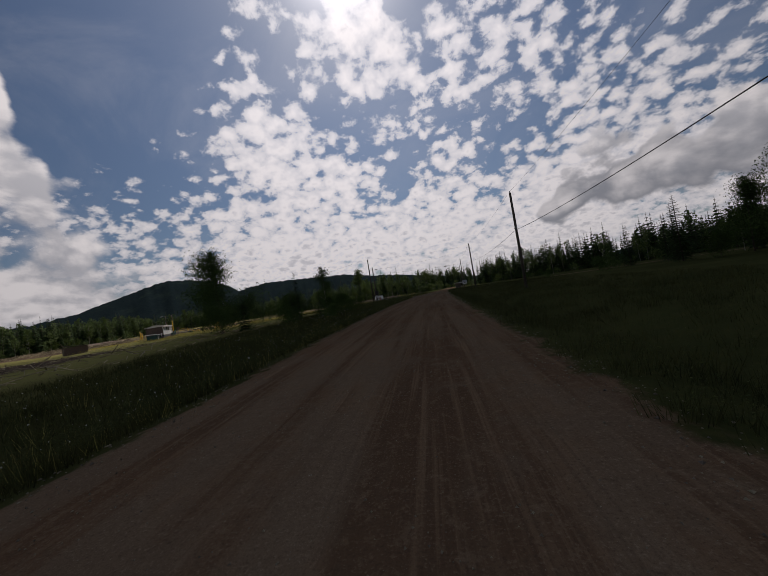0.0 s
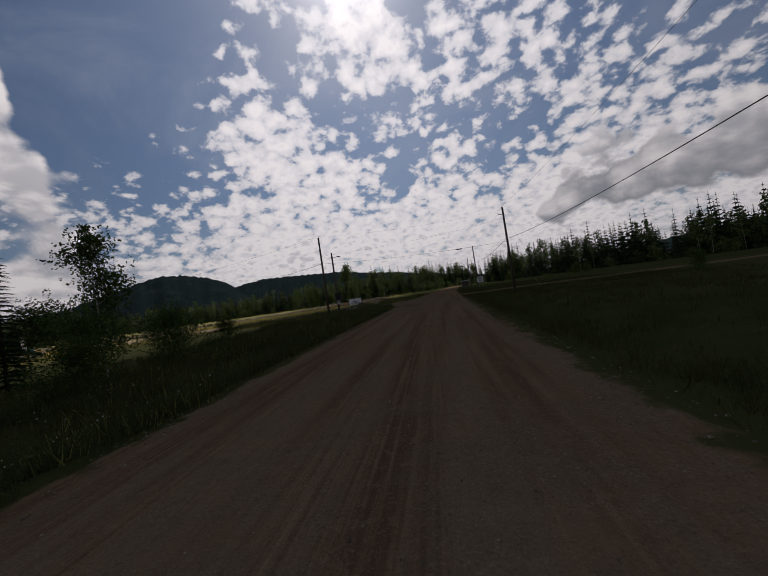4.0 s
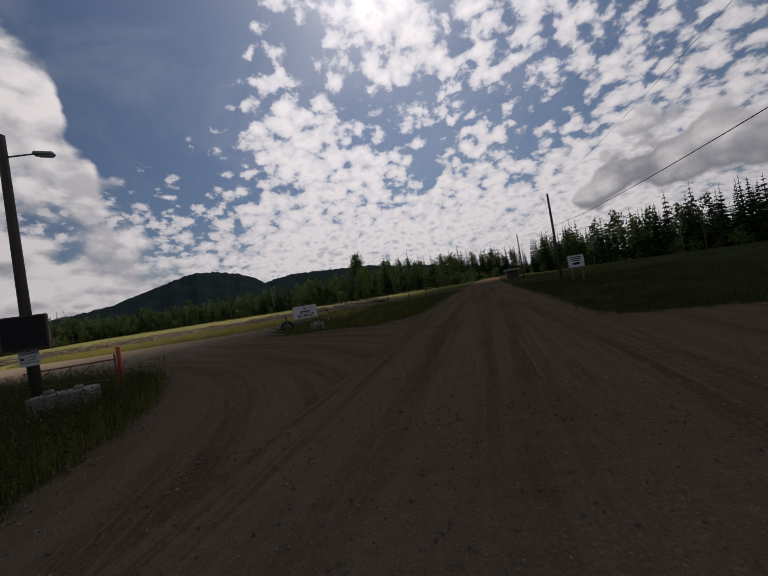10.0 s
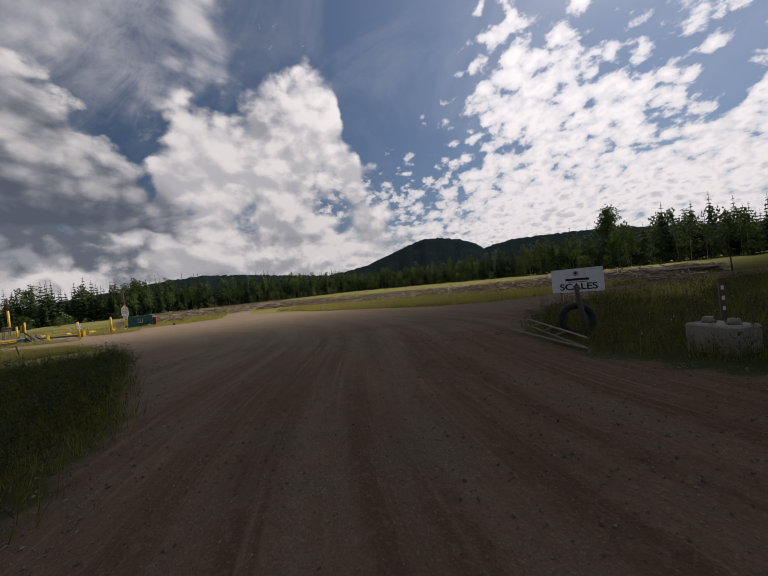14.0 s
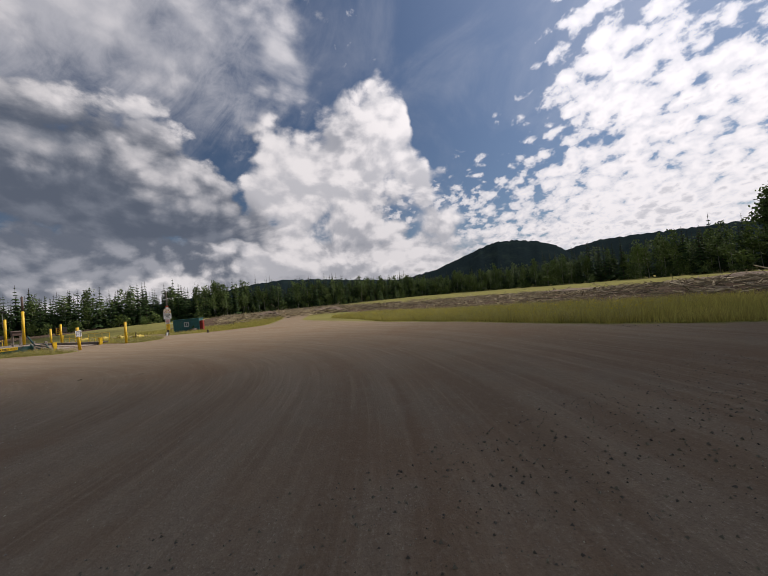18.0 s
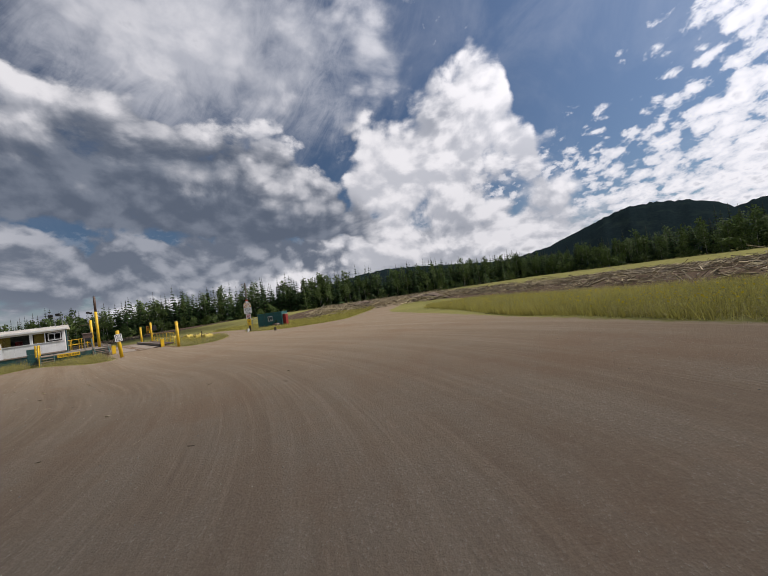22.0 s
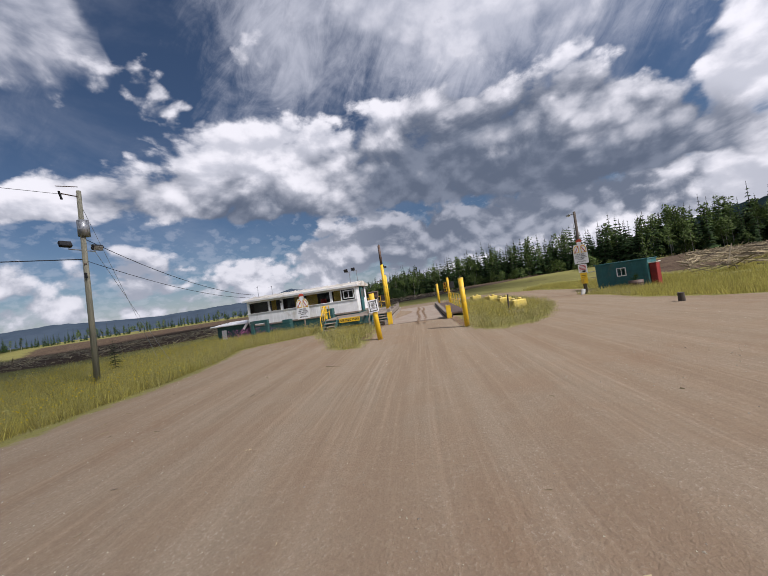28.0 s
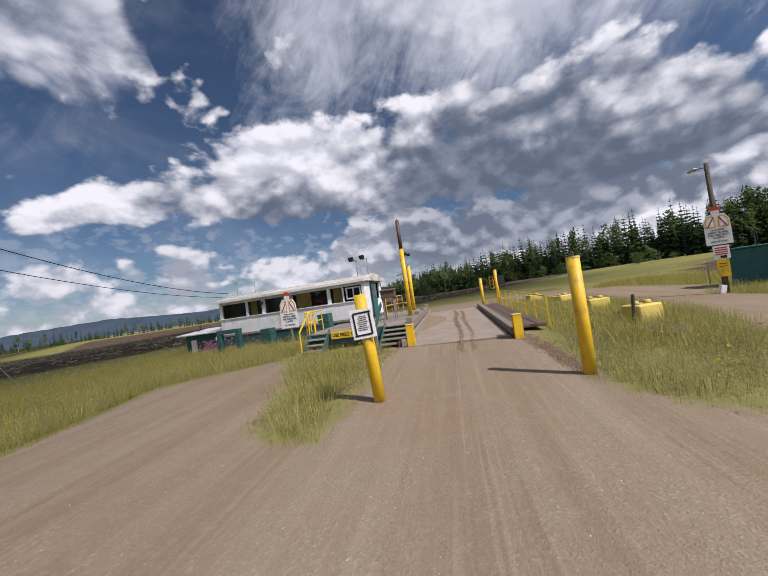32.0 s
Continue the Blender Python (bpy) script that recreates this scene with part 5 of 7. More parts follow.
specks("dirt_clods", 3000, on_edges, -0.004, 0.012, 0.016, M["mud"], "crumbled dirt along the edges of the scale approach", "dirt", 29, 0.8)


def in_box(x0, x1, y0, y1):
    def pick(rng, count):
        return np.stack([rng.uniform(x0, x1, count), rng.uniform(y0, y1, count)], 1)
    return pick


slash("logging_slash", 7000, in_box(-90, -16, 112, 138), "broken branches and wood rests strewn over the cleared strip", 31, 1.1, 0.22, 0.022)
slash("logging_slash", 5000, in_box(-165, -84, 84, 128), "long heap of pale broken branches before the forest", 32, 1.8, 0.8, 0.03)
slash("logging_slash", 5000, in_box(-135, -20, -60, 42), "scattered wood rests on the brown field", 33, 1.2, 0.15, 0.022)
slash("bark_scraps", 260, on_gravel(-54, -36, 68, 90), "splinters and bark scraps on the yard", 34, 0.13, 0.008, 0.004)


def heap(name, x, y, rx, ry, tall, seed):
    """A ragged heap of earth and wood."""
    rng = random.Random(seed)
    bm = bmesh.new()
    bmesh.ops.create_icosphere(bm, subdivisions=4, radius=1.0)
    for v in bm.verts:
        k = 1 + 0.35 * noise.noise(v.co * 2.3 + Vector((seed, 0, 0))) + 0.15 * noise.noise(v.co * 7)
        v.co = Vector((v.co.x * rx * k, v.co.y * ry * k, max(v.co.z, -0.1) * tall * k))
    top = thing(name, x, y, float(lie(x, y)) - 0.1, 0, "heap of brown earth with broken branches sticking out", "slash heap", "slash heaps")
    part("earth", bm, M["soil"], top)
    for _ in range(14):
        a, r = rng.uniform(0, 6.28), math.sqrt(rng.random())
        px, py = math.cos(a) * r * rx, math.sin(a) * r * ry
        z = tall * max(0.1, 1 - r * r) * 0.9
        d = Vector((rng.gauss(0, 1), rng.gauss(0, 1), rng.gauss(0, 0.4))).normalized() * rng.uniform(0.4, 1.1)
        p = Vector((px, py, z))
        part("branch", rod(p - d, p + d, 0.035, 0.018, 5), M["slash"], top)


for k, (x, y, rx, ry, t) in enumerate(((-34, 130, 5, 2.0, 0.5), (-24, 126, 4, 1.6, 0.5), (-52, 130, 6, 2.0, 0.45), (-120, 96, 14, 3, 1.3), (-100, 108, 12, 3, 1.2), (-18, 121, 3, 1.6, 0.7))):
    heap("slash_heap", x, y, rx, ry, t, k)


# a small thick cloud added far up, out of view before the sun, to shade the road but not the scale yard
def cloud(cx, cy, far):
    bm = bmesh.new()
    rng = random.Random(5)
    lumps = [(0, -40, 62), (0, 30, 60), (2, 66, 56), (34, 0, 48), (40, 60, 52), (-10, 0, 42), (48, -40, 46), (70, 30, 44), (20, 110, 50), (60, 110, 50), (-6, 96, 26), (100, -10, 50), (105, 60, 52), (100, 120, 50), (-72, -6, 30), (-62, -50, 42), (-122, -2, 42), (-120, -70, 50), (-48, 16, 30), (-92, 4, 26), (-42, 62, 17), (-24, 58, 20)]
    for ox, oy, r in lumps:
        one = bmesh.new()
        bmesh.ops.create_icosphere(one, subdivisions=4, radius=1.0)
        for v in one.verts:
            k = r * (1 + 0.16 * noise.noise(v.co * 2.1 + Vector((ox, oy, 0))) + 0.07 * noise.noise(v.co * 5))
            v.co = Vector((v.co.x * k + ox, v.co.y * k + oy, v.co.z * k * 0.35))
        joined(bm, one)
    top = SUN_WAY * (far / SUN_WAY.z) + Vector((cx, cy, 0))
    ob = new("cloud", finish(bm, "cloud", M["cloud"], True))
    ob.matrix_basis = Matrix.Translation(top)
    tagged(ob, "white heaped cloud added out of view to shade the road", "cloud", kind="structure")


cloud(15.0, 20.0, 2200.0)


# ---------------------------------------------------------------- poles, wires and what hangs on them
def utility_pole(x, y, top, label, lean=0.0):
    base = h(x, y)
    ob = thing("utility_pole", x, y, base - 0.3, 0, label, "utility pole", "utility poles")
    tall = top - base + 0.3
    part("shaft", rod((0, 0, 0), (lean, 0, tall), 0.15, 0.10, 12), M["pole"], ob, "", True)
    part("insulator", rod((lean, 0, tall), (lean, 0, tall + 0.16), 0.045, 0.03, 8), M["grey"], ob, "small pin insulator on the pole top")
    part("bracket", box((0.05, 0.30, 0.05), (lean * 0.6 - 0.12, 0, tall * 0.64), bevel=0.008), M["steel"], ob, "short iron cable bracket")
    part("band", rod((lean * 0.6, 0, tall * 0.64 - 0.05), (lean * 0.6, 0, tall * 0.64 + 0.05), 0.14, 0.14, 12), M["grey"], ob)
    return ob


def cable(p, q, sag, r, label, splice=None):
    """A hanging wire between two points, with an optional splice box along it."""
    p, q = Vector(p), Vector(q)
    n, k = 18, 5
    v, f = [], []
    side = (q - p).cross(Vector((0, 0, 1))).normalized()
    for i in range(n + 1):
        t = i / n
        c = p.lerp(q, t) - Vector((0, 0, sag * 4 * t * (1 - t)))
        for j in range(k):
            a = 6.2832 * j / k
            v.append(tuple(c + side * (r * math.cos(a)) + Vector((0, 0, r * math.sin(a)))))
    for i in range(n):
        for j in range(k):
            f.append((i * k + j, i * k + (j + 1) % k, (i + 1) * k + (j + 1) % k, (i + 1) * k + j))
    ob = new("cable", None)
    tagged(ob, label, "cable", "overhead cables")
    part("strand", mesh_from("strand", v, f, M["wire"], False), M["wire"], ob)
    if splice:
        c = p.lerp(q, splice) - Vector((0, 0, sag * 4 * splice * (1 - splice) + 0.02))
        d = (q - p).normalized()
        part("splice_box", rod(c - d * 0.32, c + d * 0.32, 0.065, 0.065, 10), M["wire"], ob, "black splice case on the cable")
    return ob


POLES = [(7.9, -6.0, 9.2), (8.0, 32.0, 9.7), (7.6, 69.7, 10.15), (8.2, 107.0, 10.3), (10.4, 144.5, 10.5), (15.0, 184.0, 10.6)]
ROW = [utility_pole(x, y, t, "tall dark weathered wooden utility pole beside the road") for x, y, t in POLES]
CROSSING = ROW[2]
for (ax, ay, at), (bx, by, bt) in zip(POLES[:-1], POLES[1:]):
    cable((ax, ay, at + 0.12), (bx, by, bt + 0.12), 0.5, 0.007, "thin bare wire strung along the pole tops")
    cable((ax - 0.12, ay, at - 3.6), (bx - 0.12, by, bt - 3.6), 0.55, 0.018, "thick black cable strung from pole to pole")
utility_pole(-14.5, 70.4, 10.7, "tall dark wooden pole standing in the grass by the gate")
for ax, ay, az_ in ((4.2, 3.2, 9.2), (3.4, 2.6, 6.2)):
    part("guy_wire", rod((0.02, 0, az_), (ax, ay, 0.35), 0.008, 0.008, 5), M["grey"], CROSSING, "thin galvanised guy wire")
part("side_arm", box((0.55, 0.06, 0.06), (-0.30, 0, 8.9), bevel=0.008), M["pole"], CROSSING, "short wooden side arm")
part("arm_insulator", rod((-0.54, 0, 8.92), (-0.54, 0, 9.08), 0.045, 0.03, 8), M["grey"], CROSSING)
cable((7.6, 69.7, 9.9), (-14.5, 70.4, 10.9), 0.5, 0.006, "thin wire crossing over the road")
cable((7.6, 69.7, 8.9), (-14.5, 70.4, 8.4), 0.4, 0.006, "thin wire crossing over the road")
cable((7.5, 69.7, 6.3), (-14.5, 70.4, 7.4), 0.3, 0.011, "thick black cable crossing over the road", 0.24)
cable((-14.5, 70.4, 10.9), (-49.3, 67.65, 7.9), 0.8, 0.009, "thin wire leading to the scale house pole")
cable((-14.5, 70.4, 7.4), (-49.3, 67.65, 5.4), 0.9, 0.018, "black cable leading to the scale house pole")
cable((-14.5, 70.4, 8.4), (-14.68, 75.2, 8.6), 0.1, 0.008, "thin wire to the street lamp pole")
cable((-49.3, 67.65, 6.3), (-59.0, 60.7, 3.75), 0.5, 0.014, "black service cable hanging to the scale house roof")
cable((-49.3, 67.65, 5.4), (-58.8, 60.3, 3.6), 0.35, 0.012, "black service cable hanging to the scale house roof")


def lamp_head(parent, x, y, z, turn, reach):
    arm = part("lamp_arm", rod((x, y, z - 0.15), (x + math.cos(turn) * reach, y + math.sin(turn) * reach, z), 0.028, 0.025, 8), M["grey"], parent, "bent grey lamp arm")
    c, s = math.cos(turn), math.sin(turn)
    head = box((0.52, 0.22, 0.13), (0, 0, 0), bevel=0.04)
    head.transform(Matrix.Translation((x + c * (reach + 0.2), y + s * (reach + 0.2), z)) @ Matrix.Rotation(turn, 4, "Z"))
    body = part("lamp_head", head, M["grey"], parent, "grey street lamp head")
    lens = box((0.34, 0.16, 0.03), (0, 0, 0), bevel=0.01)
    lens.transform(Matrix.Translation((x + c * (reach + 0.24), y + s * (reach + 0.24), z - 0.075)) @ Matrix.Rotation(turn, 4, "Z"))
    part("lens", lens, M["sign"], body)


# street lamp pole at the gate with its dark speed board and notice
gx, gy = -14.68, 75.2
gz = h(gx, gy)
lamp = thing("street_lamp", gx, gy, gz - 0.3, 0, "wooden lamp pole with a dark board and a warning notice", "street lamp")
part("shaft", rod((0, 0, 0), (0.05, 0, 9.3 - gz + 0.3), 0.15, 0.105, 12), M["pole"], lamp, "", True)
lamp_head(lamp, 0.05, 0, 8.75 - gz + 0.3, radians(40), 0.75)
board = box((0.98, 0.16, 0.98), (0, -0.22, 3.13 - gz + 0.3), bevel=0.02)
board.transform(pose(0, 0, 0, 0, 0, 46))
panel = part("display_board", board, M["dark"], lamp, "unlit black display board")
rim = None
for sx, sz, wx, wz in ((0, 0.5, 1.04, 0.05), (0, -0.5, 1.04, 0.05), (0.5, 0, 0.05, 0.96), (-0.5, 0, 0.05, 0.96)):
    rim = box((wx, 0.19, wz), (sx, -0.22, 3.13 - gz + 0.3 + sz), bevel=0.008, bm=rim)
rim.transform(pose(0, 0, 0, 0, 0, 46))
part("board_frame", rim, M["steel"], panel)
plate = box((0.46, 0.012, 0.5), (0, -0.17, 2.38 - gz + 0.3), bevel=0.003)
plate.transform(pose(0, 0, 0, 0, 0, 46))
notice_plate = part("warning_plate", plate, M["sign"], lamp, "white warning plate")
flip = pose(0, 0, 0, 0, 0, 46)
for k, (words, size, dz, wide) in enumerate((("NO", 0.075, 0.20, 0.10), ("TRESPASSING", 0.075, 0.125, 0.40), ("24 HOUR", 0.06, 0.02, 0.22), ("VIDEO", 0.06, -0.06, 0.18), ("SURVEILLANCE", 0.06, -0.14, 0.38))):
    writing("lettering", words, size, M["ink"], notice_plate, flip @ pose(0.05 if k in (2, 3) else 0, -0.179, 2.38 - gz + 0.3 + dz), wide)
cam_mark = box((0.10, 0.006, 0.05), (-0.15, -0.179, 2.36 - gz + 0.3), (0, 25, 0), bevel=0.002)
cam_mark = rod((-0.15, -0.179, 2.34 - gz + 0.3), (-0.17, -0.179, 2.28 - gz + 0.3), 0.012, 0.012, 6, cam_mark)
cam_mark.transform(flip)
part("camera_mark", cam_mark, M["ink"], notice_plate)


def open_gate(x, y, turn, long, label, fallen=False):
    """A triangular pipe gate on a red post."""
    z = h(x, y)
    ob = thing("pipe_gate", x, y, z, turn, label, "gate")
    if not fallen:
        part("post", rod((0, 0, -0.2), (0, 0, 1.45), 0.065, 0.065, 12), M["orange"], ob, "thick red steel post", True)
        part("hinge_bar", rod((0.14, 0, 0.05), (0.14, 0, 1.20), 0.024, 0.024, 8), M["rust"], ob)
    zt, zb = (1.02, 0.55) if not fallen else (0.30, 0.10)
    part("top_rail", rod((0.14, 0, zt), (long, 0, zt + 0.02), 0.024, 0.024, 8), M["rust"] if not fallen else M["wood"], ob)
    part("bottom_rail", rod((0.14, 0, 0.28 if not fallen else 0.06), (long, 0, zb), 0.026, 0.026, 8), M["rust"] if not fallen else M["wood"], ob)
    for a, b in ((0.30, 0.5), (0.5, 0.72), (0.72, 0.97)):
        part("brace", rod((long * a, 0, zt), (long * b, 0, 0.30 + 0.2 * b if not fallen else 0.07), 0.015, 0.015, 6), M["rust"] if not fallen else M["wood"], ob)
    if fallen:
        part("end_bar", rod((long, 0, zb), (long, 0.1, zt), 0.026, 0.026, 8), M["wood"], ob)
        part("spread_rail", rod((0.2, 0, 0.06), (long * 0.95, 0.65, 0.08), 0.026, 0.026, 8), M["wood"], ob)
    return ob


open_gate(-14.3, 77.4, 205, 3.0, "open red pipe gate swung back on a thick red post")
open_gate(-13.8, 87.5, 137, 3.8, "faded pink pipe gate lying low on the ground", True)


def lego_block(x, y, turn, size, mat, label, group="", sink=0.05):
    """A cast concrete block with raised knobs on top and a lifting loop."""
    lx, ly, lz = size
    ob = thing("concrete_block", x, y, h(x, y) - sink, turn, label, "concrete block", group)
    bm = box(size, (0, 0, lz / 2), bevel=0.035)
    for v in bm.verts:
        v.co += Vector((noise.noise(v.co * 3 + Vector((x, y, 0))), noise.noise(v.co * 3 + Vector((y, x, 4))), 0)) * 0.02
    body = part("body", bm, mat, ob)
    for sx in (-0.25, 0.25):
        part("knob", rod((sx * lx, 0, lz), (sx * lx, 0, lz + 0.11), 0.19 * min(ly, 1), 0.13 * min(ly, 1), 10), mat, ob, "", True)
    hoop = None
    for a in range(6):
        t0, t1 = math.pi * a / 6, math.pi * (a + 1) / 6
        hoop = rod((0.09 * math.cos(t0), 0, lz + 0.10 * math.sin(t0)), (0.09 * math.cos(t1), 0, lz + 0.10 * math.sin(t1)), 0.012, 0.012, 6, hoop)
    part("lifting_loop", hoop, M["steel"], body, "rusty lifting loop")


lego_block(-12.8, 74.8, 30, (1.35, 0.7, 0.6), M["concrete"], "pale concrete block with raised knobs in the tall weeds")
lego_block(-12.0, 88.8, -30, (0.85, 0.62, 0.66), M["concrete"], "pale concrete block beside the yard entrance", "", 0.12)


def tyre(x, y, tilt, turn, label, r=0.5, w=0.24, z=None, mat="dark"):
    bm = bmesh.new()
    n, k = 28, 10
    ring = []
    for i in range(n):
        a = 6.2832 * i / n
        row = []
        for j in range(k):
            b = 6.2832 * j / k
            rr = r - w * 0.42 + w * 0.42 * math.cos(b) * (1.0 if math.cos(b) < 0.7 else 1.03 + 0.03 * (i % 2))
            row.append(bm.verts.new((rr * math.cos(a), rr * math.sin(a), w * 0.5 * math.sin(b))))
        ring.append(row)
    for i in range(n):
        for j in range(k):
            bm.faces.new((ring[i][j], ring[(i + 1) % n][j], ring[(i + 1) % n][(j + 1) % k], ring[i][(j + 1) % k]))
    bmesh.ops.recalc_face_normals(bm, faces=bm.faces)
    bm.transform(pose(0, 0, w * 0.5 if tilt == 0 else r * 0.92, tilt, 0, 0))
    ob = new("tyre", finish(bm, "tyre", M[mat], True))
    ob.matrix_basis = pose(x, y, h(x, y) if z is None else z, 0, 0, turn)
    tagged(ob, label, "tyre")


tyre(-15.0, 89.9, 82, 40, "worn black tyre standing against a leaning post")
lean_post = rod((0, 0, -0.1), (-0.22, 0.06, 1.45), 0.075, 0.06, 10)
ob = new("leaning_post", finish(lean_post, "leaning_post", M["pole"], True))
ob.matrix_basis = pose(-14.55, 89.4, h(-14.55, 89.4), 0, 0, 0)
tagged(ob, "dark wooden post leaning over beside the tyre", "post")
ob = thing("marker_post", -12.2, 91.2, h(-12.2, 91.2), 20, "rusty square post with white reflector patches", "post")
part("shaft", box((0.11, 0.11, 1.35), (0, 0, 0.62), bevel=0.01), M["steel"], ob)
for z in (1.05, 0.80, 0.55):
    part("reflector", box((0.05, 0.012, 0.10), (0.0, -0.063, z), bevel=0.002), M["sign"], ob, "white reflector patch")

# the scales sign
sx, sy = -18.7, 99.6
sz = h(sx, sy)
sign = thing("scales_sign", sx, sy, sz, 11, "white board sign on two wooden posts by the entrance", "sign")
for px in (-0.85, 0.95):
    part("post", box((0.13, 0.13, 2.45 - sz), (px, 0.09, (2.45 - sz) / 2 - 0.1), bevel=0.01), M["wood"], sign)
face = part("board", box((2.56, 0.04, 1.32), (0, 0, 1.94 - sz), bevel=0.005), M["sign"], sign)
writing("lettering", "SCALES", 0.50, M["ink"], face, pose(0.05, -0.024, 1.57 - sz), 1.85)
part("name_bar", box((1.15, 0.006, 0.13), (0.02, -0.023, 1.99 - sz)), M["ink"], face, "dark bar of small lettering")
part("name_bar", box((0.95, 0.006, 0.035), (0.05, -0.023, 1.85 - sz)), M["pole"], face)
ringed = None
for k in range(6):
    a, b = k * 1.0472, (k + 0.8) * 1.0472
    ringed = rod((-0.02 + 0.13 * math.cos(a), -0.023, 2.33 - sz + 0.13 * math.sin(a)), (-0.02 + 0.13 * math.cos(b), -0.023, 2.33 - sz + 0.13 * math.sin(b)), 0.022, 0.022, 6, ringed)
part("emblem_ring", ringed, M["red_ink"], face)
part("emblem", rod((-0.02, -0.020, 2.33 - sz), (-0.02, -0.026, 2.33 - sz), 0.075, 0.075, 12), M["ink"], face)

# board and hut far up the road
fx, fy = 7.95, 100.6
fz = h(fx, fy)
ob = thing("speed_sign", fx, fy, fz, -4, "white notice board with dark lines of writing by the road", "sign")
for px in (-0.42, 0.42):
    part("post", box((0.09, 0.09, 2.0), (px, 0.06, 0.95), bevel=0.01), M["wood"], ob)
fb = part("board", box((1.25, 0.03, 1.05), (0, 0, 2.62 - fz), bevel=0.004), M["sign"], ob)
for k, (wd, dz, th) in enumerate(((0.9, 0.36, 0.08), (0.8, 0.20, 0.08), (0.7, 0.04, 0.08), (0.55, -0.22, 0.20))):
    part("text_bar", box((wd, 0.006, th), (0, -0.018, 2.62 - fz + dz)), M["ink"], fb)


def hut(x, y, turn):
    z = h(x, y)
    o = thing("roadside_hut", x, y, z, turn, "small wooden roadside shelter with a white edged roof", "hut")
    part("back_wall", box((2.6, 0.08, 2.0), (0, 0.9, 1.0), bevel=0.01), M["wood"], o)
    for px in (-1.26, 1.26):
        part("side_wall", box((0.08, 1.7, 2.0), (px, 0, 1.0), bevel=0.01), M["wood"], o)
    part("roof", box((3.4, 2.6, 0.10), (0, 0, 2.12), (-7, 0, 0), bevel=0.02), M["cream"], o)
    part("fascia", box((3.44, 0.04, 0.16), (0, -1.31, 2.28), bevel=0.005), M["white"], o)


hut(9.0, 152.0, 0)
for k, (x, y) in enumerate(((-8.0, 103.5), (-11.2, 106.0), (-7.2, 112.0), (-6.4, 121.0), (-14.5, 120.0))):
    ob = new("fence_post", finish(rod((0, 0, -0.1), (0.06 * math.sin(k), 0.03, 1.25), 0.07, 0.055, 8), "fence_post", M["pole"], True))
    ob.matrix_basis = pose(x, y, h(x, y))
    tagged(ob, "dark old fence post in the grass", "fence post", "fence posts")

# service pole beside the scale house
px0, py0 = -49.3, 67.65
pz0 = h(px0, py0)
ob = thing("service_pole", px0, py0, pz0 - 0.2, 0, "greenish treated wooden pole with a transformer and two floodlights", "utility pole")
part("shaft", rod((0, 0, 0), (-0.15, 0, 8.1 - pz0 + 0.2), 0.105, 0.075, 12),
     material("treated_pole_wood", (0.25, 0.24, 0.18), (0.17, 0.165, 0.125), 2.0, 0.85, bump=0.4, stretch=(6, 6, 0.5)), ob, "", True)
can = part("transformer", rod((-0.16, -0.02, 6.0), (-0.16, -0.02, 6.62), 0.19, 0.19, 14), M["grey"], ob, "grey transformer can", True)
part("bushing", rod((-0.12, -0.02, 6.62), (-0.12, -0.02, 6.8), 0.035, 0.02, 8), M["white"], can)
part("cross_bracket", rod((-0.15, 0, 7.55), (0.42, 0.35, 7.52), 0.022, 0.022, 8), M["steel"], ob)
part("cross_bracket", rod((-0.14, 0, 7.95), (0.50, 0.42, 7.75), 0.015, 0.015, 8), M["steel"], ob)
part("fuse_holder", rod((0.36, 0.30, 7.3), (0.42, 0.35, 7.6), 0.035, 0.035, 8), M["wire"], ob)
part("lamp_bracket", rod((-0.45, -0.25, 5.45), (0.35, 0.22, 5.45), 0.022, 0.022, 8), M["grey"], ob)
for lx, ly, t in ((-0.52, -0.30, 200), (0.42, 0.26, 20)):
    head = box((0.36, 0.16, 0.22), (0, 0, 0), (28, 0, 0), bevel=0.02)
    head.transform(pose(lx, ly, 5.62, 0, 0, t))
    lamp_part = part("floodlight", head, M["dark"], ob, "black floodlight")
    pane = box((0.30, 0.012, 0.17), (0, -0.088, 0), bevel=0.002)
    pane.transform(pose(lx, ly, 5.62, 0, 0, t) @ pose(0, 0, 0, 28, 0, 0))
    part("lens", pane, M["grey"], lamp_part)
for ax, ay, az_ in ((-2.6, -3.0, 7.4), (-2.9, -2.2, 6.1)):
    part("guy_wire", rod((-0.12, 0, az_), (ax, ay, 0.3), 0.007, 0.007, 5), M["grey"], ob, "thin galvanised guy wire")
part("cable_hook", box((0.08, 0.22, 0.06), (-0.08, 0, 4.9), bevel=0.01), M["steel"], ob)
part("insulator", rod((-0.05, 0.12, 4.35), (-0.05, 0.12, 4.55), 0.05, 0.04, 8), M["wire"], ob)


# ---------------------------------------------------------------- the weigh scale: local x to its right, y along it
SO, ST = (-61.85, 73.5), 127.5
PZ = 1.33
SM = pose(SO[0], SO[1], 0, 0, 0, ST)


def on_scale(l, s):
    v = SM @ Vector((l, s, 0))
    return v.x, v.y


def scale_thing(name, l, s, label, category, group="", z=None, turn=0.0):
    x, y = on_scale(l, s)
    return thing(name, x, y, h(x, y) if z is None else z, ST + turn, label, category, group)


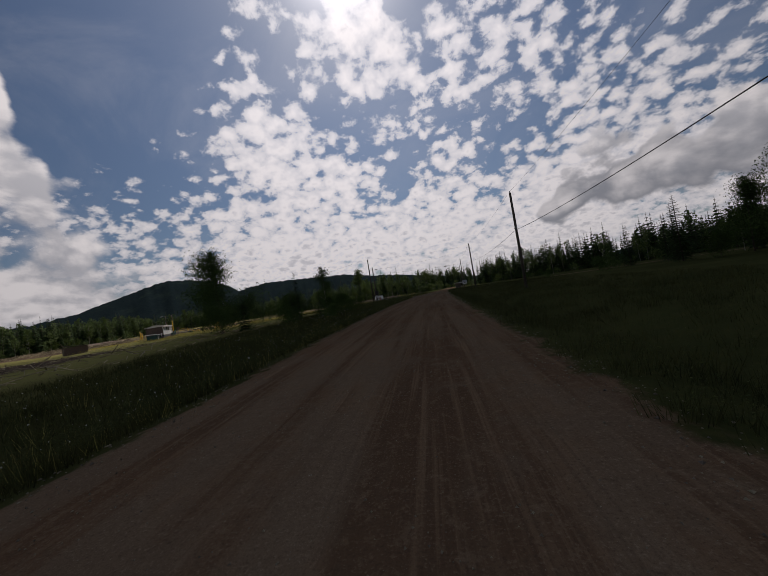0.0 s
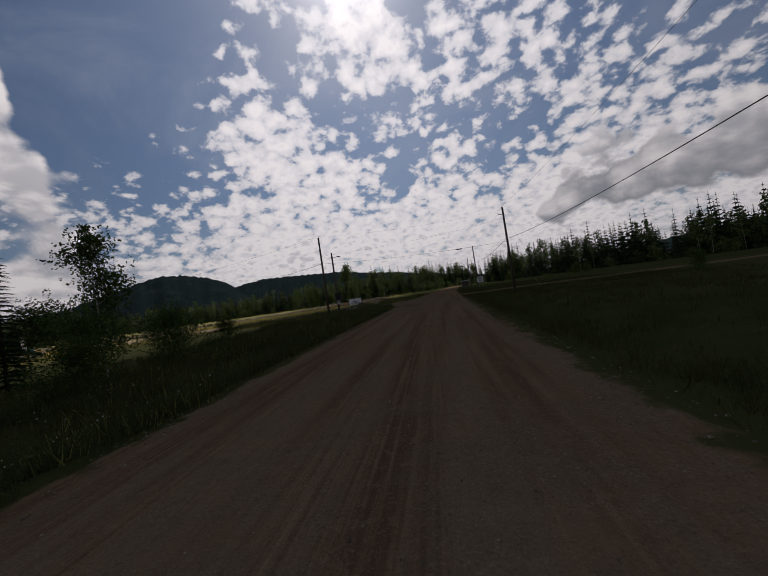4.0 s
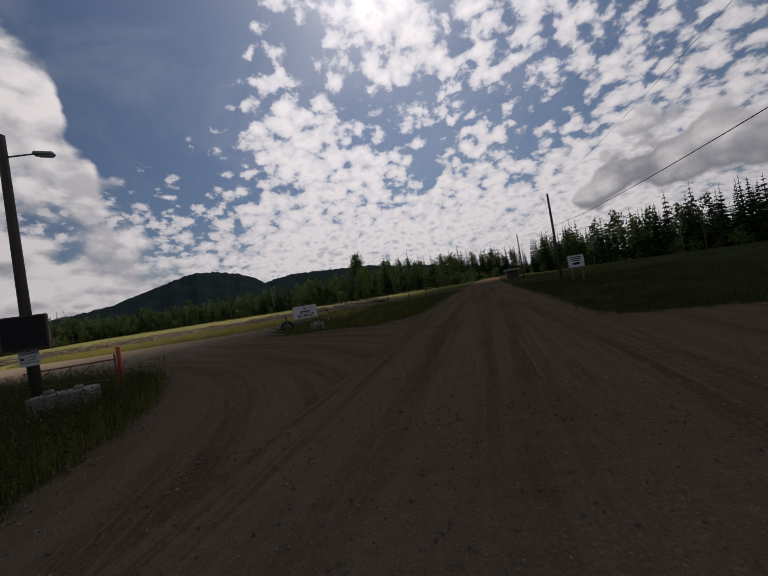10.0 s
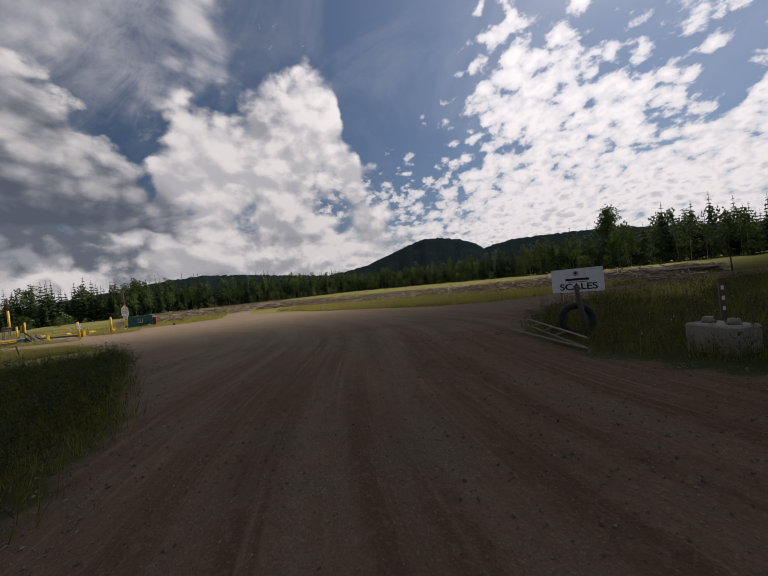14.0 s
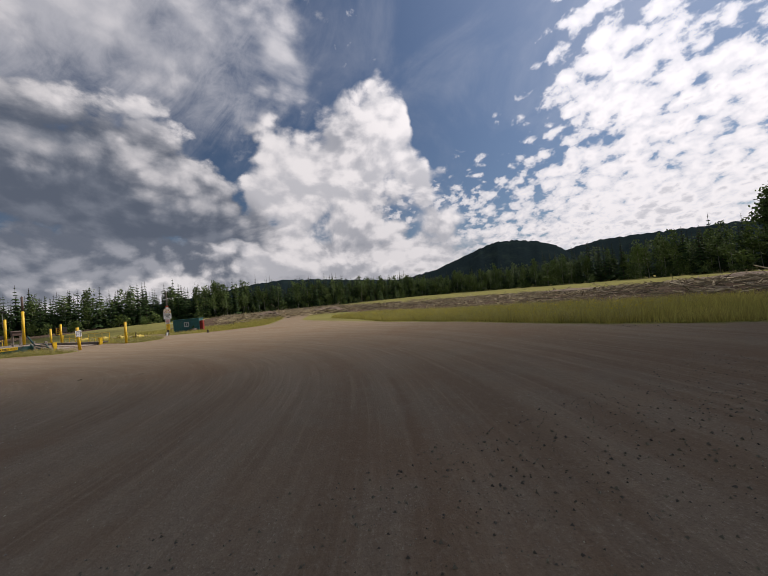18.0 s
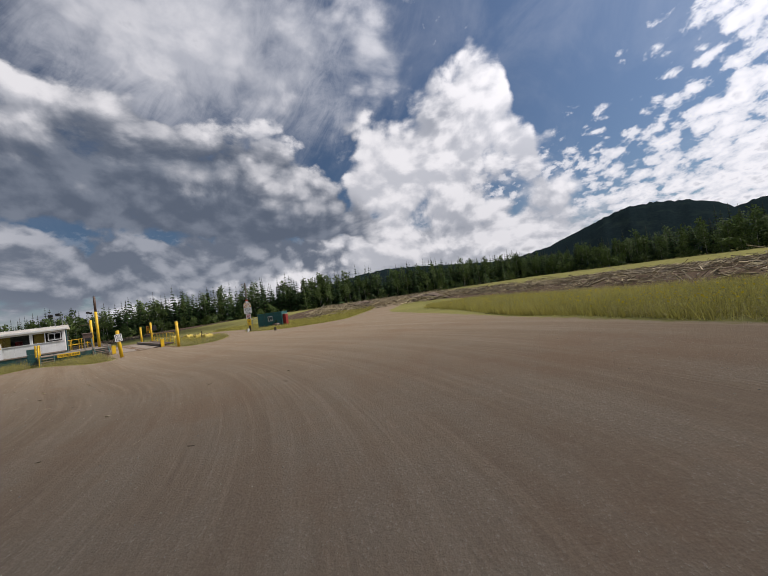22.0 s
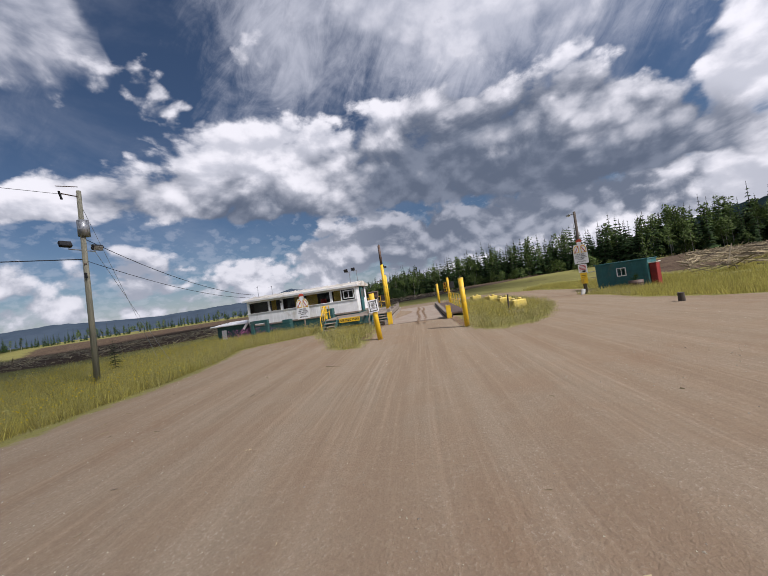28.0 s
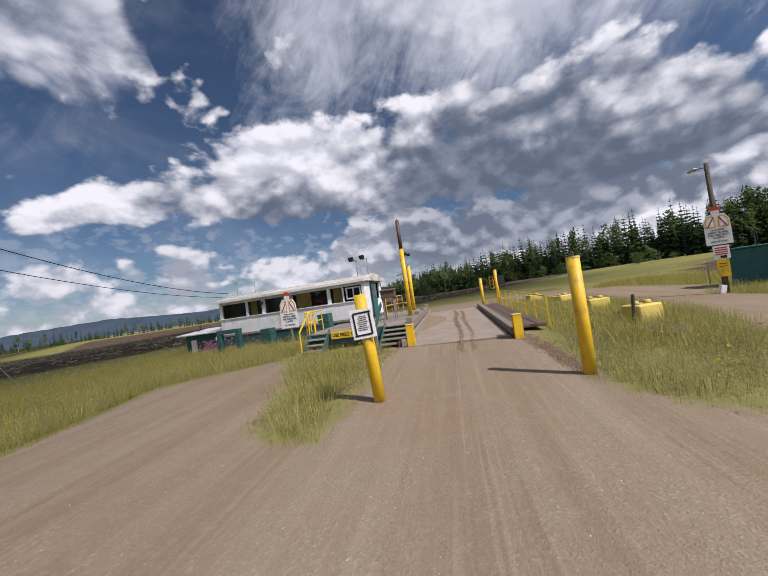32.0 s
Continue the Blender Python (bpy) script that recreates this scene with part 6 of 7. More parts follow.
z0, z1 = h(*on_scale(0, 0)) + 0.05, h(*on_scale(0, 12)) + 0.07
pitch = math.degrees(math.atan2(z1 - z0, 12.0))
deck = thing("weigh_scale", SO[0], SO[1], z0, ST, "concrete vehicle weigh scale with timber kerbs and dried mud tracks", "weigh scale")
deck.matrix_basis = pose(SO[0], SO[1], z0, 0, 0, ST) @ pose(0, 0, 0, pitch, 0, 0)
for k in range(4):
    part("deck_slab", box((3.0, 2.98, 0.22), (0, 1.5 + 3 * k, -0.11), bevel=0.012), M["deck"], deck)
for side in (-1, 1):
    kerb = part("timber_kerb", box((0.26, 11.9, 0.24), (side * 1.66, 6.0, 0.10), bevel=0.02), M["wood"], deck, "grey squared timber kerb")
    part("steel_edge", box((0.10, 11.8, 0.30), (side * 1.86, 6.0, 0.02), bevel=0.01), M["steel"], kerb)
plank = part("walkway", box((0.85, 10.5, 0.10), (2.35, 6.2, 0.06), bevel=0.015), M["brown"], deck, "brown steel walkway beside the deck")


def yellow_post(l, s, tall, r, label, name="bollard", z=None, brown=0.0, cap=True, lean=0.0, group="yellow steel posts"):
    o = scale_thing(name, l, s, label, "post", group, z)
    cut = tall - brown
    top = Vector((lean, 0, tall))
    part("pipe", rod((0, 0, -0.15), (lean * cut / tall, 0, cut), r, r, 16), M["yellow"], o, "", True)
    if brown:
        part("upper_pipe", rod((lean * cut / tall, 0, cut), top, r * 0.86, r * 0.86, 14), M["brown"], o, "dark brown upper pipe", True)
    if cap:
        part("cap", rod(top - Vector((0, 0, 0.012)), top + Vector((0, 0, 0.02)), r * 1.05 if not brown else r * 0.9, r * 1.0 if not brown else r * 0.8, 16), M["yellow_old"] if not brown else M["brown"], o)
        part("lifting_eye", box((0.03, 0.09, 0.09), top + Vector((0, 0, 0.06)), bevel=0.008), M["steel"], o)
    return o


def local(x, y):
    v = SM.inverted() @ Vector((x, y, 0))
    return v.x, v.y


NL, NS = local(-57.25, 75.17)
npost = yellow_post(NL, NS, 1.86, 0.105, "leaning yellow steel post with a paper notice fixed to it", "notice_post", cap=False, lean=-0.12)
sheet = part("notice_board", box((0.40, 0.015, 0.50), (-0.09, -0.125, 1.36), (0, -4, 8), bevel=0.003), M["sign"], npost, "white framed notice")
fr = None
for ox, oz, wx, wz in ((0, 0.19, 0.30, 0.03), (0, -0.19, 0.30, 0.03), (0.135, 0, 0.03, 0.36), (-0.135, 0, 0.03, 0.36)):
    fr = box((wx, 0.006, wz), (-0.09 + ox, -0.137 + ox * 0.14, 1.36 + oz), (0, -4, 8), bm=fr)
part("notice_border", fr, M["ink"], sheet)
for k in range(8):
    part("text_bar", box((0.12 if k == 0 else 0.19 - 0.03 * (k % 3), 0.004, 0.012), (-0.09, -0.137, 1.49 - 0.033 * k), (0, -4, 8)), M["pole"], sheet)
RL, RS = local(-59.87, 77.6)
yellow_post(RL, RS, 1.98, 0.105, "thick tall yellow steel post beside the scale entrance")
yellow_post(1.95, 11.9, 1.95, 0.10, "yellow steel post at the far end of the scale")
cpost = yellow_post(3.0, 12.4, 2.42, 0.10, "yellow steel post carrying a traffic light", "signal_post")
house = part("signal_head", box((0.26, 0.24, 0.82), (-0.32, -0.10, 1.62), bevel=0.02), M["yellow"], cpost, "yellow traffic light housing")
part("back_plate", box((0.34, 0.02, 0.95), (-0.32, 0.03, 1.62), bevel=0.005), M["dark"], house)
for dz, mt in ((0.26, "lens_red"), (0.0, "lens_amber"), (-0.26, "lens_green")):
    part("lens", rod((-0.32, -0.215, 1.62 + dz), (-0.32, -0.235, 1.62 + dz), 0.095, 0.085, 14), M[mt], house)
    part("visor", rod((-0.32, -0.215, 1.66 + dz), (-0.32, -0.36, 1.69 + dz), 0.11, 0.10, 12, None, False), M["dark"], house)
part("signal_bracket", rod((-0.32, 0.0, 1.15), (0, 0, 1.15), 0.02, 0.02, 8), M["steel"], cpost)
part("signal_bracket", rod((-0.32, 0.0, 2.02), (0, 0, 2.02), 0.02, 0.02, 8), M["steel"], cpost)
part("control_box", box((0.42, 0.30, 0.62), (0.30, 0.05, 1.72), bevel=0.02), M["dark"], cpost, "dark control box")
for l, s in ((1.70, -0.15), (-1.47, 0.15)):
    o = scale_thing("guard_post", l, s, "short yellow steel beam post at the scale entrance", "post", "short guard posts")
    part("web", box((0.03, 0.16, 0.80), (0, 0, 0.28), bevel=0.004), M["yellow"], o)
    for fy in (-0.10, 0.10):
        part("flange", box((0.24, 0.03, 0.80), (0, fy, 0.28), bevel=0.004), M["yellow"], o)
    part("cap_plate", box((0.25, 0.25, 0.02), (0, 0, 0.69), bevel=0.004), M["yellow_old"], o)
tall_z = PZ
yellow_post(-2.02, 5.0, 4.5, 0.105, "very tall post, yellow below and dark brown above", "tall_post", tall_z, brown=1.35)
p2 = yellow_post(-2.25, 8.8, 2.6, 0.105, "tall yellow post with lights and a bracket on the platform", "light_post", PZ)
part("cross_arm", rod((-0.75, 0, 2.15), (0.05, 0, 2.3), 0.025, 0.025, 8), M["steel"], p2)
part("shelf_box", box((0.42, 0.30, 0.36), (-0.38, 0, 0.85), bevel=0.02), M["dark"], p2, "dark box on a bracket")
part("mast", rod((-0.12, 0.1, 1.8), (-0.12, 0.1, 3.3), 0.02, 0.02, 8), M["grey"], p2)
part("floodlight", box((0.26, 0.14, 0.17), (-0.12, -0.02, 3.35), (25, 0, 20), bevel=0.02), M["dark"], p2)
part("floodlight", box((0.22, 0.12, 0.15), (0.10, 0.08, 3.28), (25, 0, -30), bevel=0.02), M["dark"], p2)


def railing(name, l0, s0, l1, s1, z_base, tall, posts, label, r=0.022):
    """Yellow pipe railing with two rails between two places of the scale's plan."""
    a, b = Vector((*on_scale(l0, s0), z_base[0])), Vector((*on_scale(l1, s1), z_base[1]))
    o = thing(name, a.x, a.y, a.z, 0, label, "railing", "yellow railings")
    d = b - a
    for k in range(posts):
        c = d * (k / (posts - 1))
        part("upright", rod(c, c + Vector((0, 0, tall)), r, r, 8), M["yellow"], o)
    for f in (1.0, 0.52):
        part("rail", rod(Vector((0, 0, tall * f)), d + Vector((0, 0, tall * f)), r, r, 8), M["yellow"], o)
    return o


railing("hand_railing", 2.78, 0.7, 2.78, 11.2, (z0 + 0.05, z1 + 0.05), 0.92, 8, "yellow pipe railing along the walkway of the scale")

# platform of planks between scale and scale house, with its steps
plat = thing("platform", *on_scale(-3.72, 5.6), PZ, ST, "raised plank platform with a green skirt beside the scale", "platform")
for k in range(24):
    part("plank", box((3.9, 0.335, 0.05), (0, -3.95 + 0.345 * k, -0.025), bevel=0.006), M["wood"], plat)
for px in (-1.9, 0, 1.9):
    part("joist", box((0.12, 8.2, 0.18), (px, 0.05, -0.14), bevel=0.01), M["wood"], plat)
for px in (-1.85, 1.85):
    for py in (-3.9, 0.0, 3.9):
        part("leg", box((0.16, 0.16, 0.95), (px, py, -0.52), bevel=0.01), M["wood"], plat)
part("skirt", box((3.7, 0.05, 0.42), (-0.05, -4.12, -0.27), bevel=0.008), M["green"], plat, "dark green skirt board")
part("edge_beam", box((0.24, 8.4, 0.30), (2.08, 0.0, -0.10), bevel=0.02), M["wood"], plat, "heavy grey timber edge beam")
for k in range(4):
    part("end_post", box((0.2, 0.2, 0.5), (2.1, -4.1 + 2.74 * k, -0.05), bevel=0.015), M["wood"], plat)


def steps(l, s, turn, count, wide, label, mat):
    x, y = on_scale(l, s)
    o = thing("steps", x, y, h(x, y), ST + turn, label, "steps", "wooden steps")
    rise = (PZ - h(x, y)) / count
    for k in range(count):
        part("tread", box((wide, 0.29, 0.045), (0, 0.26 * k + 0.14, rise * (k + 1) - 0.03), bevel=0.006), mat, o)
    for px in (-wide / 2, wide / 2):
        part("stringer", box((0.06, math.hypot(0.26 * count, rise * count) + 0.1, 0.22), (px, 0.13 * count, rise * count / 2 - 0.02), (math.degrees(math.atan2(rise, 0.26)), 0, 0), bevel=0.008), M["green"], o)
    return o


steps(-2.12, 0.25, 0, 5, 0.86, "grey wooden steps leading up to the platform", M["wood"])
steps(-5.15, 0.65, 0, 4, 0.7, "narrow dark steps beside the platform", M["wood"])
rail_l = thing("stair_rail", *on_scale(-2.66, 0.3), h(*on_scale(-2.66, 0.3)), ST, "dark slanting plank handrail beside the steps", "railing")
part("rail", box((0.05, 1.75, 0.16), (0, 0.75, 1.05), (28, 0, 0), bevel=0.01), M["green"], rail_l)
part("upright", box((0.09, 0.09, 1.05), (0, 0.08, 0.48), bevel=0.01), M["wood"], rail_l)
railing("platform_railing", -5.75, 1.75, -5.75, 3.4, (PZ, PZ), 0.85, 3, "yellow pipe railing on the platform", 0.025)
railing("platform_railing", -5.6, 1.65, -5.5, 1.95, (PZ, PZ), 0.85, 2, "yellow pipe railing at the platform end", 0.025)
railing("platform_railing", -3.7, 9.6, -2.3, 9.6, (PZ, PZ), 0.95, 3, "yellow pipe railing across the far platform end", 0.025)
railing("platform_railing", -5.6, 6.6, -2.6, 9.5, (PZ, PZ), 0.95, 6, "yellow pipe railing along the far platform", 0.025)
slant = thing("stair_rail", *on_scale(-5.55, 0.7), h(*on_scale(-5.55, 0.7)), ST, "slanting yellow pipe handrail of the narrow steps", "railing")
part("rail", rod((0, 0, 0.85), (0, 1.05, 1.55), 0.028, 0.028, 8), M["yellow"], slant)
part("upright", rod((0, 0, 0), (0, 0, 0.86), 0.028, 0.028, 8), M["yellow"], slant)
part("upright", rod((0, 1.05, 0.6), (0, 1.05, 1.56), 0.028, 0.028, 8), M["yellow"], slant)
stand = thing("card_stand", *on_scale(-2.75, 4.0), PZ, ST, "brown wooden writing stand on the platform", "stand")
for px in (-0.24, 0.24):
    for py in (-0.16, 0.16):
        part("leg", box((0.06, 0.06, 0.95), (px, py, 0.47), bevel=0.006), M["wood"], stand)
part("cabinet", box((0.62, 0.46, 0.36), (0, 0, 1.12), bevel=0.015), M["brown"], stand)
part("lid", box((0.70, 0.54, 0.04), (0, -0.02, 1.32), (6, 0, 0), bevel=0.01), M["brown"], stand)
freq = thing("radio_sign", *on_scale(-4.0, 1.38), PZ - 0.13, ST, "yellow board sign with dark writing below the platform", "sign")
fbz = part("board", box((1.25, 0.03, 0.26), (0, 0, 0), bevel=0.004), M["yellow"], freq)
writing("lettering", "USE FREQ 153.65", 0.17, M["ink"], fbz, pose(0, -0.018, 0), 1.12)


# ---------------------------------------------------------------- the scale house: local x along its long front, y into it
HX, HY, HT, LONG, DEEP = -58.65, 59.95, 124.0, 8.6, 3.1
HG, SILL, EAVE = 0.72, 2.34, 3.26
house_t = thing("scale_house", HX, HY, 0.0, HT, "white portable scale office with a long window row", "office")
part("skirting", box((LONG, DEEP - 0.1, 0.85), (LONG / 2, DEEP / 2, HG + 0.36), bevel=0.01), M["green"], house_t, "dark green skirting boards")
part("floor", box((LONG, DEEP, 0.12), (LONG / 2, DEEP / 2, 1.46), bevel=0.01), M["wood"], house_t)
for k in range(6):
    x0, x1 = LONG * k / 6, LONG * (k + 1) / 6
    panel_part = part("front_panel", box((x1 - x0 - 0.012, 0.07, SILL - 1.42), ((x0 + x1) / 2, 0.055, (SILL + 1.42) / 2), bevel=0.006), M["white"], house_t)
    for q in range(5):
        px = x0 + (x1 - x0) * (q + 0.5) / 5
        part("siding_board", box(((x1 - x0) / 5 - 0.012, 0.02, SILL - 1.44), (px, 0.012, (SILL + 1.42) / 2), bevel=0.004), M["white"], panel_part)
part("front_sill", box((LONG + 0.06, 0.16, 0.05), (LONG / 2, 0.03, SILL + 0.02), bevel=0.008), M["white"], house_t)
# rear and left walls darkened: their shaded side put into the colour
part("back_wall", box((LONG, 0.10, EAVE - 1.45), (LONG / 2, DEEP - 0.05, (EAVE + 1.45) / 2)), M["brown"], house_t)
part("left_wall", box((0.10, DEEP - 0.2, EAVE - 1.45), (0.05, DEEP / 2, (EAVE + 1.45) / 2)), M["brown"], house_t)
part("head_beam", box((LONG, 0.12, 0.14), (LONG / 2, 0.06, EAVE - 0.05), bevel=0.008), M["white"], house_t)
for f, w in ((0.0, 0.16), (0.205, 0.10), (0.325, 0.17), (0.53, 0.06), (0.775, 0.17), (0.865, 0.06), (1.0, 0.16)):
    part("front_post", box((w, 0.14, EAVE - SILL), (min(max(LONG * f, w / 2), LONG - w / 2), 0.06, (EAVE + SILL) / 2), bevel=0.008), M["white"], house_t)
for a, b, kind_of in ((0.02, 0.195, "dark"), (0.215, 0.31, "split"), (0.345, 0.525, "split"), (0.54, 0.765, "split"), (0.79, 0.86, "ochre"), (0.87, 0.985, "dark")):
    x0, x1 = LONG * a, LONG * b
    win = part("window", box((x1 - x0, 0.012, EAVE - SILL - 0.12), ((x0 + x1) / 2, 0.07, (EAVE + SILL) / 2 - 0.02)), M["glass"], house_t, "large front window pane")
    win.visible_shadow = False
    # dark board added behind each pane; the room's shade put into its colour
    part("room_board", box((x1 - x0, 0.03, EAVE - SILL - 0.1), ((x0 + x1) / 2, 0.62, (EAVE + SILL) / 2), bevel=0.004), M["inside"], win, "dark board behind the pane for the room's shade")
    if kind_of != "dark":
        xm = x0 if kind_of == "ochre" else (x0 + (x1 - x0) * (0.0 if a < 0.5 and a > 0.3 else 0.02))
        xe = x1 if kind_of == "ochre" else x0 + (x1 - x0) * 0.46
        if 0.33 < a < 0.5:
            xm, xe = x0 + (x1 - x0) * 0.5, x0 + (x1 - x0) * 0.85
        part("blind", box((xe - xm, 0.03, EAVE - SILL - 0.1), ((xm + xe) / 2, 0.30, (EAVE + SILL) / 2), bevel=0.004), M["curtain"], win, "ochre board behind the pane")
small = LONG * 0.93
wf = None
for ox, oz, wx, wz in ((0, 0.26, 0.78, 0.06), (0, -0.26, 0.78, 0.06), (0.36, 0, 0.06, 0.5), (-0.36, 0, 0.06, 0.5), (0, 0, 0.05, 0.5)):
    wf = box((wx, 0.06, wz), (small + ox, 0.03, 2.78 + oz), bevel=0.006, bm=wf)
part("window_frame", wf, M["white"], house_t)
# gable end towards the scale, door and windows
part("right_wall_low", box((0.10, DEEP - 0.2, SILL - 1.45), (LONG - 0.05, DEEP / 2, (SILL + 1.45) / 2)), M["white"], house_t)
for y0, y1, mt in ((0.15, 0.95, "white"), (0.95, 1.85, "teal"), (2.65, 3.0, "white")):
    part("right_wall_panel", box((0.10, y1 - y0 - 0.01, EAVE - SILL), (LONG - 0.05, (y0 + y1) / 2, (EAVE + SILL) / 2), bevel=0.004), M[mt], house_t)
dr = part("door", box((0.06, 0.86, 1.72), (LONG + 0.035, 1.40, 2.33), bevel=0.01), M["teal"], house_t, "blue green office door")
# opaque dark sheet as glass, the room's shade put into its colour
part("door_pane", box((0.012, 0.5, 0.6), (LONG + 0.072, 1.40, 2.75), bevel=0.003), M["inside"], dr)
part("handle", rod((LONG + 0.07, 1.08, 2.25), (LONG + 0.13, 1.08, 2.25), 0.02, 0.02, 8), M["grey"], dr)
side_win = part("window", box((0.012, 0.76, 0.80), (LONG - 0.02, 2.25, 2.8)), M["glass"], house_t)
side_win.visible_shadow = False
# roof: shallow gable, long along the front
rf = prism([(-0.22, EAVE + 0.02), (-0.20, EAVE + 0.13), (DEEP / 2, EAVE + 0.42), (DEEP + 0.20, EAVE + 0.13), (DEEP + 0.22, EAVE + 0.02)], LONG + 0.4,
           m=Matrix(((0, 1, 0, -0.2), (1, 0, 0, 0), (0, 0, 1, 0), (0, 0, 0, 1))))
roof = part("roof", rf, M["cream"], house_t, "faded cream metal roof")
for k in range(11):
    part("roof_rib", box((0.035, 1.78, 0.03), (-0.1 + 0.87 * k, DEEP / 4 - 0.1, EAVE + 0.29), (10.5, 0, 0)), M["cream"], roof)
part("fascia", box((LONG + 0.44, 0.03, 0.14), (LONG / 2, -0.235, EAVE + 0.075), bevel=0.006), M["white"], roof)
for hgt, x, y in ((0.95, 0.35, 1.2), (0.85, 1.5, 1.3)):
    an = part("antenna", rod((x, y, EAVE + 0.25), (x, y, EAVE + 0.25 + hgt), 0.014, 0.012, 6), M["grey"], house_t)
    part("cross_bar", rod((x - 0.25, y, EAVE + 0.15 + hgt), (x + 0.05, y, EAVE + 0.2 + hgt), 0.01, 0.01, 6), M["grey"], an)
for k, (x, y, top) in enumerate(((LONG - 0.55, 0.9, 4.45), (LONG - 0.15, 1.5, 4.55))):
    mast = part("lamp_mast", rod((x, y, EAVE), (x, y, top), 0.022, 0.022, 8), M["grey"], house_t)
    part("floodlight", box((0.30, 0.12, 0.22), (x - 0.22, y - 0.1, top + 0.08), (20, 0, -20), bevel=0.02), M["dark"], mast, "black floodlight on the mast")
    part("lamp_bracket", rod((x - 0.22, y - 0.08, top - 0.05), (x + 0.12, y, top - 0.05), 0.014, 0.014, 6), M["grey"], mast)
part("wall_lamp", box((0.16, 0.14, 0.18), (LONG * 0.325, -0.10, 2.95), bevel=0.02), M["dark"], house_t, "small black wall lamp")
# things seen in the office windows
for name, x, z, sx_, sz_, mt, label in (("cushion", 5.95, 2.55, 0.42, 0.34, "red", "bright red chair cushion behind the office window"), ("paper_stack", 4.2, 2.46, 0.22, 0.16, "sign", "white papers on the office sill"), ("paper_stack", 4.75, 2.46, 0.16, 0.15, "sign", "white papers on the office sill")):
    v = pose(HX, HY, 0, 0, 0, HT) @ Vector((x, 0.42, z))
    ob = thing(name, v.x, v.y, v.z, HT, label, name.replace("_", " "))
    part("body", box((sx_, 0.16, sz_), (0, 0, 0), bevel=0.05 if mt == "red" else 0.01), M[mt], ob)
for x, long, tall in ((1.75, 1.1, 1.0),):
    v = pose(HX, HY, 0, 0, 0, HT) @ Vector((x, -1.5, 0))
    ob = thing("timber_barrier", v.x, v.y, h(v.x, v.y), HT, "dark green timber barrier standing before the office", "barrier")
    for px in (-long / 2, long / 2):
        part("upright", box((0.24, 0.24, tall), (px, 0, tall / 2), bevel=0.012), M["green"], ob)
    part("cross_beam", box((long + 0.24, 0.25, 0.20), (0, 0, tall + 0.1), bevel=0.012), M["green"], ob)
for x, tall in ((3.55, 0.95), (6.75, 1.25)):
    v = pose(HX, HY, 0, 0, 0, HT) @ Vector((x, -0.9, 0))
    ob = thing("green_crate", v.x, v.y, h(v.x, v.y), HT, "dark green stacked timber box before the office", "crate")
    for k in range(3):
        part("board", box((0.55, 0.5, tall / 3 - 0.015), (0.02 * (k % 2), 0, tall / 3 * (k + 0.5)), bevel=0.012), M["green"], ob)
v = pose(HX, HY, 0, 0, 0, HT) @ Vector((-1.9, 1.2, 0))
ob = thing("lean_to", v.x, v.y, h(v.x, v.y), HT, "low dark lean-to with a white edged flat roof", "shed")
part("wall", box((2.6, 1.8, 1.15), (0, 0.3, 0.5), bevel=0.01), M["green"], ob)
part("roof", box((3.2, 2.4, 0.07), (0, 0.2, 1.24), (4, 0, 0), bevel=0.01), M["white"], ob)
part("panel", box((0.4, 0.03, 0.8), (-0.7, -0.64, 0.42), bevel=0.006), M["white"], ob, "white board leaning on the wall")
v = pose(HX, HY, 0, 0, 0, HT) @ Vector((-0.35, 0.3, 0))
ob = thing("wood_ramp", v.x, v.y, h(v.x, v.y), HT, "white slanting board beside the office end", "board")
part("board", box((0.85, 0.08, 0.16), (-0.1, 0, 1.0), (0, -48, 0), bevel=0.01), M["white"], ob)


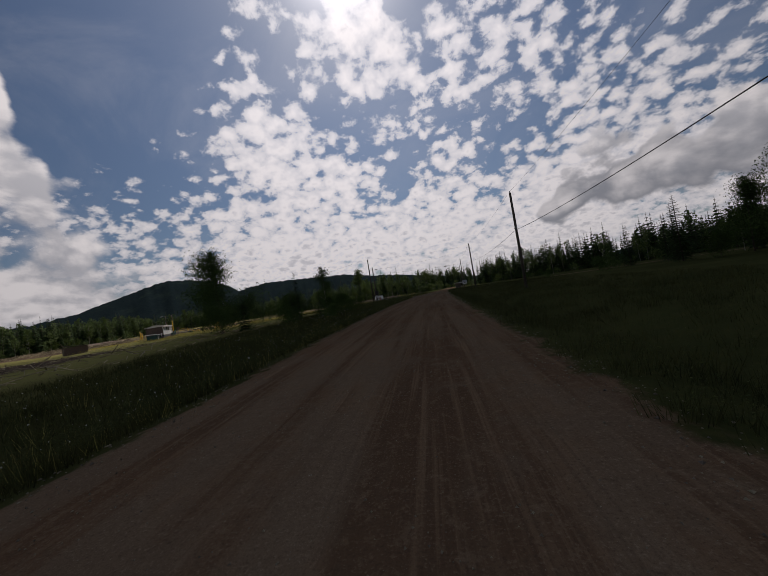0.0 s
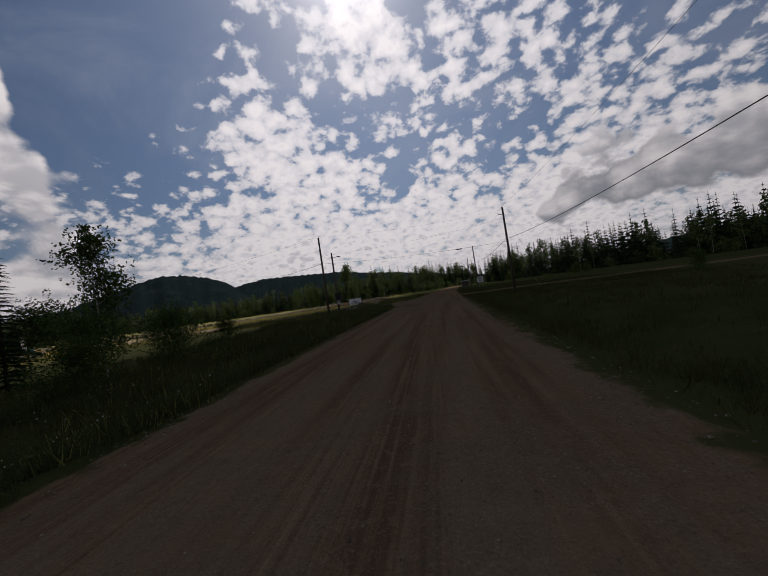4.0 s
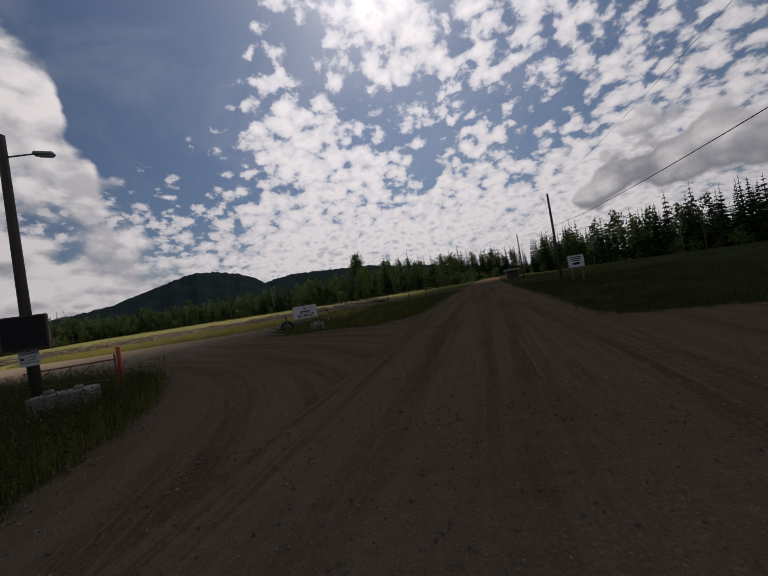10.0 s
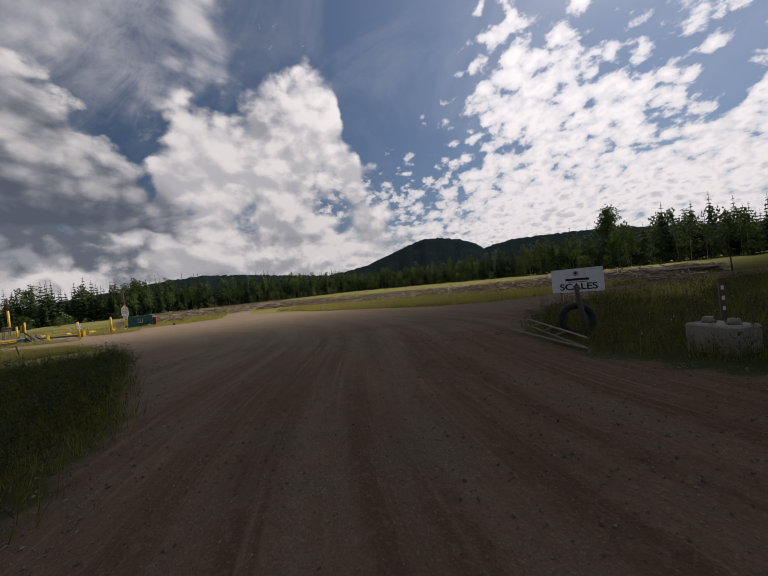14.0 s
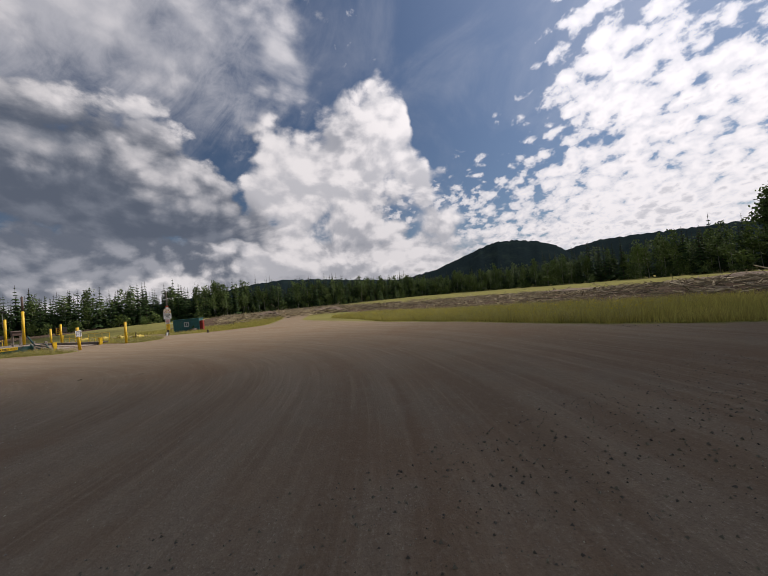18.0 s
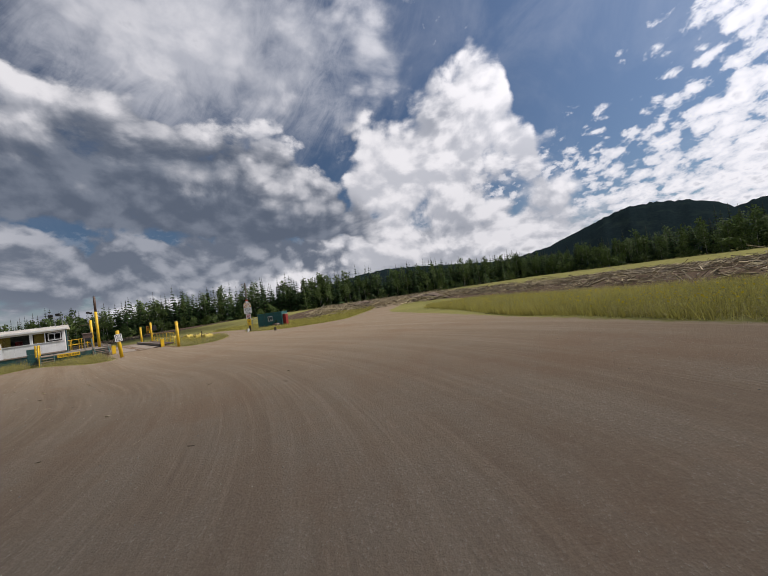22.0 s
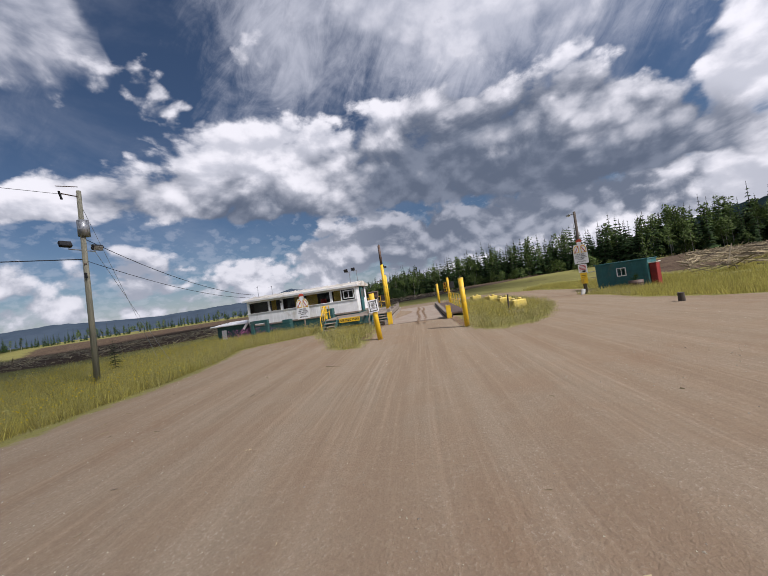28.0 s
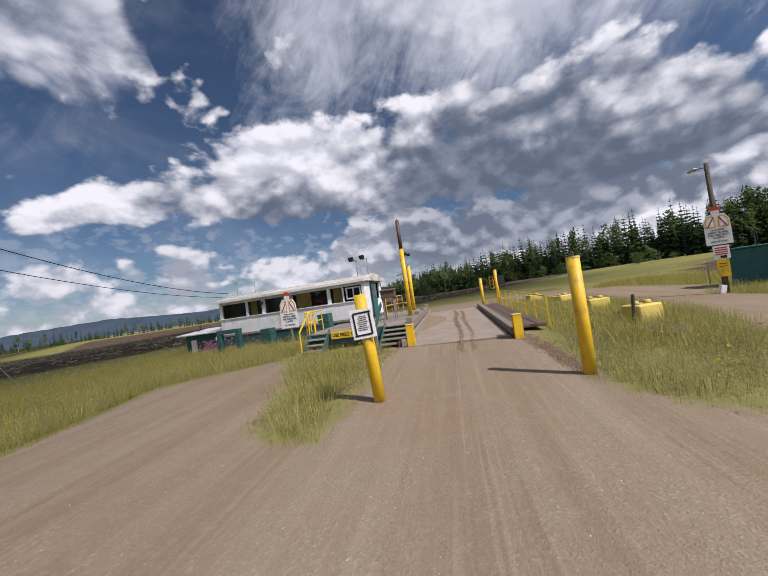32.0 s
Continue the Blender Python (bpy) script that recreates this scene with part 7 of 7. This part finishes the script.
def safety_sign(x, y, z, turn, label, with_post):
    """A white cut-out board: cap, head, yellow vest with red braces, then lines of writing."""
    o = thing("safety_sign", x, y, z, turn, label, "sign", "safety signs")
    if with_post:
        part("post", box((0.10, 0.10, 1.7), (0, 0.07, 0.15), bevel=0.01), M["wood"], o)
    b = part("board", prism([(-0.45, 0), (0.45, 0), (0.45, 0.72), (0.43, 1.18), (0.28, 1.42), (-0.28, 1.42), (-0.43, 1.18), (-0.45, 0.72)], 0.025), M["sign"], o, "white board with lines of writing")
    part("face_shape", rod((0, -0.012, 1.52), (0, 0.012, 1.52), 0.15, 0.15, 14), M["sign"], o)
    part("cap_shape", prism([(-0.20, 1.60), (0.20, 1.60), (0.15, 1.74), (0.05, 1.80), (-0.05, 1.80), (-0.15, 1.74)], 0.03, m=pose(0, -0.015, 0)), M["orange"], o, "orange cap shape")
    for sgn in (-1, 1):
        part("vest_shape", prism([(sgn * 0.05, 0.80), (sgn * 0.40, 0.80), (sgn * 0.40, 1.15), (sgn * 0.26, 1.36), (sgn * 0.12, 1.36), (sgn * 0.05, 1.15)], 0.006, m=pose(0, -0.008, 0)), M["yellow"], b, "yellow vest shape")
        part("vest_inset", prism([(sgn * 0.10, 0.85), (sgn * 0.35, 0.85), (sgn * 0.35, 1.13), (sgn * 0.24, 1.29), (sgn * 0.15, 1.29), (sgn * 0.10, 1.12)], 0.006, m=pose(0, -0.011, 0)), M["sign"], b)
        part("brace_stripe", box((0.05, 0.006, 0.52), (sgn * 0.2, -0.014, 1.07), (0, sgn * -28, 0)), M["red_ink"], b, "red stripe")
    for words, zz, wd in (("HARD HATS,", 0.68, 0.46), ("SAFETY GLASSES,", 0.56, 0.66), ("STEEL TOED BOOTS", 0.44, 0.72), ("& VESTS", 0.32, 0.36), ("MUST BE WORN", 0.14, 0.56)):
        writing("lettering", words, 0.10, M["ink"], b, pose(0, -0.006, zz), wd)
    return o


v = pose(HX, HY, 0, 0, 0, HT) @ Vector((4.75, -0.75, 0))
safety_sign(v.x, v.y, 1.50, HT + 4, "white cut-out safety sign with a yellow vest before the office", True)

# ---------------------------------------------------------------- island blocks, container and sign pole
for x, y, t in ((-66.2, 77.2, 20), (-69.6, 75.0, 8), (-73.6, 72.2, 30), (-76.2, 69.4, 15)):
    lego_block(x, y, ST + t, (0.85, 0.62, 0.58), M["yellow_old"], "faded yellow concrete block with knobs in the weeds", "yellow blocks", 0.03)
tyre(-64.0, 77.9, 0, 0, "grey worn tyre lying flat in the weeds", 0.52, 0.24, h(-64.0, 77.9) - 0.04, "old_rubber")
ob = new("steel_stake", finish(rod((0, 0, -0.1), (0.05, 0.08, 0.95), 0.05, 0.04, 8), "steel_stake", M["pole"]))
ob.matrix_basis = pose(-65.0, 77.2, h(-65.0, 77.2))
tagged(ob, "dark stake standing behind the flat tyre", "stake")
for k, (dx_, dy_, a) in enumerate(((0, 0, 20), (0.15, 0.2, 65), (-0.2, 0.1, 100))):
    ob = new("branch", finish(rod((-0.55, 0, 0.12), (0.55, 0, 0.42), 0.05, 0.03, 7), "branch", M["pole"]))
    ob.matrix_basis = pose(-67.4 + dx_, 76.5 + dy_, h(-67.4, 76.5), 0, 0, a)
    tagged(ob, "dark broken branch lying in the weeds", "branch", "branches on the island")
ob = new("stump", finish(rod((0, 0, -0.05), (0.02, 0, 0.32), 0.11, 0.10, 12), "stump", M["pole"]))
ob.matrix_basis = pose(-64.4, 84.0, h(-64.4, 84.0))
tagged(ob, "short cut post stump standing in the gravel", "stump")

cz = h(-79.2, 80.7)
box_t = thing("container_shed", -79.2, 80.4, cz, 78.0, "teal green metal container shed with one small window", "shed")
# front runs along local x
part("shell", box((3.5, 2.0, 2.0), (0, 1.0, 1.05), bevel=0.03), M["teal"], box_t)
for k in range(12):
    part("rib", box((0.09, 0.03, 1.9), (-1.65 + 0.3 * k, -0.008, 1.05), bevel=0.008), M["teal"], box_t)
part("roof", box((3.62, 2.16, 0.08), (0, 1.0, 2.09), bevel=0.02), M["teal"], box_t)
wf = None
for ox, oz, wx, wz in ((0, 0.30, 0.62, 0.06), (0, -0.30, 0.62, 0.06), (0.29, 0, 0.06, 0.6), (-0.29, 0, 0.06, 0.6), (0, 0, 0.04, 0.56)):
    wf = box((wx, 0.05, wz), (0.05 + ox, -0.045, 1.32 + oz), bevel=0.006, bm=wf)
wn = part("window", wf, M["white"], box_t, "white framed sliding window")
part("pane", box((0.54, 0.012, 0.54), (0.05, -0.03, 1.32)), M["glass"], wn)
part("vent_panel", box((0.75, 0.03, 0.55), (1.1, -0.03, 1.35), bevel=0.01), M["teal"], box_t)
# narrowed until it fits the camera's view of the container's red end
red_t = thing("red_end_piece", *( (pose(-79.2, 80.4, 0, 0, 0, 78.0) @ Vector((1.98, 0.6, 0))).xy ), h(-78.2, 83.2), 78.0, "narrow dark red end piece with a pale roof edge", "shed")
part("wall", box((0.42, 0.8, 1.7), (0, 0, 0.85), bevel=0.02), M["red"], red_t)
part("roof", box((0.52, 0.95, 0.06), (0, 0, 1.74), (0, -5, 0), bevel=0.01), M["cream"], red_t)
v = pose(-79.2, 80.4, 0, 0, 0, 78.0) @ Vector((1.15, -0.85, 0))
tub = thing("planter_tub", v.x, v.y, h(v.x, v.y), 0, "rusty brown half barrel planter with flowers", "planter")
part("barrel", rod((0, 0, 0), (0, 0, 0.62), 0.42, 0.46, 18), M["brown"], tub, "", True)
part("hoop", rod((0, 0, 0.40), (0, 0, 0.45), 0.46, 0.465, 18), M["steel"], tub)
part("plant", mesh_from("plant", (SHRUB[0] * 0.16 + np.array([0, 0, 0.55])).tolist(), SHRUB[1], M["willow"]), M["willow"], tub)
part("awning", box((1.1, 1.2, 0.04), (-2.3, 0.9, 1.62), (0, -6, 0), bevel=0.008), M["white"], box_t, "pale lean-to awning")
part("awning_post", rod((-2.75, 0.4, 0), (-2.75, 0.4, 1.58), 0.03, 0.03, 8), M["grey"], box_t)

lx, ly = -75.7, 78.6
lz = h(lx, ly)
sp = thing("street_lamp", lx, ly, lz - 0.2, 0, "wooden lamp pole with notice boards before the container", "street lamp")
part("shaft", rod((0, 0, 0), (-0.08, 0.02, 6.45 - lz + 0.2), 0.12, 0.085, 12), M["pole"], sp, "", True)
lamp_head(sp, -0.08, 0.02, 6.4 - lz + 0.2, radians(215), 0.75)
safety_sign(lx + 0.13, ly + 0.05, 2.55, 105, "white cut-out safety sign with a yellow vest on the lamp pole", False)
ps = thing("paper_sign", lx + 0.14, ly + 0.05, 2.18, 105, "small white notice with dark and red writing", "sign")
pb = part("board", box((0.55, 0.02, 0.62), (0, 0, 0), bevel=0.003), M["sign"], ps)
for k in range(4):
    part("text_bar", box((0.42, 0.005, 0.05), (0, -0.0125, 0.21 - 0.10 * k)), M["red_ink"], pb)
part("picture_bar", box((0.22, 0.005, 0.12), (0.05, -0.0125, -0.22)), M["ink"], pb)
ys = thing("yellow_board", lx + 0.15, ly + 0.05, 1.45, 105, "plain yellow board fixed low on the lamp pole", "sign")
part("board", box((0.42, 0.025, 0.80), (0, 0, 0), bevel=0.004), M["yellow"], ys)
part("text_bar", box((0.28, 0.005, 0.03), (0, -0.015, 0.2)), M["ink"], ys)
part("text_bar", box((0.28, 0.005, 0.03), (0, -0.015, 0.08)), M["ink"], ys)
mb = thing("white_box", lx + 0.35, ly - 0.1, lz, 120, "small white box at the foot of the lamp pole", "box")
part("body", box((0.22, 0.18, 0.42), (0, 0, 0.2), (0, 14, 0), bevel=0.02), M["white"], mb)

# fireweed beside the office, old wire fence beside the yard
specks("fireweed", 700, in_box(-60.4, -57.4, 57.9, 61.9), 0.15, 0.75, 0.028, M["fireweed"], "pink purple fireweed flowers beside the office", "flowers", 41)
for k, (x, y) in enumerate(((-43.4, 70.2), (-45.3, 65.2), (-40.4, 74.2))):
    ob = new("fence_stake", finish(rod((0, 0, -0.1), (0.25, -0.12, 0.85), 0.03, 0.025, 7), "fence_stake", M["pole"]))
    ob.matrix_basis = pose(x, y, h(x, y))
    tagged(ob, "dark bent fence stake in the grass", "fence stake", "fence stakes")
cable((-43.15, 70.1, h(-43.4, 70.2) + 0.84), (-40.15, 74.1, h(-40.4, 74.2) + 0.84), 0.25, 0.012, "slack dark fence wire beside the yard")

# shed and trailer in the meadow beyond the willows
ob = thing("field_shed", -71.4, 52.2, h(-71.4, 52.2), 60, "low dark field shed with a pale roof edge", "shed")
part("wall", box((3.4, 2.6, 1.5), (0, 0, 0.75), bevel=0.02), M["brown"], ob)
part("roof", box((4.0, 3.2, 0.10), (0, 0, 1.62), (0, 7, 0), bevel=0.02), M["pole"], ob)
